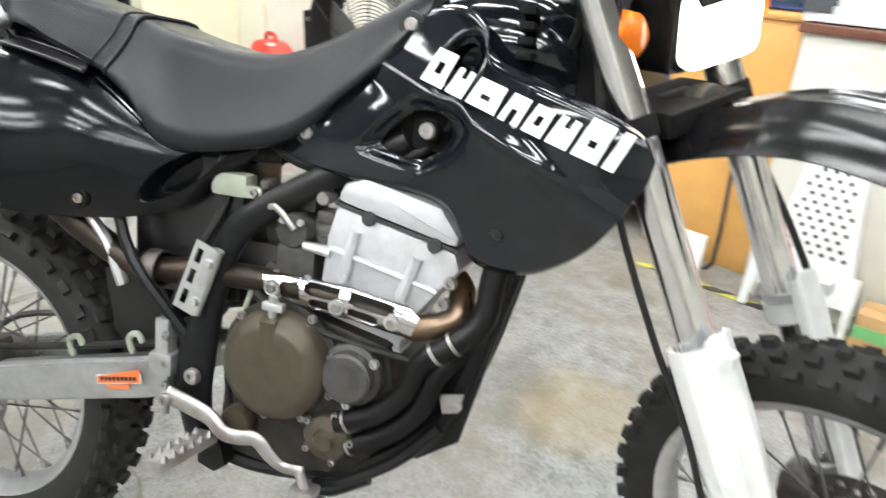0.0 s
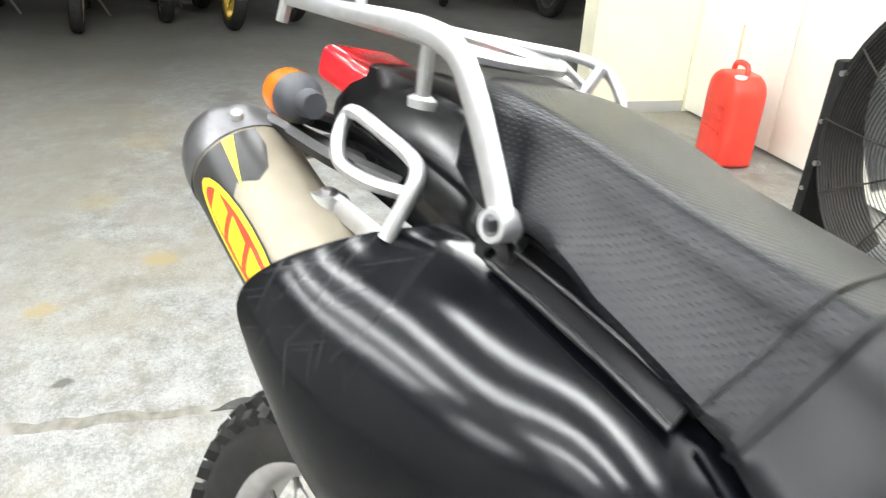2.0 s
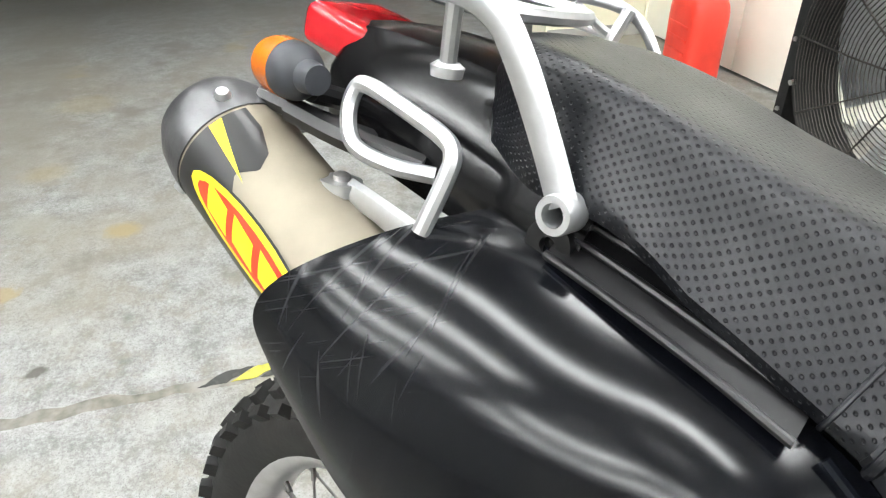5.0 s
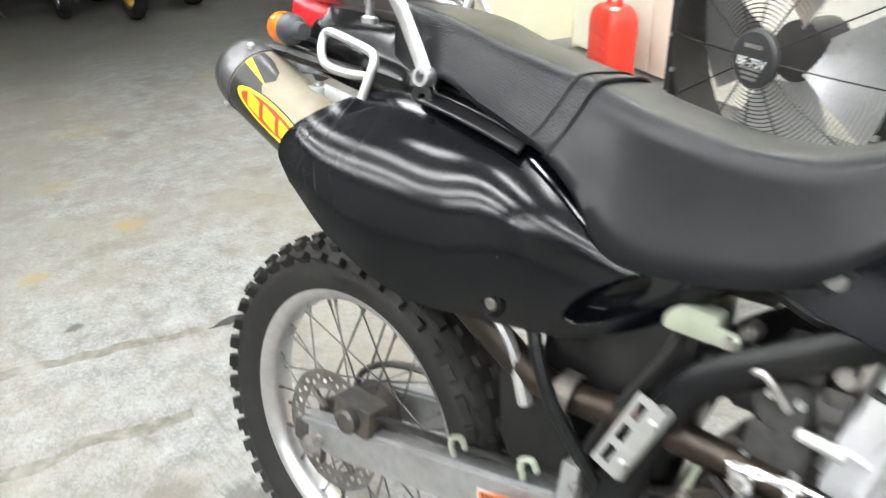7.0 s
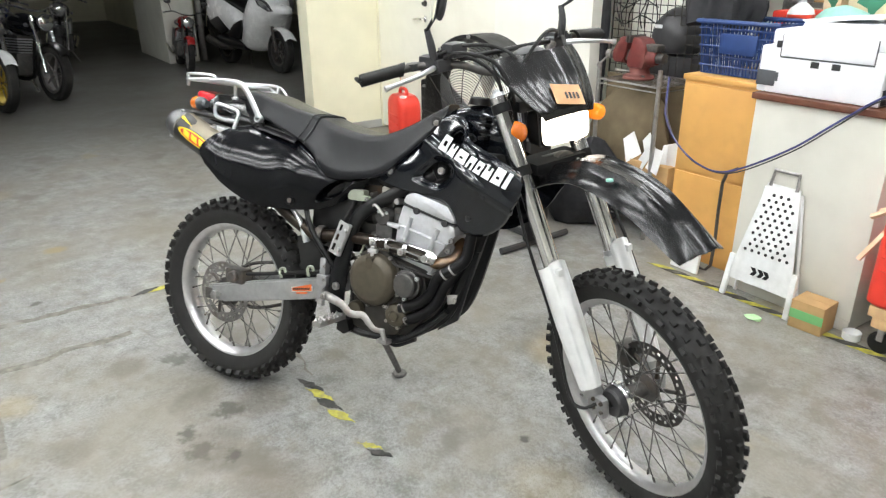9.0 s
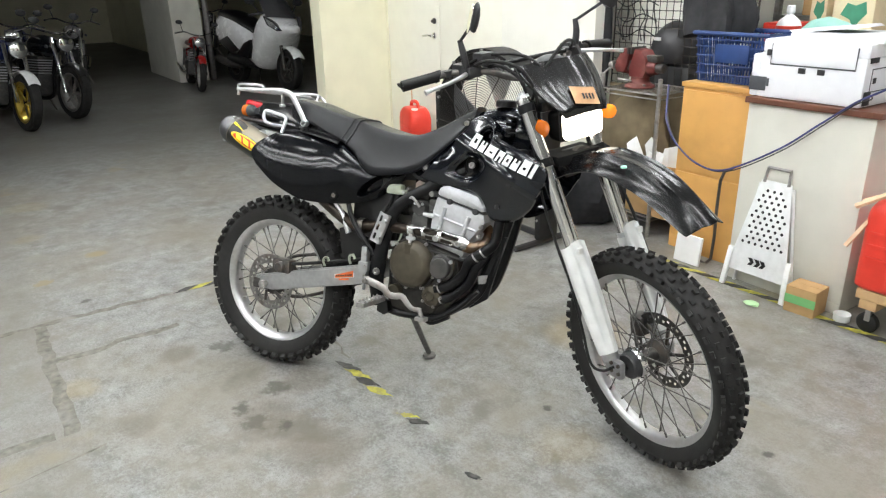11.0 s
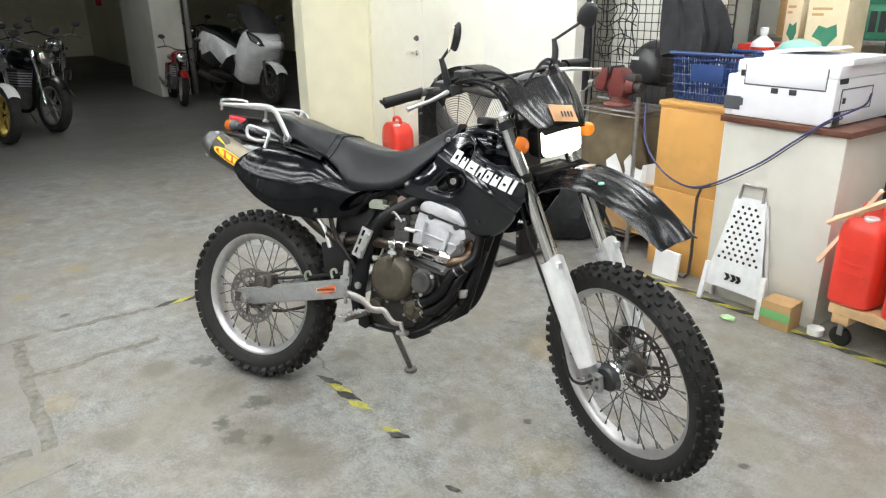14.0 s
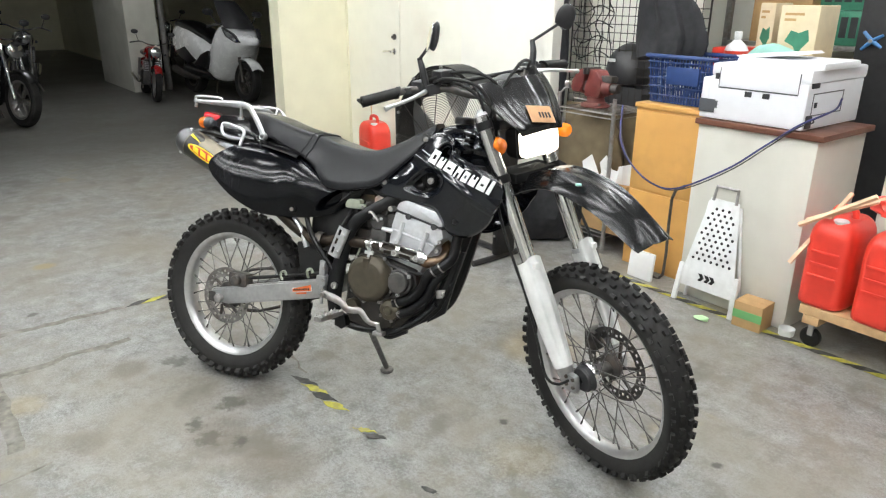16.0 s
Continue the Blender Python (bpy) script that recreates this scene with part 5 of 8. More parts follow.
ROWS_REAR = [(-1.0, 0.026, 0.015, 0.016, 0.0), (-0.56, 0.022, 0.017, 0.018, 0.5), (-0.18, 0.021, 0.017, 0.017, 0.0), (0.18, 0.021, 0.017, 0.017, 0.5), (0.56, 0.022, 0.017, 0.018, 0.0), (1.0, 0.026, 0.015, 0.016, 0.5)]
ROWS_FRONT = [(-0.98, 0.021, 0.012, 0.0155, 0.0), (-0.50, 0.019, 0.014, 0.0175, 0.5), (0.0, 0.018, 0.018, 0.0165, 0.0), (0.50, 0.019, 0.014, 0.0175, 0.5), (0.98, 0.021, 0.012, 0.0155, 0.0)]
rear_wheel = wheel("rear_wheel", R_REAR, 0.060, 0.0935, 0.246, ROWS_REAR, 42, 0.052, 1, Matrix.Translation((-0.005, 0, R_REAR)), -1, 0.112)
front_wheel = wheel("front_wheel", R_FRONT, 0.046, 0.072, 0.282, ROWS_FRONT, 50, 0.042, 2, STEER @ Matrix.Translation((BASE, 0, Z_FRONT)), 1, 0.125)
part("axle", put(between((0, -0.128, R_REAR), (0, 0.128, R_REAR), 0.010), put(lathe([(0, 0), (0.017, 0), (0.017, -0.014), (0.009, -0.018), (0, -0.018)], 6, "Y", (0, -0.112, R_REAR)), bmesh.new())), "steel", bike)

# swingarm, right and left
for s in (1, -1):
    def arm(xa, za, h, y0, y1):
        return [(xa, -y0 * s, za - h), (xa, -y1 * s, za - h), (xa, -y1 * s, za + h), (xa, -y0 * s, za + h)]
    rings = [arm(-0.050, 0.343, 0.024, 0.066, 0.100), arm(0.03, 0.353, 0.034, 0.066, 0.100), arm(0.20, 0.394, 0.036, 0.064, 0.098), arm(0.40, 0.440, 0.036, 0.056, 0.092), arm(0.50, 0.464, 0.034, 0.050, 0.080)]
    bm = loft(rings)
    bmesh.ops.recalc_face_normals(bm, faces=bm.faces)
    bmesh.ops.bevel(bm, geom=[e for e in bm.edges if e.calc_length() > 0.06], offset=0.006, segments=2, affect="EDGES")
    sw = part("swingarm", bm, "swing_alu", bike, "brushed aluminium swingarm beam", angle=40)
    if s == 1:
        part("chain_adjuster", box(-0.062, -0.03, -0.104, -0.062, 0.318, 0.358, 0.004), "dark_steel", sw)
        st = part("sticker", prism([(0.325, 0.417), (0.41, 0.435), (0.408, 0.451), (0.323, 0.433)], -0.0985, -0.0970), "decal_white", sw, "orange and white sticker")
        part("sticker_field", prism([(0.328, 0.42), (0.407, 0.4365), (0.4055, 0.459), (0.3265, 0.431)], -0.1000, -0.0985), "decal_orange", st)
        for k in range(9):
            x0 = 0.333 + k * 0.0078
            part("sticker_mark", prism([(x0, 0.4255 + k * 0.0016), (x0 + 0.005, 0.4265 + k * 0.0016), (x0 + 0.005, 0.4330 + k * 0.0016), (x0, 0.432 + k * 0.0016)], -0.1012, -0.1000), "decal_black", st)
        part("sticker_tab", prism([(0.345, 0.413), (0.388, 0.422), (0.387, 0.428), (0.344, 0.419)], -0.0990, -0.0975), "decal_orange", st)

# rear brake hose on the swingarm, its clips and the caliper
part("brake_hose", tube([(0.05, -0.085, 0.425), (0.15, -0.084, 0.442), (0.28, -0.084, 0.470), (0.40, -0.082, 0.497), (0.45, -0.085, 0.51)], 0.0065, 8, 5), "black_rubber", bike)
for x_, z_ in ((0.27, 0.458), (0.385, 0.485)):
    part("hose_clip", tube([(x_, -0.088, z_ - 0.006), (x_ - 0.006, -0.09, z_ + 0.020), (x_ + 0.010, -0.09, z_ + 0.030), (x_ + 0.018, -0.088, z_ + 0.016)], 0.005, 8, 4), "milk_plastic", bike, "beige plastic hose clip")
part("rear_caliper", put(box(0.03, 0.115, -0.105, -0.055, 0.395, 0.450, 0.012), put(lathe([(0, 0), (0.021, 0), (0.021, -0.016), (0.016, -0.02), (0, -0.02)], 18, "Y", (0.075, -0.102, 0.422)), bmesh.new())), "dark_steel", bike)
part("caliper_bracket", prism([(-0.02, 0.33), (0.03, 0.33), (0.09, 0.41), (0.05, 0.43)], -0.070, -0.062, 0.002), "dark_steel", bike)
part("master_cylinder", put(box(0.447, 0.472, -0.118, -0.092, 0.430, 0.560, 0.006), put(box(0.440, 0.480, -0.122, -0.090, 0.470, 0.505, 0.004), between((0.459, -0.105, 0.40), (0.459, -0.105, 0.44), 0.007))), "swing_alu", bike, "silver rear brake master cylinder")
for z_ in (0.455, 0.49, 0.535):
    bolt((0.470, -0.119, z_), 0.007)
part("reservoir_hose", tube([(0.462, -0.10, 0.565), (0.49, -0.095, 0.64), (0.525, -0.075, 0.72), (0.535, -0.06, 0.76)], 0.0065, 8, 5), "black_rubber", bike)
part("reservoir", put(box(0.514, 0.574, -0.083, -0.048, 0.755, 0.790, 0.008), box(0.56, 0.598, -0.082, -0.068, 0.756, 0.775, 0.005)), "milk_plastic", bike, "milky brake fluid reservoir")
bolt((0.587, -0.082, 0.766), 0.007, parent=bike)

# main frame, cradle and sub-frame
for s in (1, -1):
    Y = -s
    part("main_frame_tube", tube([(0.80, Y * 0.045, 0.865), (0.694, Y * 0.070, 0.802), (0.621, Y * 0.086, 0.754), (0.574, Y * 0.092, 0.716), (0.553, Y * 0.093, 0.68), (0.540, Y * 0.094, 0.64), (0.522, Y * 0.094, 0.57), (0.506, Y * 0.094, 0.494), (0.503, Y * 0.092, 0.43), (0.512, Y * 0.085, 0.35)],
                                 [0.020, 0.0205, 0.021, 0.022, 0.0215, 0.022, 0.024, 0.030, 0.028, 0.022], 14, 4, flat=0.62), "black_paint", bike, "thick black frame spar")
    part("cradle_tube", tube([(1.00, Y * 0.03, 0.86), (0.962, Y * 0.040, 0.70), (0.925, Y * 0.050, 0.56), (0.885, Y * 0.060, 0.455), (0.82, Y * 0.068, 0.395), (0.745, Y * 0.072, 0.352), (0.62, Y * 0.075, 0.334), (0.53, Y * 0.075, 0.345)],
                             [0.022, 0.022, 0.024, 0.022, 0.016, 0.014, 0.014, 0.016], 10, 5), "black_paint", bike, "black cradle tube under the engine")
    part("seat_rail", tube([(0.70, Y * 0.06, 0.86), (0.50, Y * 0.07, 0.855), (0.30, Y * 0.075, 0.895), (0.12, Y * 0.075, 0.935), (-0.05, Y * 0.06, 0.965)], 0.012, 8, 4), "inner_black", bike)
    part("frame_strut", tube([(0.350, Y * 0.088, 0.735), (0.405, Y * 0.112, 0.640), (0.495, Y * 0.100, 0.53)], 0.0095, 8, 3), "black_paint", bike)
part("frame_plate", prism([(0.93, 0.66), (0.975, 0.66), (0.925, 0.44), (0.86, 0.395), (0.885, 0.46)], -0.062, -0.048, 0.003), "black_paint", bike)
part("skid_bar", tube([(0.90, -0.088, 0.47), (0.84, -0.094, 0.405), (0.76, -0.097, 0.352), (0.72, -0.095, 0.338), (0.74, -0.09, 0.330), (0.80, -0.085, 0.362)], 0.010, 8, 5), "black_paint", bike)
part("steering_head", between((1.045, 0, 0.90), (0.985, 0, 1.06), 0.032), "black_paint", bike)
bolt((0.515, -0.113, 0.478), 0.013, 0.010)
part("bracket_strut", tube([(0.305, -0.098, 0.705), (0.345, -0.098, 0.66), (0.375, -0.096, 0.595)], [0.008, 0.009, 0.011], 8, 3), "alu", bike, "silver muffler stay")
part("airbox", box(0.36, 0.56, -0.062, 0.062, 0.58, 0.83, 0.025), "satin_black", bike, "black air filter box")
part("mud_flap", prism([(0.30, 0.60), (0.40, 0.62), (0.46, 0.50), (0.36, 0.44), (0.32, 0.50)], -0.055, 0.055, 0.008), "black_rubber", bike)
part("shock_spring", put(between((0.43, 0.0, 0.45), (0.50, 0.0, 0.72), 0.020), tube([(0.43 + 0.07 * k / 40 + 0.036 * math.cos(k * 0.9) * 0.97, 0.036 * math.sin(k * 0.9), 0.45 + 0.27 * k / 40) for k in range(41)], 0.006, 6, 2)), "dark_steel", bike)

# engine
eng = part("crankcase", put(prism([(0.545, 0.40), (0.56, 0.352), (0.66, 0.338), (0.775, 0.365), (0.82, 0.42), (0.83, 0.50), (0.815, 0.575), (0.70, 0.60), (0.60, 0.61), (0.555, 0.54)], -0.088, 0.10, 0.012),
                            prism([(0.60, 0.365), (0.74, 0.362), (0.79, 0.43), (0.795, 0.535), (0.74, 0.575), (0.60, 0.60), (0.555, 0.50)], -0.100, -0.08, 0.006)), "engine_dark", bike, "dark grimy engine case")
C1 = (0.656, 0.0, 0.528)
part("clutch_cover", put(lathe([(0.0, -0.148), (0.058, -0.148), (0.064, -0.1465), (0.077, -0.136), (0.0815, -0.128), (0.083, -0.098), (0, -0.098)], 48, "Y", C1), loft([[(0.646, -0.1465, 0.540), (0.662, -0.1465, 0.540), (0.662, -0.12, 0.540), (0.646, -0.12, 0.540)], [(0.642, -0.150, 0.600), (0.666, -0.150, 0.600), (0.666, -0.12, 0.612), (0.642, -0.12, 0.612)]])), "magnesium", eng, "round bronze clutch cover")
part("cover_rim", lathe([(0.083, -0.098), (0.093, -0.098), (0.093, -0.108), (0.083, -0.108)], 48, "Y", C1), "engine_dark", eng)
for k in range(9):
    a = 2 * math.pi * k / 9 + 0.3
    bolt((C1[0] + 0.089 * math.cos(a), -0.107, C1[2] + 0.089 * math.sin(a)), 0.0065, 0.008, "steel", eng)
part("cable_lever", put(box(0.640, 0.672, -0.142, -0.128, 0.614, 0.626, 0.003), between((0.654, -0.135, 0.600), (0.654, -0.135, 0.634), 0.006)), "alu", eng)
C2 = (0.768, 0.0, 0.532)
part("filter_cover", lathe([(0, -0.132), (0.033, -0.132), (0.037, -0.129), (0.0385, -0.115), (0.046, -0.112), (0.046, -0.09), (0, -0.09)], 36, "Y", C2), "engine_grey", eng, "round grey oil filter cover")
for a in (0.6, 2.7, 4.7):
    bolt((C2[0] + 0.044 * math.cos(a), -0.112, C2[2] + 0.044 * math.sin(a)), 0.007, 0.008, "alu", eng)
C3 = (0.739, 0.0, 0.428)
part("water_pump", put(lathe([(0, -0.128), (0.014, -0.128), (0.018, -0.122), (0.034, -0.116), (0.038, -0.11), (0.038, -0.08), (0, -0.08)], 30, "Y", C3), between((0.750, -0.105, 0.445), (0.785, -0.105, 0.462), 0.016)), "magnesium", eng, "bronze water pump cover")
for k in range(5):
    a = 2 * math.pi * k / 5
    bolt((C3[0] + 0.038 * math.cos(a), -0.110, C3[2] + 0.038 * math.sin(a)), 0.006, 0.008, "steel", eng)
part("oil_cap", lathe([(0, -0.122), (0.024, -0.122), (0.027, -0.116), (0.027, -0.098), (0, -0.098)], 24, "Y", (0.592, 0, 0.418)), "magnesium", eng)
part("cylinder", prism([(0.675, 0.575), (0.815, 0.545), (0.842, 0.63), (0.705, 0.66)], -0.066, 0.066, 0.006), "silver_paint", eng, "silver painted cylinder")
for k in range(3):
    part("cylinder_fin", prism([(0.690 + 0.007 * k, 0.588 + 0.024 * k), (0.826 + 0.007 * k, 0.560 + 0.024 * k), (0.828 + 0.007 * k, 0.568 + 0.024 * k), (0.692 + 0.007 * k, 0.596 + 0.024 * k)], -0.074, 0.074, 0.002), "silver_paint", eng)
head = part("cylinder_head", prism([(0.700, 0.650), (0.842, 0.618), (0.905, 0.700), (0.897, 0.726), (0.718, 0.768), (0.706, 0.72)], -0.086, 0.086, 0.010), "silver_paint", eng, "silver painted cylinder head")
part("head_cover", prism([(0.7185, 0.774), (0.897, 0.732), (0.902, 0.748), (0.872, 0.786), (0.760, 0.812), (0.728, 0.800)], -0.092, 0.092, 0.012), "silver_paint", eng, "silver valve cover")
part("gasket", prism([(0.717, 0.7685), (0.898, 0.7265), (0.899, 0.7315), (0.718, 0.7735)], -0.0885, 0.0885), "dark_plastic", eng)
for x_, z_ in ((0.770, 0.750), (0.867, 0.727)):
    part("plug_recess", lathe([(0, -0.0935), (0.009, -0.0935), (0.0105, -0.092), (0.0105, -0.08), (0, -0.08)], 18, "Y", (x_, 0, z_ + 0.006)), "dark_plastic", eng)
for (xa, za), (xb, zb) in (((0.752, 0.735), (0.738, 0.670)), ((0.845, 0.712), (0.826, 0.652))):
    part("head_rib", between((xa, -0.088, za), (xb, -0.088, zb), 0.008, 0.010, 8), "silver_paint", eng)
    bolt((xb, -0.092, zb - 0.004), 0.008, 0.008, "alu", eng)
part("head_web", between((0.715, -0.088, 0.705), (0.875, -0.088, 0.668), 0.005, None, 8), "silver_paint", eng)
part("thermo_pipe", between((0.672, -0.085, 0.702), (0.715, -0.085, 0.698), 0.007, 0.009), "alu", eng)
for x_, z_ in ((0.895, 0.685), (0.888, 0.655)):
    bolt((x_, -0.088, z_), 0.009, 0.012, "steel", eng)

# carburettor
carb = part("carburettor", put(put(lathe([(0, -0.055), (0.036, -0.055), (0.036, 0.05), (0, 0.05)], 24, "X", (0.655, -0.03, 0.715)), box(0.625, 0.69, -0.085, -0.01, 0.63, 0.70, 0.012)),
                               put(box(0.63, 0.68, -0.07, -0.015, 0.745, 0.785, 0.012), lathe([(0, -0.088), (0.024, -0.088), (0.028, -0.08), (0.028, -0.05), (0, -0.05)], 20, "Y", (0.652, 0, 0.72)))), "engine_grey", bike, "dirty grey carburettor")
for p in ((0.632, -0.086, 0.655), (0.682, -0.086, 0.655), (0.64, -0.09, 0.735), (0.668, -0.09, 0.735)):
    bolt(p, 0.005, 0.006, "alu", carb)
rnd_c = random.Random(21)
for k in range(16):
    x_, z_, y_ = rnd_c.uniform(0.60, 0.70), rnd_c.uniform(0.63, 0.79), -rnd_c.uniform(0.060, 0.080)
    if k % 2:
        part("carb_fitting", box(x_ - 0.010, x_ + rnd_c.uniform(0.006, 0.016), y_, y_ + 0.03, z_ - 0.007, z_ + rnd_c.uniform(0.005, 0.014), 0.003), rnd_c.choice(("engine_grey", "dark_steel", "steel")), carb)
    else:
        part("carb_fitting", lathe([(0, -0.012), (rnd_c.uniform(0.005, 0.010), -0.012), (0.010, -0.006), (0.010, 0.02), (0, 0.02)], 14, "Y", (x_, y_, z_)), rnd_c.choice(("engine_grey", "dark_steel", "steel")), carb)
part("carb_lever", tube([(0.66, -0.095, 0.725), (0.63, -0.098, 0.755), (0.61, -0.09, 0.74)], 0.005, 6, 3), "steel", carb)
part("intake_boot", between((0.56, -0.02, 0.71), (0.61, -0.03, 0.715), 0.032), "black_rubber", carb)
part("fuel_hose", tube([(0.66, -0.06, 0.64), (0.62, -0.09, 0.60), (0.58, -0.085, 0.55), (0.565, -0.10, 0.50), (0.57, -0.10, 0.44)], 0.005, 6, 5), "black_rubber", carb)
part("vent_hose", tube([(0.60, -0.08, 0.655), (0.585, -0.10, 0.58), (0.57, -0.103, 0.52)], 0.004, 6, 5), "milk_plastic", carb)

# exhaust
part("header_pipe", tube([(0.885, -0.015, 0.672), (0.900, -0.030, 0.655), (0.897, -0.062, 0.625), (0.858, -0.082, 0.610), (0.836, -0.084, 0.613)], 0.019, 16, 7), "bronze_pipe", bike, "heat-tinted bronze exhaust bend")
part("middle_pipe", tube([(0.840, -0.0838, 0.6125), (0.80, -0.086, 0.620), (0.765, -0.0865, 0.626), (0.70, -0.087, 0.634), (0.60, -0.086, 0.640), (0.50, -0.082, 0.634), (0.40, -0.082, 0.625), (0.32, -0.090, 0.660), (0.22, -0.108, 0.735), (0.11, -0.132, 0.816)],
                         [0.0188, 0.0188, 0.0188, 0.019, 0.019, 0.020, 0.021, 0.022, 0.024, 0.028], 14, 6), "dark_pipe", bike, "dark tarnished exhaust pipe")
part("pipe_clamp", lathe([(0.026, -0.012), (0.029, -0.012), (0.029, 0.012), (0.026, 0.012)], 20, "X", (0.425, -0.082, 0.627)), "dark_steel", bike)


def pipe_guard():
    """Polished strip bent round the pipe, pierced by long slots."""
    x0, x1, n, k = 0.628, 0.858, 92, 26
    slots = ((0.105, 0.240, 0.05, 0.60), (0.275, 0.500, 0.44, 0.36), (0.300, 0.450, -0.42, 0.36), (0.560, 0.850, 0.44, 0.36), (0.560, 0.760, -0.42, 0.36))
    bm = bmesh.new()
    g = []
    for i in range(n + 1):
        f = i / n
        half = radians(58) * (0.55 + 0.45 * min(1.0, f / 0.30)) * (1.0 if f < 0.9 else 1 - 0.5 * (f - 0.9) / 0.1)
        row = []
        for j in range(k + 1):
            q = -1 + 2 * j / k
            w_ = math.pi + q * half
            x_ = x0 + (x1 - x0) * f + 0.012 * q * (f - 0.5)
            z_ = 0.6405 - 0.055 * (x_ - 0.63) - 0.22 * max(0.0, x_ - 0.76) ** 1.0 * 0.35
            row.append(bm.verts.new((x_, -0.087 + 0.0275 * math.cos(w_), z_ - 0.0275 * math.sin(w_))))
        g.append(row)
    for i in range(n):
        for j in range(k):
            f, q = (i + 0.5) / n, -1 + 2 * (j + 0.5) / k
            if any(((f - (a_ + b_) / 2) / ((b_ - a_) / 2)) ** 4 + ((q - c_) / h_) ** 4 < 1 for a_, b_, c_, h_ in slots):
                continue
            bm.faces.new((g[i][j], g[i + 1][j], g[i + 1][j + 1], g[i][j + 1]))
    bmesh.ops.delete(bm, geom=[v for v in bm.verts if not v.link_faces], context="VERTS")
    bmesh.ops.recalc_face_normals(bm, faces=bm.faces)
    bmesh.ops.solidify(bm, geom=bm.faces[:], thickness=0.0035)
    pg = part("exhaust_guard", bm, "guard_chrome", bike, "polished slotted exhaust guard")
    for x_, z_ in ((0.640, 0.640), (0.741, 0.629), (0.824, 0.622)):
        part("washer", lathe([(0.006, -0.002), (0.0115, -0.002), (0.012, 0.003), (0.006, 0.003)], 18, "Y", (x_, -0.1155, z_)), "chrome", pg)
        bolt((x_, -0.116, z_), 0.0075, 0.006, "steel", pg)


pipe_guard()

heel = part("heel_plate", holed_plate(0.036, 0.112, 0.003, [(0.007, 0.017, 0.010, 0.034), (0.007, 0.017, 0.045, 0.068), (0.007, 0.017, 0.079, 0.102)]), "alu", bike, "slotted aluminium heel guard",
            Matrix.Translation((0.485, -0.126, 0.590)) @ Matrix.Rotation(radians(20), 4, "Y"))
part("heel_flange", tube([(0.034, 0.008, 0.002), (0.034, 0.008, 0.110)], 0.009, 10, 1), "alu", heel)
for z_ in (0.022, 0.088):
    part("rivet", lathe([(0, 0), (0.008, 0), (0.006, -0.006), (0, -0.007)], 12, "Y", (0.031, 0, z_)), "alu", heel)

AX0, AX1 = Vector((0.10, -0.1337, 0.8215)), Vector((-0.166, -0.134, 0.932))


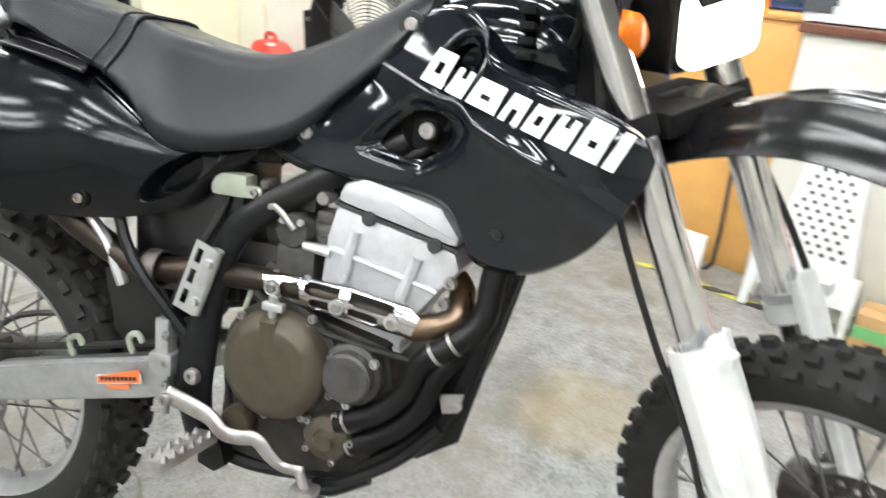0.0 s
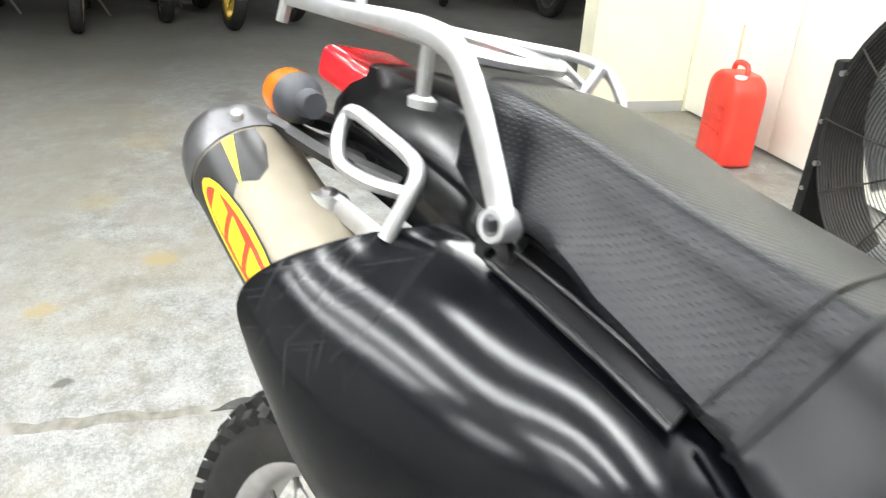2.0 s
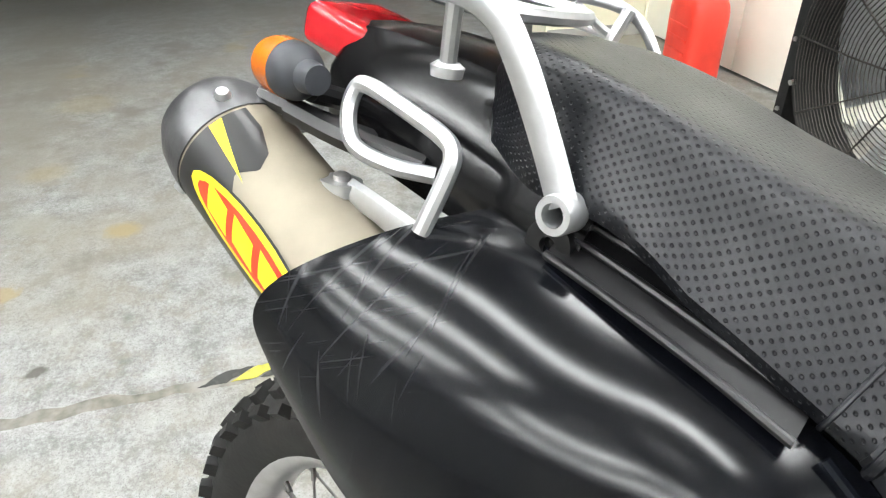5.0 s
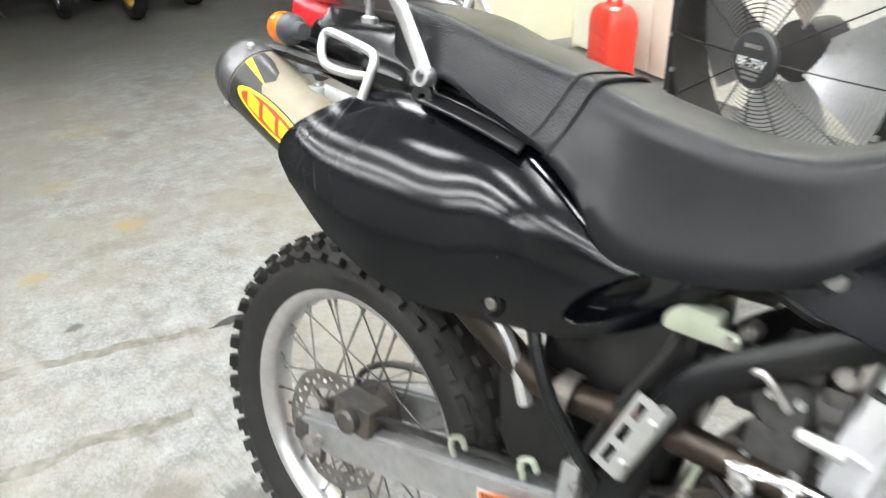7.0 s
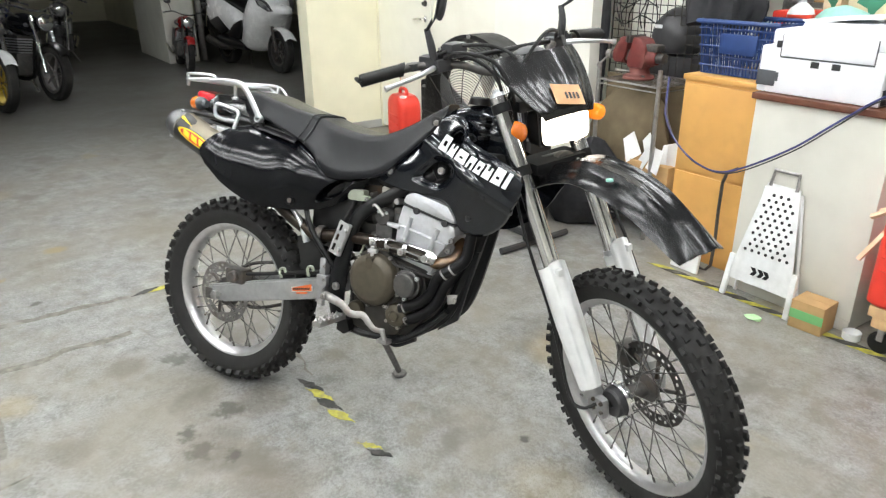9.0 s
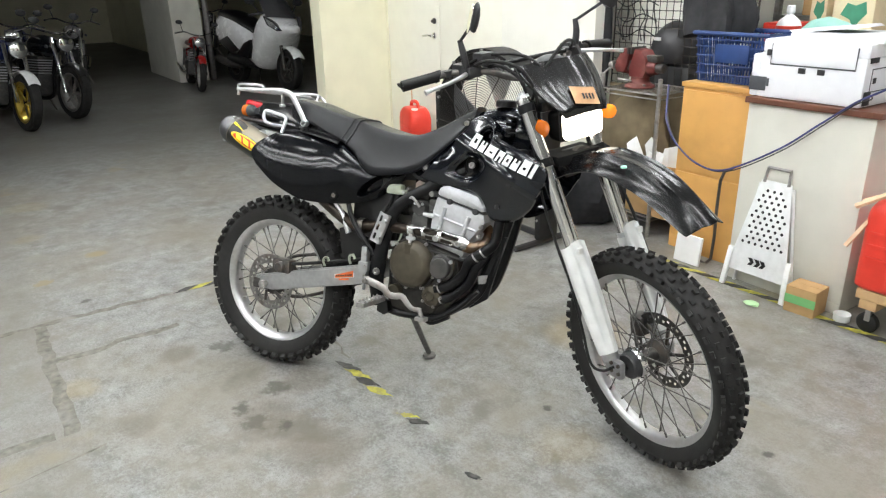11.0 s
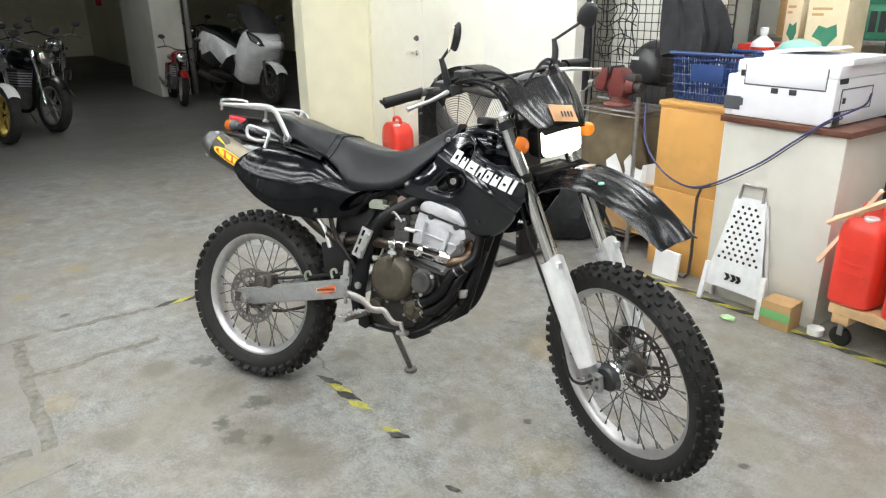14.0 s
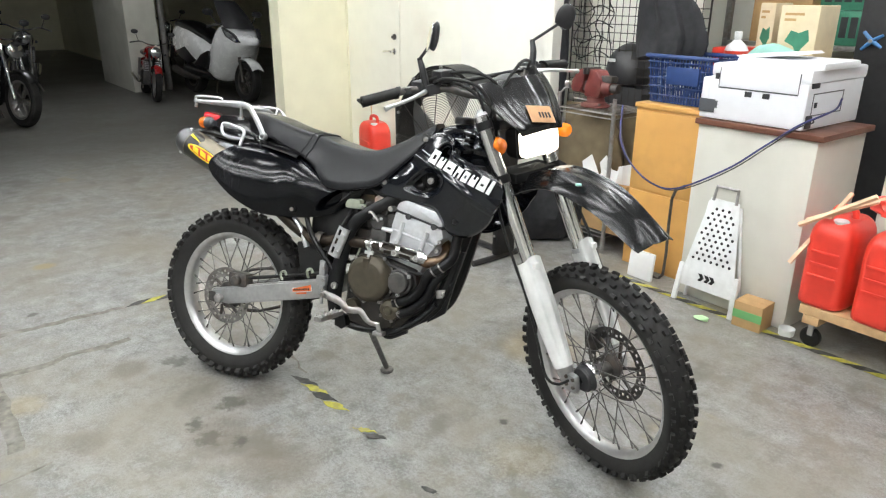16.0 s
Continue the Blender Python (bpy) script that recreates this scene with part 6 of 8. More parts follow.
def muffler():
    d = (AX1 - AX0).normalized()
    m = Matrix.Translation(AX0) @ d.to_track_quat("Z", "Y").to_matrix().to_4x4()
    L = (AX1 - AX0).length
    b = part("muffler", lathe([(0, 0), (0.03, 0), (0.050, 0.03), (0.053, 0.05), (0.053, L - 0.024), (0, L - 0.024)], 48, "Z"), "titanium", bike, "champagne coloured muffler can", m)
    part("end_cap", lathe([(0.0545, L - 0.032), (0.0545, L - 0.018), (0.0515, L + 0.002), (0.045, L + 0.018), (0.034, L + 0.028), (0.024, L + 0.030), (0.022, L + 0.016), (0, L + 0.010)], 48, "Z"), "dark_chrome", b, "scuffed dark steel end cap")
    part("outlet", lathe([(0.017, L + 0.01), (0.021, L + 0.01), (0.021, L + 0.034), (0.017, L + 0.034)], 24, "Z"), "dark_steel", b)

    def wrap(poly, r_, mat, name, parent, label=""):
        # a patch (angle, along) bent round the can
        bm = bmesh.new()
        pts = []
        for k in range(len(poly)):
            a, c = poly[k], poly[(k + 1) % len(poly)]
            for j in range(4):
                pts.append((a[0] + (c[0] - a[0]) * j / 4, a[1] + (c[1] - a[1]) * j / 4))
        f = bm.faces.new([bm.verts.new((r_ * math.cos(a), r_ * math.sin(a), h)) for a, h in pts])
        bmesh.ops.triangulate(bm, faces=[f])
        for _ in range(2):
            bmesh.ops.subdivide_edges(bm, edges=bm.edges[:], cuts=1, use_grid_fill=True)
        for v in bm.verts:
            q = math.hypot(v.co.x, v.co.y)
            v.co.x, v.co.y = v.co.x * r_ / q, v.co.y * r_ / q
        return part(name, bm, mat, parent, label)
    # the can's angle that faces outwards and down
    inv = m.to_3x3().inverted()
    o = inv @ Vector((0, -1, 0.45))
    a0 = math.atan2(o.y, o.x)
    sgn = 1 if (inv @ Vector((0, 0, 1))).cross(o).dot(Vector((0, 0, 1))) > 0 else -1

    def oval(ca, cl, ra, rl, n=22):
        return [(a0 + sgn * (ca + ra * math.cos(2 * math.pi * k / n)), cl + rl * math.sin(2 * math.pi * k / n)) for k in range(n)]
    EDGE = [(-0.98, 0.060), (-0.80, 0.088), (-0.55, 0.098), (-0.25, 0.086), (0.0, 0.100), (0.25, 0.140), (0.55, 0.198), (0.85, 0.212), (1.15, 0.214), (1.35, 0.210)]
    rows_ = []
    for k in range(41):
        q = -0.98 + 2.33 * k / 40
        low = float(np.interp(q, [e[0] for e in EDGE], [e[1] for e in EDGE]))
        a = a0 + sgn * q
        rows_.append([Vector((0.0536 * math.cos(a), 0.0536 * math.sin(a), L - 0.035 - (low - 0.035) * j / 6)) for j in range(7)])
    band = part("decal_band", loft(rows_, cap=False, close=False), "decal_black", b, "black and yellow decal")
    wrap([(a0 - sgn * 0.58, L - 0.036), (a0 - sgn * 0.36, L - 0.036), (a0 - sgn * 0.26, L - 0.098)], 0.0541, "decal_yellow", "decal_flash", band)
    wrap(oval(0.28, L - 0.136, 0.40, 0.088), 0.0541, "decal_black", "decal_ring", band)
    wrap(oval(0.28, L - 0.136, 0.36, 0.084), 0.0546, "decal_yellow", "decal_oval", band, "yellow oval badge")
    wrap(oval(0.28, L - 0.136, 0.27, 0.073), 0.0551, "decal_red", "badge_field", band)
    for k in range(3):
        h = L - 0.190 + k * 0.038
        wrap([(a0 + sgn * 0.48, h), (a0 + sgn * 0.43, h + 0.030), (a0 + sgn * 0.09, h + 0.040), (a0 + sgn * 0.14, h + 0.010)], 0.0556, "decal_yellow", "badge_mark", band)
    for k in range(3):
        a = a0 - sgn * 0.8 + k * 2.1
        part("rivet", lathe([(0, 0), (0.007, 0), (0.005, 0.005), (0, 0.006)], 12, "X", (0, 0, 0)), "alu", b, m=Matrix.Rotation(a, 4, "Z") @ Matrix.Translation((0.0545, 0, L - 0.016)))


muffler()
part("muffler_bracket", put(put(lathe([(0.006, -0.004), (0.017, -0.004), (0.017, 0.006), (0.006, 0.006)], 20, "Z"), bmesh.new(), Matrix.Translation((-0.024, -0.116, 0.927))), tube([(-0.014, -0.115, 0.927), (0.02, -0.112, 0.921), (0.075, -0.106, 0.906)], [0.011, 0.011, 0.014], 8, 3, flat=0.6)), "alu", bike, "cast aluminium muffler bracket")
part("bracket_bolt", lathe([(0, 0), (0.007, 0), (0.007, 0.004), (0.004, 0.006), (0, 0.006)], 12, "Z", (-0.024, -0.116, 0.933)), "steel", bike)


# side panels: sections from the rear mouth to the front tip, each from top edge to bottom edge
SIDE = [
    [(0.095, 0.092, 0.948), (0.064, 0.150, 0.930), (0.022, 0.196, 0.892), (0.002, 0.206, 0.854), (0.018, 0.199, 0.814)],
    [(0.150, 0.088, 0.948), (0.120, 0.144, 0.918), (0.085, 0.194, 0.856), (0.085, 0.199, 0.797), (0.100, 0.187, 0.748)],
    [(0.250, 0.090, 0.930), (0.236, 0.138, 0.896), (0.212, 0.174, 0.830), (0.198, 0.177, 0.754), (0.206, 0.163, 0.702)],
    [(0.350, 0.092, 0.902), (0.342, 0.130, 0.868), (0.330, 0.150, 0.808), (0.322, 0.142, 0.742), (0.325, 0.120, 0.698)],
    [(0.435, 0.092, 0.845), (0.434, 0.112, 0.822), (0.428, 0.116, 0.778), (0.420, 0.116, 0.744), (0.418, 0.107, 0.712)],
    [(0.500, 0.082, 0.828), (0.500, 0.096, 0.815), (0.500, 0.100, 0.790), (0.492, 0.094, 0.765), (0.488, 0.080, 0.740)],
    [(0.560, 0.060, 0.834), (0.560, 0.072, 0.828), (0.560, 0.074, 0.815), (0.558, 0.070, 0.802), (0.552, 0.062, 0.790)],
    [(0.610, 0.042, 0.848), (0.611, 0.048, 0.846), (0.612, 0.048, 0.842), (0.611, 0.046, 0.838), (0.608, 0.042, 0.834)],
]


def relax(rows, rounds):
    """Fairs a grid of points, its rim held."""
    g = np.array([[tuple(p) for p in r] for r in rows])
    for _ in range(rounds):
        g[1:-1, 1:-1] += 0.5 * ((g[2:, 1:-1] + g[:-2, 1:-1] + g[1:-1, 2:] + g[1:-1, :-2]) / 4 - g[1:-1, 1:-1])
    return [[Vector(p) for p in r] for r in g]


def panel_rows(sections, n_along=26, n_across=15):
    across = [spline(s, n_across) for s in sections]
    cols = [spline([a[k] for a in across], n_along) for k in range(len(across[0]))]
    return [[c[i] for c in cols] for i in range(len(cols[0]))]


def dish(p, s, c, a, b, w, depth, soft=0.36):
    """Presses a steep-walled oval pocket into a skin point."""
    dx, dz = p.x - c[0], p.z - c[1]
    q = math.hypot((dx * math.cos(w) + dz * math.sin(w)) / a, (dz * math.cos(w) - dx * math.sin(w)) / b)
    t = min(1.0, max(0.0, (1.18 - q) / soft))
    p.y += s * depth * t * t * (3 - 2 * t)


def side_panel(s):
    sec = [[(x_, -s * y_, z_) for x_, y_, z_ in r] for r in SIDE]
    rows = panel_rows(sec)
    rows = relax(rows, 90)
    for r in rows:
        for p in r:
            # a soft valley between the long rear bulge and the domed front one
            lie = 1 / (1 + math.exp(-(p.z - 0.775) / 0.018))
            p.y += s * 0.0075 * math.exp(-((p.x - 0.262 - 0.5 * (0.86 - p.z)) / 0.055) ** 2) * lie
            p.y -= s * 0.0065 * math.exp(-((p.x - 0.335) / 0.075) ** 2 - ((p.z - 0.815) / 0.060) ** 2)
    rows = relax(rows, 60)
    for r in rows:
        for p in r:
            dish(p, s, (0.472, 0.779), 0.062, 0.0175, 0.62, 0.040, 0.28)
    bm = loft(rows, cap=False, close=False)
    bmesh.ops.recalc_face_normals(bm, faces=bm.faces)
    bmesh.ops.solidify(bm, geom=bm.faces[:], thickness=0.004)
    p = part("side_panel", bm, "scuffed_black", bike, "glossy black bulging side panel, scuffed at the rear", angle=50)
    if s == 1:
        near = min((q for r in rows for q in r), key=lambda q: (q.x - 0.328) ** 2 + (q.z - 0.729) ** 2)
        part("panel_screw_seat", lathe([(0.009, 0.003), (0.016, 0.003), (0.016, -0.003), (0.0135, -0.0045), (0.009, -0.002)], 20, "Y", (0.328, near.y, 0.729)), "inner_black", p)
        bolt((0.328, near.y - 0.001, 0.729), 0.0075, 0.005, "steel", p)
        # trim band between panel and seat, with three raised edges
        band = [(0.158, -0.094, 0.952), (0.21, -0.098, 0.9445), (0.27, -0.103, 0.934), (0.322, -0.107, 0.922)]
        part("trim_band", sheet([[Vector((x_, y_ + 0.016, z_ + 0.010)) for x_, y_, z_ in band], [Vector(q) for q in band], [Vector((x_, y_ - 0.012, z_ - 0.011)) for x_, y_, z_ in band]], 0.003), "hose_rubber", p, "black ribbed trim band along the seat")
        for dy, dz in ((0.016, 0.012), (0.003, 0.004), (-0.011, -0.009)):
            part("upper_rail", tube([(x_, y_ + dy, z_ + dz) for x_, y_, z_ in band], 0.0028, 8, 4), "satin_black", p)
        part("upper_rail", tube([(0.335, -0.104, 0.905), (0.375, -0.106, 0.880), (0.415, -0.104, 0.850)], 0.0035, 8, 4), "gloss_black", p)
        part("rail_bracket", put(lathe([(0.006, 0.0), (0.017, 0.0), (0.017, -0.010), (0.006, -0.010)], 18, "Y", (0.155, -0.090, 0.946)), bmesh.new()), "satin_black", p)
    return p


side_panel(1)
side_panel(-1)
part("seat_base", prism([(0.13, 0.985), (0.30, 0.945), (0.42, 0.885), (0.50, 0.845), (0.62, 0.865), (0.62, 0.81), (0.40, 0.80), (0.14, 0.92)], -0.064, 0.064, 0.006), "inner_black", bike)
part("panel_inner", prism([(0.10, 0.90), (0.42, 0.86), (0.44, 0.74), (0.30, 0.72), (0.14, 0.80)], -0.06, 0.06, 0.02), "inner_black", bike)


# seat: rings across x from (x, half-width at base, half-width at top, base z, top z)
def seat_ring(x_, wb, wt, zb, zt, dx=0.0):
    r = min(0.027, (zt - zb) * 0.42)
    pts = [(wb * 0.97, zb), (wb, zb + 0.008)] + [(wb + (wt - wb) * (f + 0.10 * math.sin(math.pi * f)), zb + 0.008 + (zt - r - zb - 0.008) * f) for f in (0.2, 0.4, 0.6, 0.8, 1.0)]
    for k in range(1, 7):
        a = math.pi / 2 * k / 6
        pts.append((wt - r * 0.9 * (1 - math.cos(a)), zt - r + r * 0.93 * math.sin(a)))
    pts.append((wt * 0.42, zt))
    pts.append((0.0, zt))
    ring = [(x_ + dx * (1 - (z_ - zb) / max(zt - zb, 0.01)), y_, z_) for y_, z_ in pts]
    return [Vector((a, -b, c)) for a, b, c in ring] + [Vector((a, b, c)) for a, b, c in reversed(ring[:-1])]


def seat_part(name, table, label):
    cols = [seat_ring(*q) for q in table]
    k = len(cols[0])
    lines = [spline([c[i] for c in cols], 7) for i in range(k)]
    rings = [[ln[j] for ln in lines] for j in range(len(lines[0]))]
    if name == "pillion_seat":
        for r in rings:
            for p in r:
                if p.x < 0.25:
                    p.x += 0.085 * min(1.2, abs(p.y) / 0.105) ** 2 * (1 - (p.x - 0.03) / 0.22)
    # the map: metres along the seat and metres round each ring
    where = {}
    for r in rings:
        run_ = 0.0
        for i, p in enumerate(r):
            run_ += (p - r[i - 1]).length if i else 0.0
            where[tuple(round(c, 5) for c in p)] = (p.x, run_)
    bm = loft(rings)
    uv = bm.loops.layers.uv.new("metres")
    for f in bm.faces:
        for lp in f.loops:
            lp[uv].uv = where.get(tuple(round(c, 5) for c in lp.vert.co), (0, 0))
    return part(name, bm, "vinyl" if name == "pillion_seat" else "vinyl_fine", bike, label, angle=60)


seat_part("pillion_seat", [(0.035, 0.080, 0.062, 0.990, 1.035, 0.0), (0.055, 0.100, 0.082, 0.975, 1.060, 0.02), (0.14, 0.106, 0.088, 0.972, 1.052, 0.02), (0.25, 0.110, 0.082, 0.950, 1.027, 0.0), (0.384, 0.111, 0.078, 0.913, 1.000, -0.030)], "grained black vinyl pillion seat")
seat_part("rider_seat", [(0.378, 0.1115, 0.0785, 0.915, 1.0015, -0.030), (0.415, 0.114, 0.082, 0.880, 0.990, -0.020), (0.462, 0.114, 0.086, 0.822, 0.979, -0.012), (0.54, 0.108, 0.085, 0.822, 0.966, 0.0), (0.62, 0.096, 0.080, 0.850, 0.970, 0.02), (0.70, 0.086, 0.069, 0.922, 1.004, 0.02), (0.765, 0.075, 0.056, 0.985, 1.044, 0.02), (0.82, 0.060, 0.042, 1.030, 1.076, 0.0)], "grained black vinyl rider seat")
for ring_, r_ in (((0.383, 0.1125, 0.0795, 0.912, 1.0022, -0.030), 0.0032), ((0.358, 0.112, 0.0800, 0.922, 1.0062, -0.030), 0.0016)):
    part("seat_welt", tube(seat_ring(*ring_), r_, 8, 3), "vinyl_fine", bike, "raised seam across the seat")

# tank and shrouds
tank_rows = [(0.80, 0.035, 0.94, 1.045), (0.84, 0.048, 0.92, 1.068), (0.90, 0.054, 0.92, 1.080), (0.97, 0.060, 0.92, 1.075), (1.02, 0.045, 0.93, 1.050)]
rings = []
for x_, w_, z0, z1 in tank_rows:
    rings.append([Vector((x_, w_ * math.cos(a), (z0 + z1) / 2 + (z1 - z0) / 2 * math.sin(a) * (0.85 + 0.15 * abs(math.sin(a))))) for a in [2 * math.pi * k / 28 for k in range(28)]])
lines = [spline([r[i] for r in rings], 5) for i in range(28)]
part("fuel_tank", loft([[ln[j] for ln in lines] for j in range(len(lines[0]))]), "gloss_black", bike, "black fuel tank", angle=60)
part("fuel_cap", lathe([(0, 1.103), (0.03, 1.103), (0.034, 1.098), (0.034, 1.080), (0, 1.080)], 28, "Z", (0.905, 0, 0)), "satin_black", bike)

TOPS = [(0.592, 0.842), (0.650, 0.885), (0.720, 0.945), (0.780, 1.000), (0.805, 1.038), (0.860, 1.048), (0.900, 1.028), (0.925, 0.985), (0.985, 0.962), (1.060, 0.936), (1.112, 0.912), (1.130, 0.885)]
BOTS = [(0.600, 0.834), (0.665, 0.818), (0.725, 0.806), (0.790, 0.800), (0.840, 0.797), (0.880, 0.785), (0.905, 0.752), (0.918, 0.722), (0.955, 0.712), (1.010, 0.722), (1.075, 0.772), (1.126, 0.860)]
shroud_y = soft_field([(0.592, 0.84, 0.050), (0.663, 0.861, 0.080), (0.74, 0.81, 0.090), (0.798, 1.018, 0.062), (0.821, 0.982, 0.082), (0.836, 0.886, 0.104), (0.86, 1.045, 0.066), (0.90, 0.80, 0.118), (0.95, 0.95, 0.138),
                       (0.97, 0.83, 0.154), (0.95, 0.73, 0.108), (1.02, 0.73, 0.124), (1.05, 0.93, 0.174), (1.071, 0.871, 0.188), (1.12, 0.90, 0.186), (1.09, 0.80, 0.164), (0.72, 0.93, 0.066)], 0.16)


def shroud_point(x_, z_, s, lift=0.0):
    return Vector((x_, -s * (shroud_y(x_, z_) + lift), z_))


OPENINGS = [(0.826, 0.876, 0.062, 0.036, 0.30, 0.40), (0.878, 0.972, 0.022, 0.034, -0.5, 0.0)]


def opening_at(x_, z_, hole):
    """Relative distance from a hole's middle (1 on its rim) and the way outwards; taper narrows its rear end."""
    cx, cz, a, b, w, taper = hole
    dx, dz = x_ - cx, z_ - cz
    lx, lz = dx * math.cos(w) + dz * math.sin(w), dz * math.cos(w) - dx * math.sin(w)
    bb = b * (1 + taper * min(0.0, max(lx, -a * 1.2)) / a)
    return math.hypot(lx / a, lz / bb), dx, dz


def shroud(s):
    top = spline([(x_, 0, z_) for x_, z_ in TOPS], 20)
    bot = spline([(x_, 0, z_) for x_, z_ in BOTS], 20)
    n = 84
    rows = []
    for a, b in zip(top, bot):
        r = []
        for k in range(n + 1):
            t = k / n
            x_, z_ = a.x + (b.x - a.x) * t, a.z + (b.z - a.z) * t
            sink = 0.0
            for hole in OPENINGS:
                q, dx, dz = opening_at(x_, z_, hole)
                if 0.80 < q < 1.0:
                    x_, z_ = hole[0] + dx * (0.9 / q), hole[1] + dz * (0.9 / q)
                    q = 0.9
                g = min(1.0, max(0.0, (1.45 - q) / 0.6))
                sink = max(sink, 0.016 * g * g * (3 - 2 * g))
            p = shroud_point(x_, z_, s, -sink)
            # rolled rim and a crease below the lettering
            p.y += s * 0.012 * (max(0, 1 - t / 0.06) ** 2 + max(0, 1 - (1 - t) / 0.06) ** 2)
            crease = z_ - (0.905 - 0.46 * (x_ - 0.9))
            p.y -= s * 0.007 * math.exp(-(crease / 0.018) ** 2) * (x_ > 0.66) * min(1, (x_ - 0.66) / 0.1)
            r.append(p)
        rows.append(r)
    bm = put(loft(rows, cap=False, close=False), loft([[p + Vector((0, s * 0.004, 0)) for p in r] for r in rows], cap=False, close=False))
    gone = [f for f in bm.faces if any(opening_at(f.calc_center_median().x, f.calc_center_median().z, h)[0] < 0.895 for h in OPENINGS)]
    bmesh.ops.delete(bm, geom=gone, context="FACES")
    sh = part("tank_shroud", bm, "gloss_black", bike, "glossy black tank shroud with white lettering blocks", angle=50)
    return sh


shr = shroud(1)
shroud(-1)
# screws of the shroud
for x_, z_, r_ in ((0.663, 0.861, 0.010), (0.798, 1.018, 0.010)):
    bolt((x_, -shroud_y(x_, z_) - 0.001, z_), r_ * 0.9, 0.006, "steel", shr)
    part("washer", lathe([(0.010, 0), (0.018, 0), (0.0175, -0.003), (0.010, -0.003)], 22, "Y", (x_, -shroud_y(x_, z_) + 0.001, z_)), "satin_black", shr)
# dark plate added behind the openings to give them their shade
part("recess_shade", prism([(0.70, 0.84), (0.90, 0.82), (0.94, 0.90), (0.93, 1.0), (0.86, 1.02), (0.78, 0.95)], -0.046, -0.040, 0.004), "black_rubber", shr)
part("recess_cable", tube([(0.80, -0.056, 0.835), (0.845, -0.058, 0.87), (0.88, -0.058, 0.925), (0.89, -0.055, 0.97)], 0.007, 8, 4), "black_rubber", shr)
part("recess_boss", put(lathe([(0, 0.0), (0.016, 0.0), (0.0145, -0.012), (0, -0.012)], 20, "Y", (0.842, -0.078, 0.884)), box(0.81, 0.865, -0.066, -0.050, 0.856, 0.912, 0.012)), "inner_black", shr)
bolt((0.842, -0.090, 0.884), 0.011, 0.007, "steel", shr)
bolt((0.955, -shroud_y(0.955, 0.765), 0.765), 0.009, 0.005, "satin_black", shr)
# white blocks where the maker's lettering stands, laid onto the shroud
K0, K1 = Vector((0.830, 0.955)), Vector((1.092, 0.873))
run = (K1 - K0).normalized()
upv = Vector((-run.y, run.x))
pos = 0.0
for k, (wid, hgt) in enumerate(((0.035, 0.046), (0.027, 0.035), (0.044, 0.035), (0.027, 0.035), (0.026, 0.035), (0.027, 0.035), (0.032, 0.046), (0.014, 0.046))):
    bm = bmesh.new()
    vs = {}
    for i in range(7):
        for j in range(7):
            a, b = i / 6, j / 6
            q = K0 + run * (pos + wid * a * (1 - 0.12 * b) + 0.008 * b) + upv * (hgt * b - 0.006)
            vs[i, j] = bm.verts.new(shroud_point(q.x, q.y, 1, 0.009))
    for i in range(6):
        for j in range(6):
            # a notch or a hole in every wide block
            if wid > 0.02 and i in (2, 3) and j in ((2, 3), (4, 5), (2,), (0, 1, 2))[k % 4]:
                continue
            bm.faces.new((vs[i, j], vs[i + 1, j], vs[i + 1, j + 1], vs[i, j + 1]))
    bmesh.ops.delete(bm, geom=[v for v in bm.verts if not v.link_faces], context="VERTS")
    bmesh.ops.recalc_face_normals(bm, faces=bm.faces)
    part("white_block", bm, "decal_white", shr, "white block in place of a letter")
    pos += wid + 0.0056
# dark inner parts behind the shroud openings
part("radiator", box(0.955, 1.01, -0.085, 0.085, 0.76, 0.95, 0.008), "engine_grey", bike, "dark radiator behind the shroud")
for k in range(4):
    part("radiator_louvre", box(0.945, 0.965, -0.088, -0.02, 0.985 + k * 0.018, 0.995 + k * 0.018, 0.002), "inner_black", bike)
part("radiator_hose", tube([(0.752, -0.106, 0.452), (0.812, -0.106, 0.480), (0.852, -0.105, 0.524), (0.869, -0.104, 0.570), (0.910, -0.098, 0.602), (0.944, -0.088, 0.638), (0.950, -0.078, 0.694), (0.955, -0.07, 0.76)], 0.0175, 12, 5), "hose_rubber", bike, "black coolant hose")
part("radiator_hose", tube([(0.757, -0.100, 0.415), (0.815, -0.102, 0.440), (0.868, -0.100, 0.490), (0.888, -0.096, 0.545), (0.915, -0.08, 0.59), (0.945, -0.05, 0.66), (0.96, -0.04, 0.74)], 0.0165, 12, 5), "hose_rubber", bike, "black coolant hose")
for p, q in (((0.885, -0.102, 0.583), (0.889, -0.1015, 0.5865)), ((0.909, -0.098, 0.601), (0.913, -0.0975, 0.6045)), ((0.766, -0.106, 0.4575), (0.770, -0.106, 0.460)), ((0.772, -0.100, 0.421), (0.776, -0.1005, 0.423))):
    part("hose_clamp", between(p, q, 0.0188, None, 18), "steel", bike)
part("reserve_tab", prism([(0.895, 0.522), (0.932, 0.530), (0.926, 0.500), (0.902, 0.494)], -0.092, -0.088, 0.002), "steel", bike, "silver bracket tab")
bolt((0.925, -0.093, 0.512), 0.007)
part("wiring_loom", tube([(0.60, -0.055, 0.835), (0.66, -0.06, 0.815), (0.72, -0.055, 0.822), (0.80, -0.05, 0.83)], 0.010, 8, 4), "black_rubber", bike)
part("engine_hose", tube([(0.61, -0.105, 0.625), (0.66, -0.11, 0.60), (0.72, -0.105, 0.585), (0.80, -0.10, 0.572), (0.86, -0.095, 0.565)], 0.006, 8, 5), "black_rubber", bike)

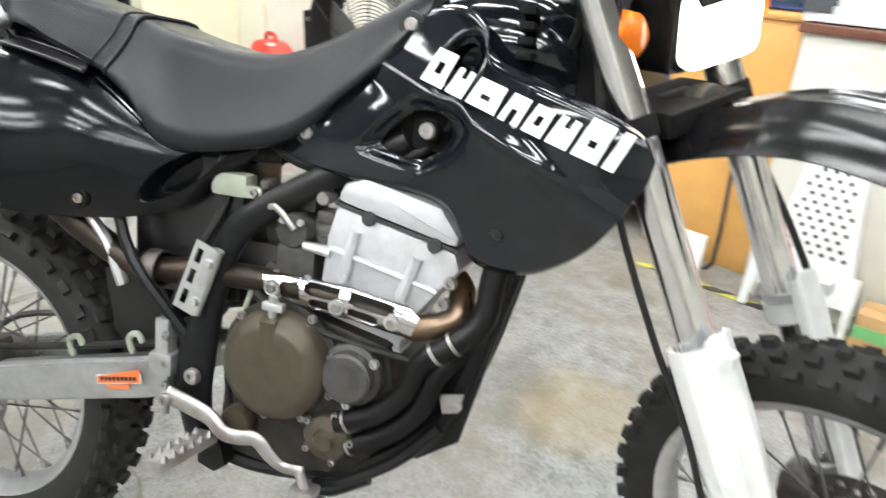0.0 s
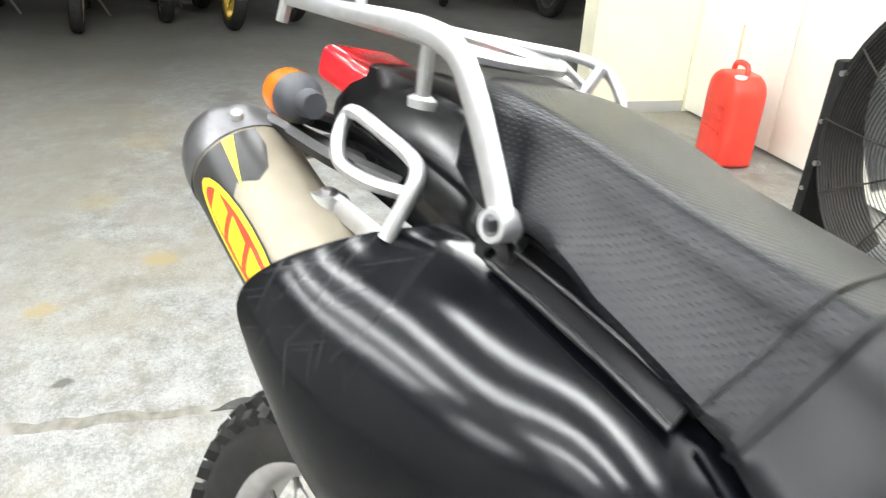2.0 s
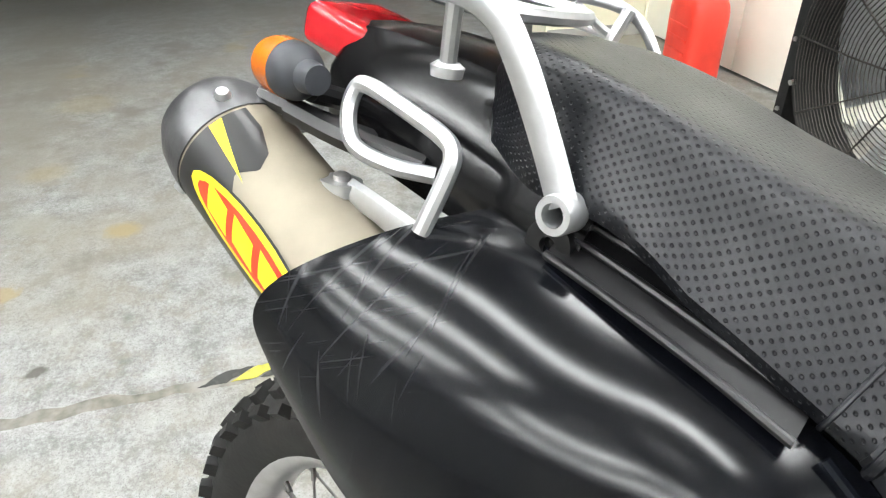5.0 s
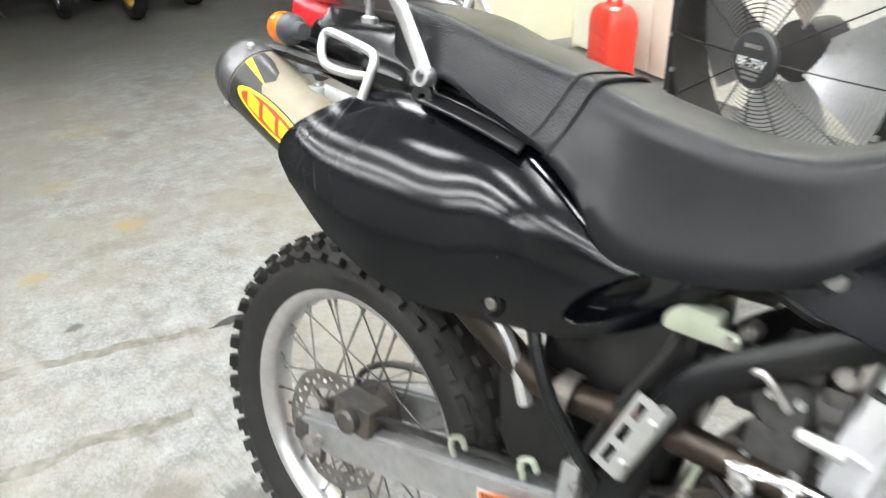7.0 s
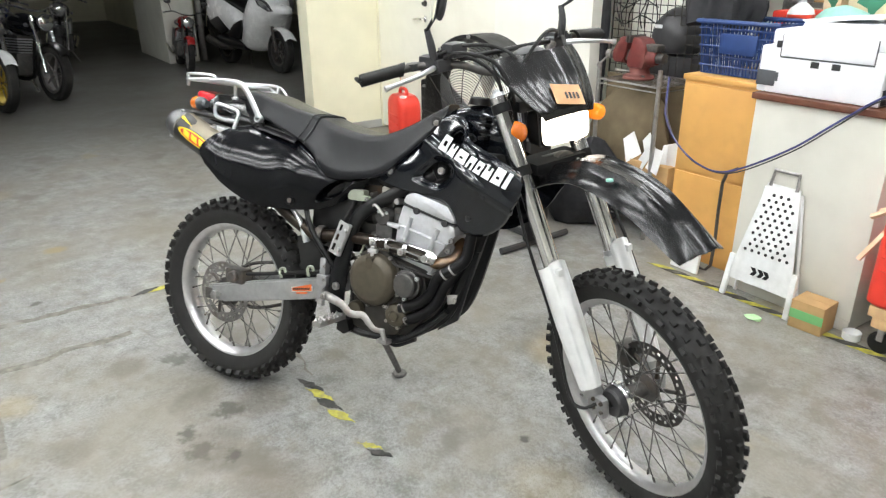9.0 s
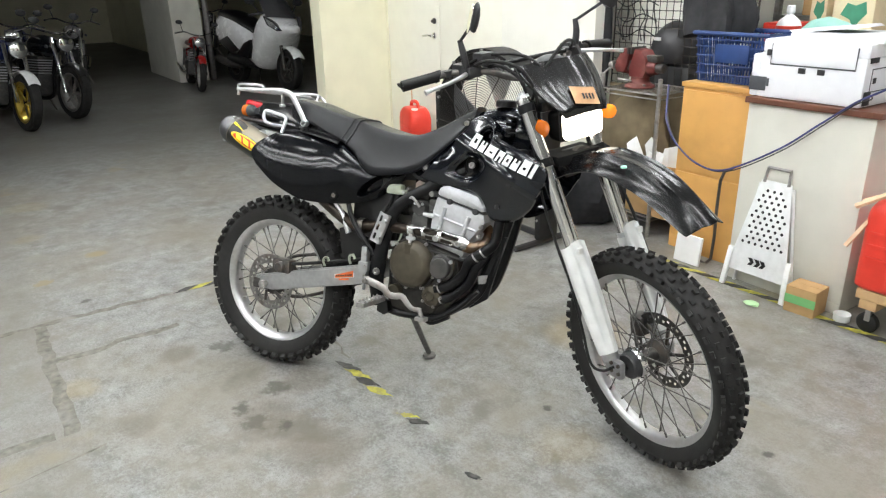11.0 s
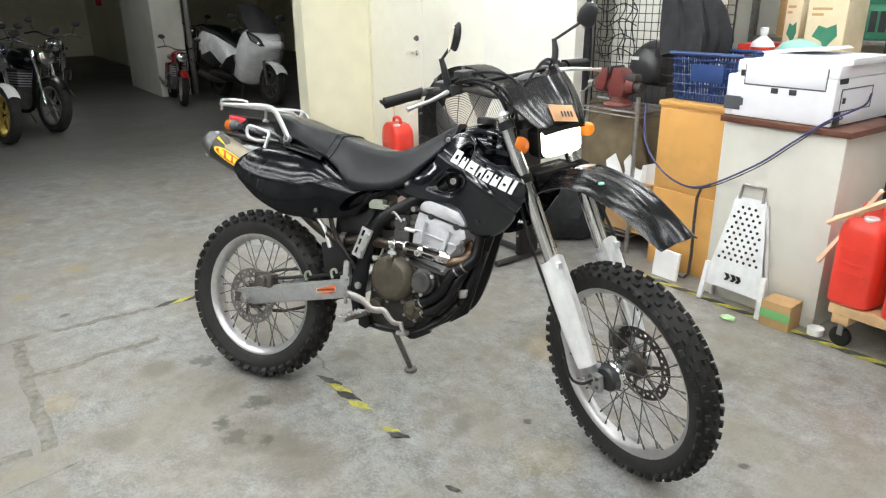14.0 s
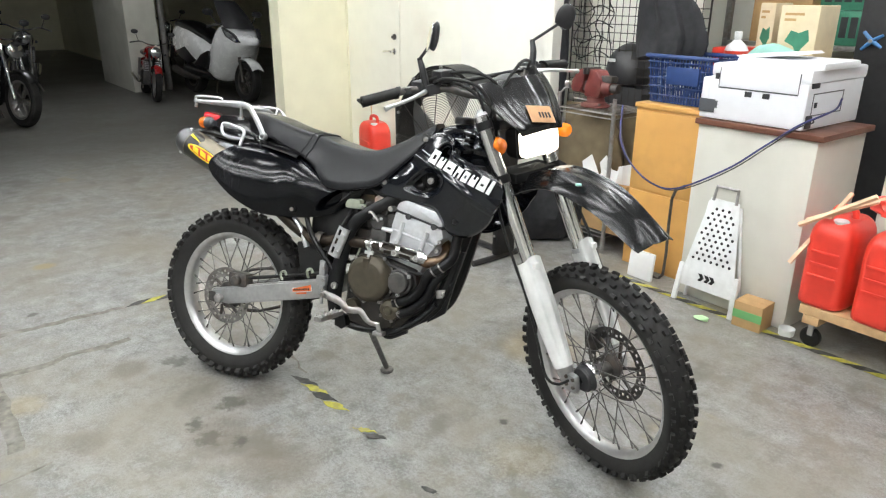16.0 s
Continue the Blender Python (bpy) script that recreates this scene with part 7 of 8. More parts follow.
# rear brake pedal, footpegs, side stand
part("brake_pedal", tube([(0.478, -0.122, 0.442), (0.52, -0.128, 0.436), (0.560, -0.134, 0.427), (0.582, -0.136, 0.410), (0.608, -0.136, 0.408), (0.637, -0.136, 0.412), (0.660, -0.134, 0.390), (0.680, -0.132, 0.376), (0.715, -0.132, 0.376)], [0.015, 0.015, 0.014, 0.013, 0.012, 0.012, 0.011, 0.009, 0.009], 12, 5, flat=0.62), "steel", bike, "silver bent brake pedal")
part("pedal_pad", put(between((0.708, -0.132, 0.376), (0.720, -0.134, 0.350), 0.008), box(0.700, 0.738, -0.150, -0.118, 0.340, 0.354, 0.003)), "steel", bike)
bolt((0.482, -0.134, 0.441), 0.010, 0.008, "steel")
for s in (1, -1):
    a_, b_ = Vector((0.545, -s * 0.115, 0.378)), Vector((0.512, -s * 0.205, 0.362))
    sx, sz = Vector((0.015, 0, 0)), Vector((0, 0, 0.016))
    fp = part("footpeg", loft([[a_ - sx, a_ + sx, a_ + sx + sz, a_ - sx + sz], [b_ - sx, b_ + sx, b_ + sx + sz, b_ - sx + sz]]), "steel", bike, "serrated steel footpeg")
    for k in range(6):
        for e in (-0.012, 0.012):
            c_ = a_.lerp(b_, (k + 0.7) / 6.4) + Vector((e, 0, 0.015))
            part("peg_tooth", loft([[c_ + Vector((-0.004, -0.005, 0)), c_ + Vector((0.004, -0.005, 0)), c_ + Vector((0.004, 0.005, 0)), c_ + Vector((-0.004, 0.005, 0))], [c_ + Vector((-0.001, -0.001, 0.009)), c_ + Vector((0.001, -0.001, 0.009)), c_ + Vector((0.001, 0.001, 0.009)), c_ + Vector((-0.001, 0.001, 0.009))]]), "steel", fp)
    part("peg_bracket", prism([(0.525, 0.385), (0.565, 0.375), (0.575, 0.34), (0.555, 0.325), (0.525, 0.335)], -s * 0.115, -s * 0.085, 0.004), "black_paint", bike)
part("side_stand", put(tube([(0.540, 0.085, 0.325), (0.542, 0.15, 0.240), (0.553, 0.270, 0.082)], [0.013, 0.012, 0.011], 10, 4), put(lathe([(0, -0.006), (0.026, -0.006), (0.028, 0), (0.024, 0.006), (0, 0.006)], 20, "Z"), bmesh.new(), Matrix.Translation((0.551, 0.280, 0.068)) @ Matrix.Rotation(LEAN, 4, "X"))), "spoke_steel", bike, "steel side stand carrying the bike")
part("chain", tube([(0.0, 0.068, R_REAR + 0.085), (0.25, 0.068, 0.475), (0.52, 0.068, 0.545), (0.56, 0.068, 0.50), (0.52, 0.068, 0.455), (0.25, 0.068, 0.34), (0.0, 0.068, R_REAR - 0.085), (-0.085, 0.068, R_REAR)], 0.007, 6, 5, True), "dark_steel", bike)

# tail: rear mudguard, lamp, indicators, carrier
def tail_section(x_, wt, zt, wb, zb):
    half = [(0.0, zt + 0.004), (wt * 0.6, zt + 0.003), (wt, zt - 0.002), (wt + (wb - wt) * 0.12, zt - 0.008), (wt + (wb - wt) * 0.5, (zt + zb) / 2), (wb * 0.985, zb + 0.005), (wb, zb - 0.004), (wb * 0.95, zb - 0.032), (wb * 0.86, zb - 0.036)]
    return [Vector((x_, -y_, z_)) for y_, z_ in reversed(half[1:])] + [Vector((x_, y_, z_)) for y_, z_ in half]


tails = [tail_section(*q) for q in ((0.175, 0.060, 1.010, 0.096, 0.950), (0.10, 0.058, 1.026, 0.092, 0.957), (0.02, 0.052, 1.036, 0.086, 0.965), (-0.06, 0.044, 1.040, 0.078, 0.976), (-0.115, 0.036, 1.036, 0.062, 0.990), (-0.135, 0.026, 1.028, 0.040, 1.000))]
cols = [spline([r[i] for r in tails], 6) for i in range(len(tails[0]))]
part("tail_cowl", sheet([[c[j] for c in cols] for j in range(len(cols[0]))], 0.004), "fender_black", bike, "glossy black tail cowl below the carrier", angle=40)
part("tail_core", prism([(0.16, 0.99), (0.17, 0.93), (0.05, 0.925), (-0.08, 0.955), (-0.10, 1.0), (0.0, 1.015)], -0.060, 0.060, 0.012), "satin_black", bike)
rows = [[Vector((x_, q * w_, z_ - 0.03 * abs(q) ** 3)) for q in [-1 + 2 * k / 12 for k in range(13)]] for x_, w_, z_ in ((-0.05, 0.05, 0.965), (-0.14, 0.05, 0.965), (-0.22, 0.052, 0.935))]
cols = [spline([r[i] for r in rows], 5) for i in range(13)]
part("rear_mudguard", sheet([[c[j] for c in cols] for j in range(len(cols[0]))], 0.004), "satin_black", bike, "black rear mudguard", angle=60)
part("tail_lamp", put(box(-0.045, 0.050, -0.046, 0.046, -0.020, 0.020, 0.015, 4), bmesh.new(), Matrix.Translation((-0.140, 0, 1.022)) @ Matrix.Rotation(radians(8), 4, "Y")), "red_lens", bike, "red tail lamp")
for s in (1, -1):
    aim = Matrix.Translation((-0.046, -s * 0.131, 1.004)) @ Matrix.Rotation(math.pi - s * 0.10, 4, "Z") @ Matrix.Scale(0.88, 4)
    st = part("rear_indicator", put(lathe([(0, -0.004), (0.0125, -0.004), (0.014, 0.004), (0.0145, 0.012), (0.021, 0.018), (0.0245, 0.026), (0.0255, 0.038), (0, 0.038)], 28, "X"), bmesh.new(), aim), "indicator_grey", bike, "grey rear indicator body")
    part("lens", put(lathe([(0.0258, 0.038), (0.0262, 0.056), (0.0235, 0.068), (0.012, 0.074), (0, 0.074)][::-1], 28, "X"), bmesh.new(), aim), "amber", st, "amber indicator lens")
    part("stalk", between((-0.070, -s * 0.055, 0.975), (-0.062, -s * 0.122, 0.992), 0.009), "satin_black", st)
part("wiring_sleeve", tube([(0.03, -0.085, 0.955), (-0.03, -0.112, 0.964), (-0.085, -0.122, 0.972)], 0.0105, 8, 3), "satin_black", bike)
part("indicator_bracket", tube([(-0.03, -0.08, 0.958), (-0.06, -0.105, 0.966), (-0.13, -0.118, 0.972)], 0.009, 8, 3), "satin_black", bike)
# grab loop on each side
for s in (1, -1):
    part("grab_loop", tube([(0.048, -s * 0.092, 0.956), (0.022, -s * 0.112, 0.958), (-0.004, -s * 0.124, 0.966), (-0.019, -s * 0.120, 0.984), (-0.021, -s * 0.114, 1.002), (-0.010, -s * 0.113, 1.008), (0.030, -s * 0.115, 1.002), (0.072, -s * 0.117, 0.993), (0.084, -s * 0.119, 0.984), (0.085, -s * 0.124, 0.968), (0.080, -s * 0.134, 0.932)], 0.0064, 10, 6), "alu", bike, "bent silver grab loop")
    fw_ = 0.0 if s == 1 else 0.034
    part("carrier_arm", tube([(0.166 - fw_ * 0.6, -s * 0.111, 0.978), (0.146 - fw_, -s * 0.113, 1.012), (0.119 - fw_, -s * 0.117, 1.054), (0.094 - fw_, -s * 0.118, 1.077), (0.045 - fw_ * 0.6, -s * 0.115, 1.085), (-0.05, -s * 0.109, 1.084), (-0.160, -s * 0.102, 1.082)], [0.0105, 0.0105, 0.0108, 0.0105, 0.0092, 0.0075, 0.0065] if s == 1 else 0.0052, 12, 6, flat=0.5), "alu", bike, "silver carrier arm")
    part("arm_eye", lathe([(0.0075, 0.010), (0.0118, 0.010), (0.0125, 0.008), (0.0125, -0.009), (0.0118, -0.011), (0.0075, -0.011)], 28, "Y", (0.167 - fw_ * 0.6, -s * 0.111, 0.974)), "alu", bike)
    part("carrier_post", between((0.046, -s * 0.094, 1.030), (0.058, -s * 0.110, 1.082), 0.006), "alu", bike)
    part("post_foot", lathe([(0, -0.004), (0.011, -0.004), (0.012, 0.003), (0.008, 0.006), (0, 0.006)], 16, "Z", (0.046, -s * 0.094, 1.030)), "alu", bike)
part("carrier_loop", tube([(-0.162, -0.096, 1.082), (-0.180, -0.07, 1.083), (-0.180, 0.07, 1.083), (-0.162, 0.096, 1.082), (-0.03, 0.075, 1.078), (0.05, 0.06, 1.072), (0.05, -0.06, 1.072), (-0.03, -0.075, 1.078)], 0.0065, 8, 4, True), "alu", bike)
part("carrier_plate", prism([(-0.15, 1.074), (0.04, 1.068), (0.04, 1.073), (-0.15, 1.079)], -0.055, 0.055, 0.002), "alu", bike)
part("carrier_rail", tube([(0.000, 0.112, 1.080), (0.014, 0.140, 1.062), (0.012, 0.156, 1.056), (-0.095, 0.156, 1.070), (-0.105, 0.142, 1.078), (-0.105, 0.106, 1.082)], 0.0045, 8, 5), "alu", bike)
part("carrier_rail", tube([(-0.165, -0.100, 1.084), (-0.160, -0.102, 1.100), (-0.05, -0.106, 1.100), (-0.035, -0.107, 1.086)], 0.005, 8, 5), "alu", bike)
part("carrier_hook", between((-0.168, -0.100, 1.060), (-0.164, -0.100, 1.082), 0.006), "alu", bike)

# ---- front end, turned to the right
def fpart(name, bm, mat, label="", parent=None, angle=35):
    return part(name, bm, mat, parent or bike, label, None if parent else STEER, angle=angle)


F0, F1 = Vector((1.086, -0.022, 1.175)), Vector((1.416, 0.004, 0.385))
fd = (F1 - F0).normalized()
F0 = F0 + fd * 0.033
for s in (1, -1):
    y_ = -s * 0.102
    o = Vector((0, y_, 0))
    leg = fpart("fork_leg", tube([F0 + o, F0 + o + fd * 0.10, F0 + o + fd * 0.25, F0 + o + fd * 0.50], [0.0225, 0.0225, 0.0235, 0.0235], 20, 2), "fork_satin", "satin silver fork tube")
    part("fork_cap", put(between(F0 + o - fd * 0.010, F0 + o + fd * 0.004, 0.019, 0.0225, 16), between(F0 + o - fd * 0.020, F0 + o - fd * 0.008, 0.011, 0.011, 6)), "alu", leg)
    part("dust_seal", between(F0 + o + fd * 0.485, F0 + o + fd * 0.515, 0.027, None, 20), "alu", leg)
    part("inner_tube", between(F0 + o + fd * 0.51, F0 + o + fd * 0.77, 0.0185, None, 16), "chrome", leg)
    part("axle_clamp", put(between(F0 + o + fd * 0.75, F0 + o + fd * 0.845, 0.024, 0.028, 16), box(1.412, 1.480, y_ - 0.012, y_ + 0.014, 0.318, 0.380, 0.012)), "swing_alu", leg)
    for k, (bx, bz) in enumerate(((1.445, 0.345), (1.445, 0.372), (1.475, 0.345), (1.475, 0.372))):
        bolt((bx, y_ - 0.012, bz), 0.006, 0.006, "dark_steel", leg)
    # white guard, a trough round the front and outside of the leg
    rows = []
    for k in range(13):
        t = k / 12
        c = F0 + o + fd * (0.475 + 0.345 * t) + Vector((0.006, 0, 0.004))
        half = 0.0395 + 0.004 * math.sin(math.pi * min(1, t * 1.15)) - 0.006 * t
        r = []
        for j in range(41):
            a = radians(-62 + 215 * j / 40)
            fwd = Vector((math.cos(RAKE), 0, math.sin(RAKE)))
            q = c + fwd * (half * math.cos(a) * 0.95) + Vector((0, -s * half * math.sin(a) * 0.9, 0)) + Vector((0, -s * 0.006, 0))
            # a raised peak at the top front
            if t < 0.25:
                q -= fd * 0.014 * (1 - t / 0.25) * max(0, math.cos(a)) ** 2
            ridge = 0.0038 * math.cos(a * 7) * min(1.0, (1 - t) / 0.12)
            r.append(q + fwd * ridge)
        rows.append(r)
    gd = fpart("fork_guard", sheet(rows, 0.003), "white_plastic", "white plastic fork guard", angle=60)
    part("guard_lug", put(box(-0.007, 0.009, -0.009, 0.009, -0.010, 0.010, 0.0035, 3), bmesh.new(), Matrix.Translation(F0 + o + fd * 0.49 + Vector((0.045, -s * 0.016, 0.02)))), "white_plastic", gd)
    part("guard_clamp", between(F0 + o + fd * 0.500, F0 + o + fd * 0.528, 0.030, 0.029, 20), "white_plastic", gd)
    # indicators on stalks
    yi = -0.102 if s == 1 else 0.170
    bulk = 1.0 if s == 1 else 0.80
    ind = fpart("front_indicator", put(put(lathe([(0, 0), (0.018 * bulk, 0.0), (0.024 * bulk, 0.010), (0.0280 * bulk, 0.022), (0, 0.024)], 24, "X"), bmesh.new(), Matrix.Translation((1.108, yi, 1.053))), between((1.105, -s * 0.07, 1.048), (1.114, yi, 1.053), 0.009)), "indicator_grey", "grey front indicator body")
    part("lens", lathe([(0.0285 * bulk, 1.130), (0.0290 * bulk, 1.144), (0.0265 * bulk, 1.158), (0.016 * bulk, 1.167), (0, 1.169)], 28, "X", (0, yi, 1.053)), "amber" if s == 1 else "amber_lit", ind, "amber indicator lens" if s == 1 else "amber indicator lens, lit")

for z_, nm in ((0.955, "lower_clamp"), (1.116, "upper_clamp")):
    c = F0 + fd * ((F0.z - z_) / -fd.z)
    bm = put(box(c.x - 0.075, c.x + 0.028, -0.085, 0.085, z_ - 0.020, z_ + 0.014, 0.010), put(between(c + Vector((0, -0.102, 0)) - fd * 0.012, c + Vector((0, -0.102, 0)) + fd * 0.014, 0.0265, None, 20), between(c + Vector((0, 0.102, 0)) - fd * 0.012, c + Vector((0, 0.102, 0)) + fd * 0.014, 0.0265, None, 20)))
    cl = fpart(nm, bm, "inner_black" if nm == "lower_clamp" else "black_paint", "triple clamp")
    for yy in (-0.135, -0.07):
        bolt((c.x + 0.012, yy, z_), 0.008, 0.006, "steel", cl)

# right end of the front axle: speedometer drive, black cup with bright rim
fpart("axle_end", put(lathe([(0.008, -0.070), (0.010, -0.082), (0.036, -0.082), (0.041, -0.076), (0.043, -0.044), (0.030, -0.036), (0.008, -0.036)], 28, "Y", (BASE, 0, Z_FRONT)), bmesh.new()), "dark_plastic", "black cup on the axle end")
fpart("axle_ring", lathe([(0.038, -0.058), (0.047, -0.060), (0.051, -0.054), (0.050, -0.040), (0.038, -0.038)], 32, "Y", (BASE, 0, Z_FRONT)), "chrome")
fpart("front_caliper", put(box(1.345, 1.395, 0.050, 0.105, 0.37, 0.44, 0.012), lathe([(0, 0.05), (0.018, 0.05), (0.018, 0.115), (0, 0.115)], 18, "Y", (1.368, 0, 0.405))), "dark_steel")
fpart("speedo_cable", tube([(1.46, -0.118, 0.365), (1.44, -0.150, 0.355), (1.40, -0.160, 0.37), (1.355, -0.148, 0.46), (1.30, -0.142, 0.60), (1.245, -0.140, 0.70), (1.18, -0.135, 0.84), (1.12, -0.11, 0.98), (1.08, -0.07, 1.12)], 0.0045, 8, 6), "black_rubber", "thin black speedometer cable")
fpart("brake_line", tube([(1.41, 0.12, 0.50), (1.36, 0.135, 0.60), (1.27, 0.14, 0.76), (1.18, 0.12, 0.92), (1.10, 0.08, 1.10)], 0.005, 8, 6), "black_rubber")

# front mudguard
FEND = [(1.06, 0.052, 0.885, 0.040), (1.14, 0.066, 0.925, 0.045), (1.24, 0.076, 0.968, 0.045), (1.34, 0.080, 0.992, 0.045), (1.44, 0.080, 0.985, 0.046), (1.54, 0.078, 0.962, 0.048), (1.63, 0.072, 0.920, 0.046), (1.69, 0.070, 0.878, 0.030), (1.712, 0.068, 0.860, 0.020)]
rows = []
for x_, w_, z_, d_ in FEND:
    r = []
    for k in range(25):
        q = -1 + 2 * k / 24
        drop = d_ * (abs(q) ** 2.2)
        ridge = 0.010 * math.exp(-((abs(q) - 0.42) / 0.10) ** 2) - 0.004 * math.exp(-(q / 0.16) ** 2)
        r.append(Vector((x_ - 0.022 * abs(q) ** 2 * min(1, max(0, (x_ - 1.54) / 0.15)), q * w_, z_ - drop + ridge * min(1, max(0.25, (1.74 - x_) / 0.2)))))
    rows.append(r)
cols = [spline([r[i] for r in rows], 6) for i in range(25)]
fpart("front_mudguard", sheet([[c[j] for c in cols] for j in range(len(cols[0]))], 0.004), "fender_black", "glossy black front mudguard", angle=60)
fpart("reflector_dot", lathe([(0, 0), (0.009, 0), (0.008, 0.004), (0, 0.005)], 14, "Z", (1.46, -0.058, 0.977)), "mint", "pale round sticker")

# headlamp cowl
COWL = [(1.228, 0.076, 1.090, 0.030), (1.224, 0.086, 1.110, 0.042), (1.206, 0.103, 1.138, 0.066), (1.176, 0.121, 1.178, 0.092), (1.142, 0.132, 1.216, 0.108), (1.116, 0.128, 1.246, 0.108)]
COWL_Y = 0.026
rows = []
for x_, w_, z_, back in COWL:
    r = []
    for k in range(121):
        q = -1.06 + 2.12 * k / 120
        c = max(-1.0, min(1.0, q))
        wing = max(0.0, abs(q) - 1) / 0.5
        rise = min(1.0, max(0.0, (z_ - 1.07) / 0.12))
        wing *= 0.2 + 0.8 * rise
        flute = rise * 0.95 * (0.011 * math.exp(-((abs(q) - 0.45) / 0.15) ** 2) + 0.007 * math.exp(-((abs(q) - 0.95) / 0.13) ** 2) + 0.008 * math.exp(-(q / 0.14) ** 2))
        r.append(Vector((x_ - back * 0.55 * abs(c) ** 2.2 - 0.085 * wing ** 1.15 + flute, COWL_Y + w_ * c + math.copysign(0.018 * math.sqrt(wing), q), z_ - 0.008 * c * c - 0.030 * wing + (0.014 * c * c if z_ < 1.09 else 0))))
    rows.append(r)
cols = [spline([r[i] for r in rows], 6) for i in range(121)]
cowl = fpart("headlamp_cowl", sheet([[c[j] for c in cols] for j in range(len(cols[0]))], 0.004), "cowl_black", "ribbed glossy black headlamp cowl", angle=60)
bm = bmesh.new()
vs = {}
for i in range(7):
    for j in range(5):
        q = -0.36 + 0.80 * i / 6
        t = j / 4
        z_ = 1.116 + 0.048 * t
        x_ = 1.2255 - 0.028 * t - 0.02 * abs(q) ** 2.2 + 0.006
        vs[i, j] = bm.verts.new((x_ + 0.012 * q, COWL_Y - 0.012 + q * 0.108, z_ - 0.021 * q))
for i in range(6):
    for j in range(4):
        bm.faces.new((vs[i, j], vs[i + 1, j], vs[i + 1, j + 1], vs[i, j + 1]))
tag = part("paper_tag", bm, "paper_tag", cowl, "tan paper tag taped to the cowl")
for k in range(4):
    y0 = 0.006 + k * 0.011
    part("tag_mark", prism([(0, 0), (0.0008, 0), (0.0008, 0.018), (0, 0.018)], 0, 0.006), "decal_black", tag, m=Matrix.Translation((1.2268 + 0.012 * (y0 - 0.014) / 0.108, y0, 1.130 - 0.021 * (y0 - 0.014) / 0.108)) @ Matrix.Rotation(radians(-30), 4, "Y"))
lamp = fpart("headlamp", box(1.10, 1.186, -0.050, 0.103, 0.998, 1.096, 0.030, 4), "inner_black", "square headlamp, lit")
part("lens", box(1.165, 1.208, -0.046, 0.100, 1.006, 1.094, 0.026, 4), "lamp_glass", lamp, "glowing headlamp lens")
part("lens_rim", tube([(1.170, -0.047, 1.005), (1.170, 0.101, 1.005), (1.170, 0.101, 1.095), (1.170, -0.047, 1.095)], 0.004, 6, 0, True), "satin_black", lamp)
fpart("lamp_bracket", put(between((1.14, 0.085, 0.995), (1.17, 0.085, 0.93), 0.008), box(1.14, 1.165, -0.030, 0.040, 0.952, 0.970, 0.006)), "black_paint")
fpart("horn", lathe([(0, 0.0), (0.032, 0.0), (0.036, 0.012), (0.036, 0.028), (0, 0.030)], 24, "X", (1.165, 0.02, 0.945)), "dark_steel")

# handlebar and controls
BAR = [(0.873, -0.410, 1.219), (0.887, -0.340, 1.226), (0.905, -0.255, 1.232), (0.960, -0.160, 1.226), (1.010, -0.100, 1.200), (1.040, -0.045, 1.195)]
bar_pts = BAR + [(1.040, 0.045, 1.195)] + [(a, -b, c) for a, b, c in reversed(BAR[:-1])]
fpart("handlebar", tube(bar_pts, 0.0112, 12, 5), "dark_steel", "dark steel handlebar")
fpart("crossbar", between((0.965, -0.150, 1.240), (0.965, 0.150, 1.240), 0.0075), "black_paint")
for s in (1, -1):
    g = fpart("grip", tube([(0.872, -s * 0.414, 1.219), (0.873, -s * 0.408, 1.219), (0.887, -s * 0.345, 1.226), (0.8955, -s * 0.303, 1.230), (0.8965, -s * 0.298, 1.230)], [0.018, 0.0175, 0.017, 0.017, 0.022], 16, 3), "black_rubber", "black rubber grip")
    sw_ = fpart("switch_box", put(box(0.875, 0.940, -s * 0.215 - 0.022, -s * 0.215 + 0.030, 1.205, 1.258, 0.012), lathe([(0, 0), (0.02, 0), (0.02, 0.02), (0, 0.02)], 16, "Z", (0.895, -s * 0.262, 1.222))), "dark_plastic", "black switch housing")
    lv = fpart("lever", tube([(0.945, -s * 0.225, 1.226), (0.975, -s * 0.265, 1.224), (0.985, -s * 0.315, 1.216), (0.976, -s * 0.368, 1.206), (0.974, -s * 0.388, 1.202)], [0.008, 0.007, 0.006, 0.006, 0.009], 10, 5), "alu", "silver hand lever")
    part("lever_clamp", box(0.905, 0.960, -s * 0.195 - 0.025, -s * 0.195 + 0.025, 1.212, 1.246, 0.008), "dark_plastic", lv)
    ms = fpart("mirror", put(tube([(0.935, -s * 0.215, 1.245), (0.938, -s * 0.222, 1.290), (0.930, -s * 0.225, 1.330)], [0.012, 0.011, 0.008], 10, 3), between((0.930, -s * 0.225, 1.325), (1.045, -s * 0.246, 1.378), 0.0048)), "dark_plastic", "black rear-view mirror on a stalk")
    hd = Matrix.Translation((1.074, -s * 0.250, 1.395)) @ Matrix.Rotation(radians(34), 4, "Y") @ Matrix.Rotation(radians(s * 62), 4, "Z")
    part("mirror_head", put(soft_lump(0.013, 0.032, 0.052, 1, 0.0), bmesh.new(), hd), "dark_plastic", ms)
    part("mirror_glass", put(lathe([(0, -0.016), (0.040, -0.016), (0.040, -0.0135), (0, -0.0135)], 24, "X"), bmesh.new(), hd @ Matrix.Diagonal((0.9, 0.72, 1.15, 1))), "mirror", ms)
fpart("brake_reservoir", box(0.925, 0.985, -0.185, -0.135, 1.245, 1.285, 0.008), "dark_plastic", "black brake fluid box on the bar")
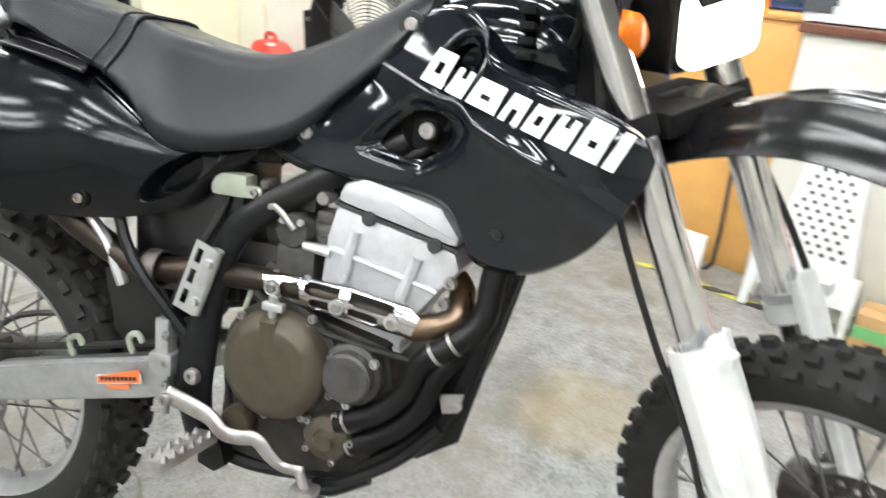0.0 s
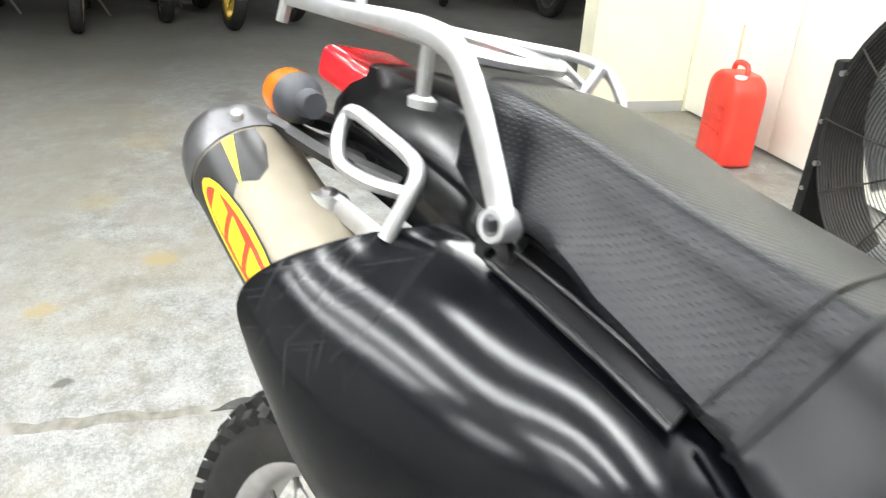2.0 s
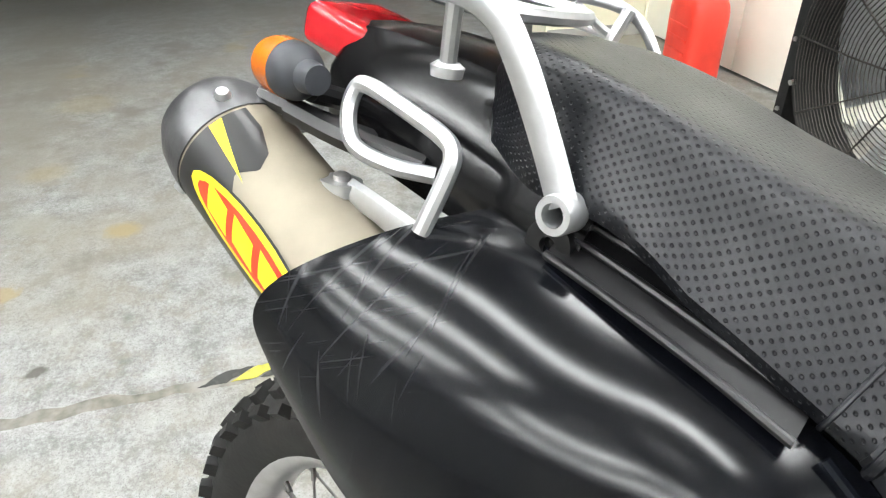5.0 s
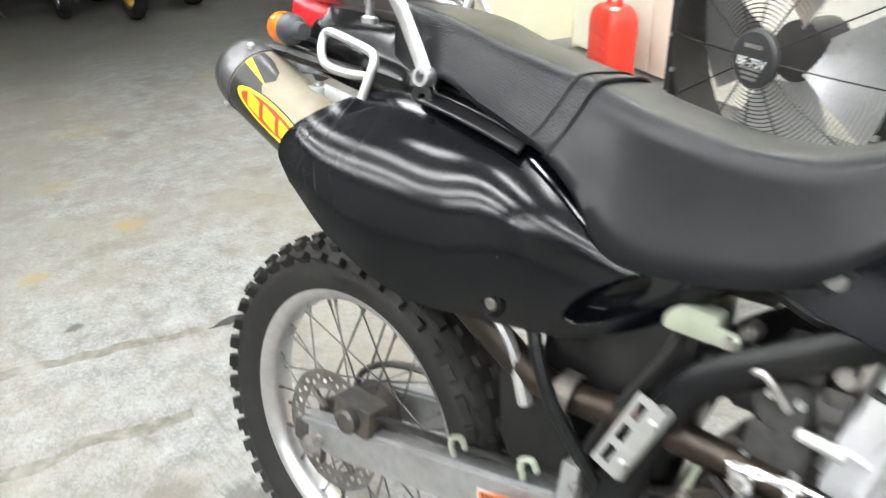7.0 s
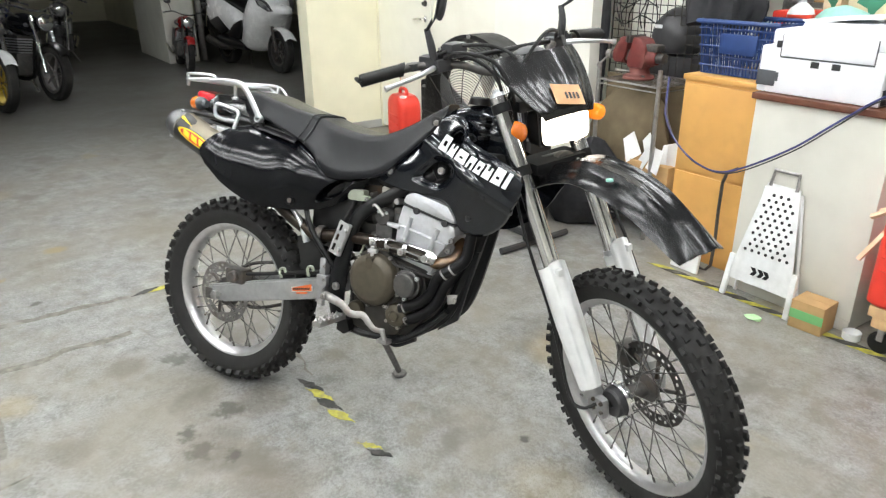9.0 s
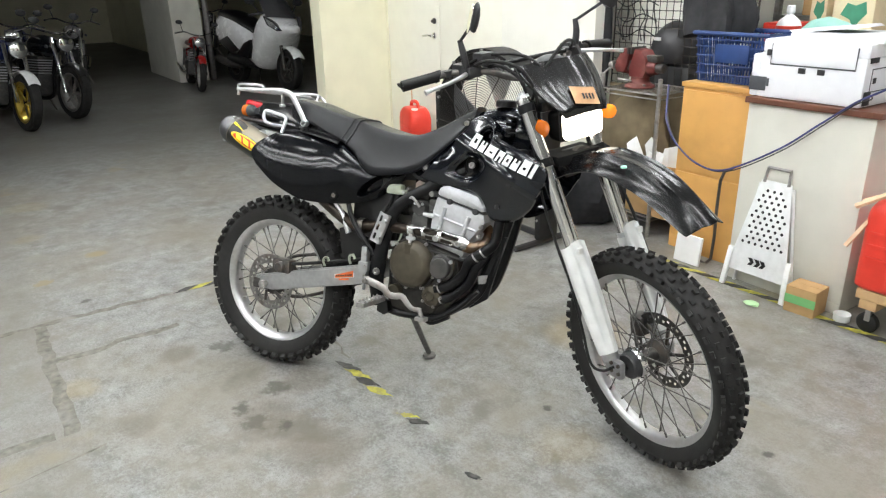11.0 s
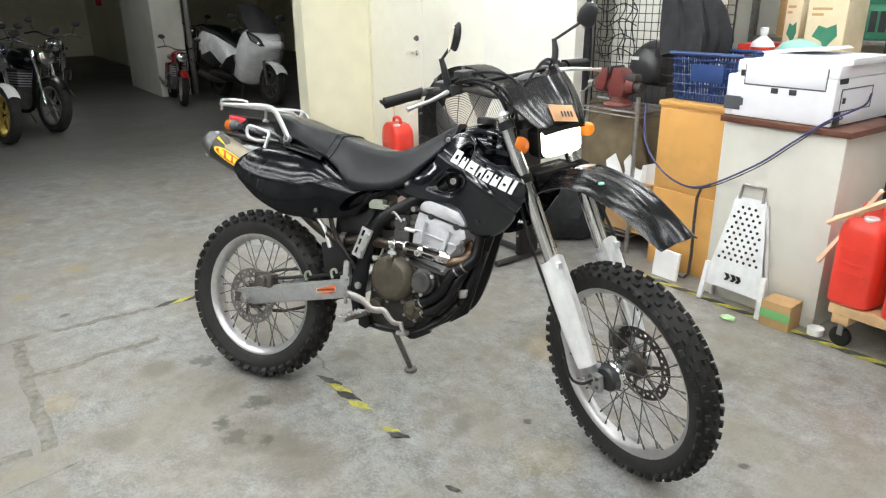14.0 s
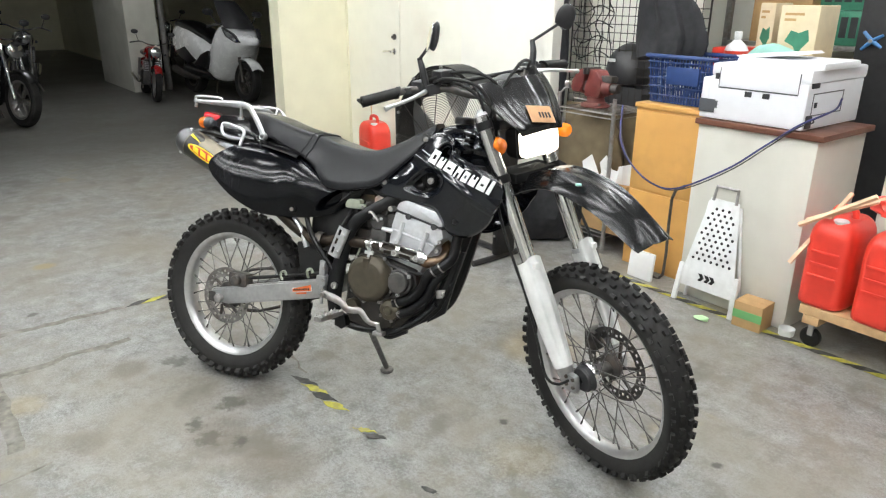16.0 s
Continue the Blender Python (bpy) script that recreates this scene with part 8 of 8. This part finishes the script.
fpart("meter", put(soft_lump(0.040, 0.060, 0.032, 1, 0.03), bmesh.new(), Matrix.Translation((1.060, 0.01, 1.222))), "dark_plastic", "black instrument housing")
fpart("bar_clamp", put(box(1.02, 1.065, -0.060, -0.030, 1.165, 1.212, 0.008), box(1.02, 1.065, 0.030, 0.060, 1.165, 1.212, 0.008)), "alu")
for k, (pts, r_) in enumerate((
        ([(0.93, -0.20, 1.235), (1.00, -0.175, 1.262), (1.09, -0.12, 1.235), (1.12, -0.09, 1.15), (1.08, -0.06, 1.02)], 0.0055),
        ([(0.92, -0.23, 1.245), (0.98, -0.15, 1.275), (1.07, -0.08, 1.262), (1.13, -0.03, 1.19)], 0.005),
        ([(0.94, -0.16, 1.245), (1.02, -0.13, 1.235), (1.08, -0.105, 1.18), (1.06, -0.08, 1.05), (0.99, -0.07, 0.98)], 0.0055),
        ([(0.94, 0.19, 1.240), (1.03, 0.13, 1.275), (1.12, 0.02, 1.285), (1.11, -0.06, 1.20), (1.05, -0.08, 1.08)], 0.005),
        ([(0.93, 0.21, 1.235), (1.02, 0.16, 1.25), (1.11, 0.10, 1.20), (1.10, 0.07, 1.08)], 0.0055))):
    fpart("control_cable", tube(pts, r_, 8, 6), "black_rubber", "black control cable")

# ---------------------------------------------------------------- parked machines in the dim bay


def plain_wheel(name, parent, c, r, w, rim_r, rim_mat):
    """Street wheel: tyre, rim and five spokes."""
    x_, y_, z_ = c
    ty = part(name, lathe([(rim_r, -w * 0.8), (r - 0.03, -w), (r - 0.008, -w * 0.7), (r, 0), (r - 0.008, w * 0.7), (r - 0.03, w), (rim_r, w * 0.8)], 36, "Y", c), "tyre", parent)
    part("rim", lathe([(rim_r - 0.02, -w * 0.7), (rim_r + 0.004, -w * 0.85), (rim_r + 0.004, w * 0.85), (rim_r - 0.02, w * 0.7)], 36, "Y", c), rim_mat, ty)
    for k in range(5):
        a = 2 * math.pi * k / 5
        part("rim_spoke", between((x_ + 0.03 * math.cos(a), y_, z_ + 0.03 * math.sin(a)), (x_ + (rim_r - 0.01) * math.cos(a), y_, z_ + (rim_r - 0.01) * math.sin(a)), 0.012, None, 6), rim_mat, ty)
    part("brake_disc", lathe([(0.06, 0.05), (0.13, 0.05), (0.13, 0.054), (0.06, 0.054)], 28, "Y", c), "steel", ty)


def parked_bike(m, paint, fender, rim_mat, label, scale=1.0):
    """Road motorcycle; x forward, rear contact at the origin."""
    t = thing("parked_motorcycle", label, "motorcycle", m @ Matrix.Scale(scale, 4), "parked machines in the bay")
    plain_wheel("rear_wheel", t, (0, 0, 0.31), 0.31, 0.07, 0.22, rim_mat)
    plain_wheel("front_wheel", t, (1.40, 0, 0.31), 0.31, 0.055, 0.22, rim_mat)
    for s in (-1, 1):
        part("fork_leg", between((1.40, s * 0.09, 0.31), (1.16, s * 0.09, 0.92), 0.022), "chrome", t)
        part("rear_shock", between((0.05, s * 0.13, 0.36), (0.18, s * 0.13, 0.68), 0.025), "steel", t)
        part("exhaust", tube([(0.78, s * 0.14, 0.40), (0.55, s * 0.17, 0.28), (0.25, s * 0.19, 0.30), (-0.25, s * 0.2, 0.36)], [0.02, 0.025, 0.04, 0.042], 12, 4), "chrome", t)
        part("mirror", put(tube([(1.03, s * 0.25, 1.02), (1.0, s * 0.29, 1.14)], 0.006, 6, 1), ovoid((0.98, s * 0.31, 1.18), 0.015, 0.06, 0.04)), "dark_plastic", t)
        part("indicator", ovoid((1.20, s * 0.17, 0.82), 0.026, 0.02, 0.02), "grey_plastic", t)
    rows = [[Vector((1.40 + 0.345 * math.sin(a), 0.062 * q, 0.31 + 0.345 * math.cos(a) - 0.02 * q * q)) for q in (-1, -0.5, 0, 0.5, 1)] for a in [radians(-55 + 105 * k / 12) for k in range(13)]]
    part("front_fender", sheet(rows, 0.004), fender, t, angle=60)
    rows = [[Vector((0.02 + 0.36 * math.sin(a), 0.085 * q, 0.33 + 0.37 * math.cos(a) - 0.03 * q * q)) for q in (-1, -0.5, 0, 0.5, 1)] for a in [radians(-80 + 90 * k / 12) for k in range(13)]]
    part("rear_fender", sheet(rows, 0.004), fender, t, angle=60)
    part("fuel_tank", ovoid((0.80, 0, 0.82), 0.29, 0.145, 0.13, 2), paint, t)
    part("seat", ovoid((0.27, 0, 0.79), 0.40, 0.13, 0.065, 3), "satin_black", t)
    part("side_cover", ovoid((0.42, 0, 0.60), 0.15, 0.14, 0.10, 4), paint, t)
    eng_ = part("engine", put(box(0.52, 0.92, -0.17, 0.17, 0.24, 0.50, 0.05), box(0.62, 0.88, -0.12, 0.12, 0.48, 0.70, 0.02)), "engine_grey", t)
    for k in range(6):
        part("fin", box(0.60, 0.90, -0.14, 0.14, 0.50 + k * 0.03, 0.512 + k * 0.03), "silver_paint", eng_, smooth=False)
    part("frame", tube([(1.12, 0, 0.90), (1.0, 0, 0.55), (0.92, 0, 0.24), (0.5, 0, 0.22), (0.42, 0, 0.45), (0.05, 0, 0.68)], 0.024, 8, 4), "black_paint", t)
    part("headlamp", lathe([(0, -0.12), (0.06, -0.10), (0.09, -0.02), (0.094, 0.0), (0, 0.0)], 24, "X", (1.32, 0, 0.86)), "dark_chrome", t)
    part("lamp_glass", lathe([(0, 0.022), (0.05, 0.016), (0.086, 0.002), (0.086, 0.0), (0, 0.0)], 24, "X", (1.32, 0, 0.86)), "mirror", t)
    part("handlebar", tube([(0.92, -0.38, 0.98), (1.0, -0.22, 1.02), (1.12, -0.08, 0.98), (1.12, 0.08, 0.98), (1.0, 0.22, 1.02), (0.92, 0.38, 0.98)], 0.012, 8, 4), "chrome", t)
    part("side_stand", between((0.55, 0.12, 0.24), (0.50, 0.26, 0.012), 0.012), "steel", t)
    return t


def at_front(u_, v_, turn, lean=7):
    """Pose with the front wheel standing at (u, v)."""
    return ROOM @ pose(u_, v_, 0, 0, 0, turn) @ pose(-1.40, 0, 0) @ pose(0, 0, 0, -lean, 0, 0)


parked_bike(at_front(-6.37, -0.31, 16), "moto_blue", "scooter_white", "gold_rim", "dark parked motorcycle with a white mudguard")
parked_bike(at_front(-6.87, 0.23, 22), "gloss_black", "satin_black", "steel", "black parked motorcycle in the dim bay")
parked_bike(at_front(-6.20, -1.58, 10), "gloss_black", "satin_black", "gold_rim", "black parked motorcycle with gold rims in the dim bay")
parked_bike(at_front(-6.78, -0.94, 12), "moto_blue", "satin_black", "chrome", "dark blue parked motorcycle in the dim bay")
parked_bike(at_front(-6.3, -2.4, 10), "gloss_black", "satin_black", "steel", "black parked motorcycle in the dim bay")
parked_bike(at_front(-7.78, 2.02, -8), "moto_red", "moto_red", "steel", "small red parked minibike beside the pillar", 0.80)
parked_bike(at_front(-7.3, 4.1, -15), "gloss_black", "satin_black", "steel", "black parked motorcycle behind the scooter")
parked_bike(at_front(-8.6, 4.7, -15), "moto_blue", "satin_black", "chrome", "dark blue parked motorcycle behind the scooter")
parked_bike(at_front(-6.4, 4.9, -15), "gloss_black", "satin_black", "steel", "black parked motorcycle behind the scooter")
parked_bike(at_front(-12.2, 3.4, -20), "gloss_black", "satin_black", "chrome", "black parked motorcycle far back in the bay")
parked_bike(at_front(-9.5, 0.6, -8), "gloss_black", "satin_black", "chrome", "black parked motorcycle in the dim bay")
parked_bike(at_front(-9.2, -0.2, -8), "moto_blue", "satin_black", "steel", "dark blue parked motorcycle in the dim bay")


def scooter(m):
    t = thing("scooter", "large white parked scooter with a dark screen", "scooter", m, "parked machines in the bay")
    plain_wheel("rear_wheel", t, (0, 0, 0.28), 0.28, 0.075, 0.18, "dark_steel")
    plain_wheel("front_wheel", t, (1.50, 0, 0.28), 0.28, 0.06, 0.18, "dark_steel")

    def body(table, name, mat):
        rings = [[Vector((x_, w_ * math.copysign(abs(math.cos(a)) ** 0.7, math.cos(a)), z0 + (z1 - z0) * (0.5 + 0.5 * math.copysign(abs(math.sin(a)) ** 0.7, math.sin(a))))) for a in [2 * math.pi * k / 24 for k in range(24)]] for x_, w_, z0, z1 in table]
        lines_ = [spline([r[i] for r in rings], 4) for i in range(24)]
        return part(name, loft([[ln[j] for ln in lines_] for j in range(len(lines_[0]))]), mat, t, angle=60)
    body([(-0.52, 0.07, 0.76, 0.86), (-0.34, 0.18, 0.56, 0.98), (-0.05, 0.24, 0.44, 1.00), (0.30, 0.26, 0.40, 0.94), (0.58, 0.25, 0.38, 0.80), (0.76, 0.22, 0.36, 0.66)], "tail_body", "scooter_white")
    body([(0.72, 0.21, 0.30, 0.58), (0.90, 0.26, 0.26, 0.66), (1.04, 0.30, 0.25, 0.88), (1.18, 0.31, 0.32, 1.04), (1.34, 0.28, 0.52, 1.00), (1.50, 0.19, 0.67, 0.90), (1.62, 0.12, 0.74, 0.87), (1.70, 0.04, 0.77, 0.82)], "front_fairing", "scooter_white")
    body([(-0.42, 0.10, 0.94, 1.02), (-0.15, 0.19, 0.93, 1.05), (0.18, 0.20, 0.86, 0.99), (0.45, 0.18, 0.78, 0.92), (0.66, 0.10, 0.68, 0.80)], "seat", "satin_black")
    body([(0.06, 0.225, 0.30, 0.44), (0.5, 0.25, 0.25, 0.42), (0.95, 0.26, 0.25, 0.38)], "floor_trim", "satin_black")
    rows = [[Vector((1.46 - 0.40 * k / 5 - 0.13 * q * q, 0.235 * q * (1 - 0.30 * (k / 5) ** 2), 0.97 + 0.36 * (k / 5) ** 0.9)) for q in (-1, -0.6, -0.2, 0.2, 0.6, 1)] for k in range(6)]
    part("windscreen", sheet(rows, 0.004), "dark_plastic", t, "dark tinted windscreen", angle=60)
    rows = [[Vector((1.50 + 0.325 * math.sin(a), 0.085 * q, 0.28 + 0.325 * math.cos(a) - 0.03 * q * q)) for q in (-1, -0.5, 0, 0.5, 1)] for a in [radians(-40 + 95 * k / 12) for k in range(13)]]
    part("front_fender", sheet(rows, 0.005), "scooter_white", t, angle=60)
    for s in (-1, 1):
        nose = Matrix.Translation((1.44, s * 0.185, 0.87)) @ Matrix.Rotation(s * radians(-28), 4, "Z") @ Matrix.Rotation(radians(22), 4, "Y")
        bezel = part("lamp_bezel", put(loft([[(-0.17, s * (0.035 + e), 0.055), (0.02, s * (0.045 + e), 0.050), (0.17, s * (0.03 + e), -0.012), (0.10, s * (0.035 + e), -0.045), (-0.06, s * (0.045 + e), -0.030)] for e in (-0.04, 0.012)]), bmesh.new(), nose), "dark_plastic", t)
        part("headlamp", put(loft([[(-0.12, s * (0.035 + e), 0.040), (0.02, s * (0.045 + e), 0.036), (0.14, s * (0.03 + e), -0.012), (0.08, s * (0.035 + e), -0.032), (-0.04, s * (0.045 + e), -0.018)] for e in (0.0, 0.018)]), bmesh.new(), nose), "mirror", bezel)
        part("fork_leg", between((1.50, s * 0.075, 0.28), (1.42, s * 0.075, 0.60), 0.022), "dark_steel", t)
        part("mirror", put(between((1.20, s * 0.24, 1.0), (1.16, s * 0.34, 1.14), 0.008), ovoid((1.15, s * 0.37, 1.17), 0.02, 0.08, 0.045)), "dark_plastic", t)
        part("side_vent", prism([(0.56, 0.44), (0.90, 0.40), (1.04, 0.56), (0.98, 0.66), (0.78, 0.60)], s * 0.240, s * 0.312, 0.006), "satin_black", t)
        part("tail_vent", prism([(-0.10, 0.60), (0.30, 0.44), (0.52, 0.50), (0.20, 0.68)], s * 0.235, s * 0.266, 0.004), "satin_black", t)
    part("handlebar", tube([(1.08, -0.36, 0.98), (1.14, -0.18, 1.02), (1.16, 0.0, 1.02), (1.14, 0.18, 1.02), (1.08, 0.36, 0.98)], 0.018, 8, 4), "dark_plastic", t)
    part("silencer", tube([(0.45, -0.14, 0.26), (0.15, -0.19, 0.27), (-0.25, -0.2, 0.34)], [0.03, 0.055, 0.06], 14, 4), "dark_steel", t)
    part("engine_cover", ovoid((0.15, 0.10, 0.30), 0.25, 0.07, 0.09, 2), "engine_grey", t)
    part("plate", box(1.20, 1.205, -0.06, 0.06, 1.02, 1.08, 0.002), "green_poly", t)
    part("centre_stand", between((0.35, 0.16, 0.25), (0.30, 0.18, 0.012), 0.014), "dark_steel", t)
    return t


scooter(ROOM @ pose(-7.28, 3.12, 0, 0, 0, 8) @ Matrix.Scale(1.04, 4) @ pose(-1.50, 0, 0) @ pose(0, 0, 0, -4, 0, 0))
solo("steel_post", between((-9.40, 2.66, 0.0), (-9.40, 2.66, CEIL), 0.05), "steel", "bare steel pipe standing beside the pillar", "pipe", ROOM, kind="structure")
solo("alarm_lamp", box(-17.9, -17.7, 2.9, 3.0, 1.35, 1.55, 0.01), "red_lens", "red alarm box on the far wall", "alarm", ROOM)
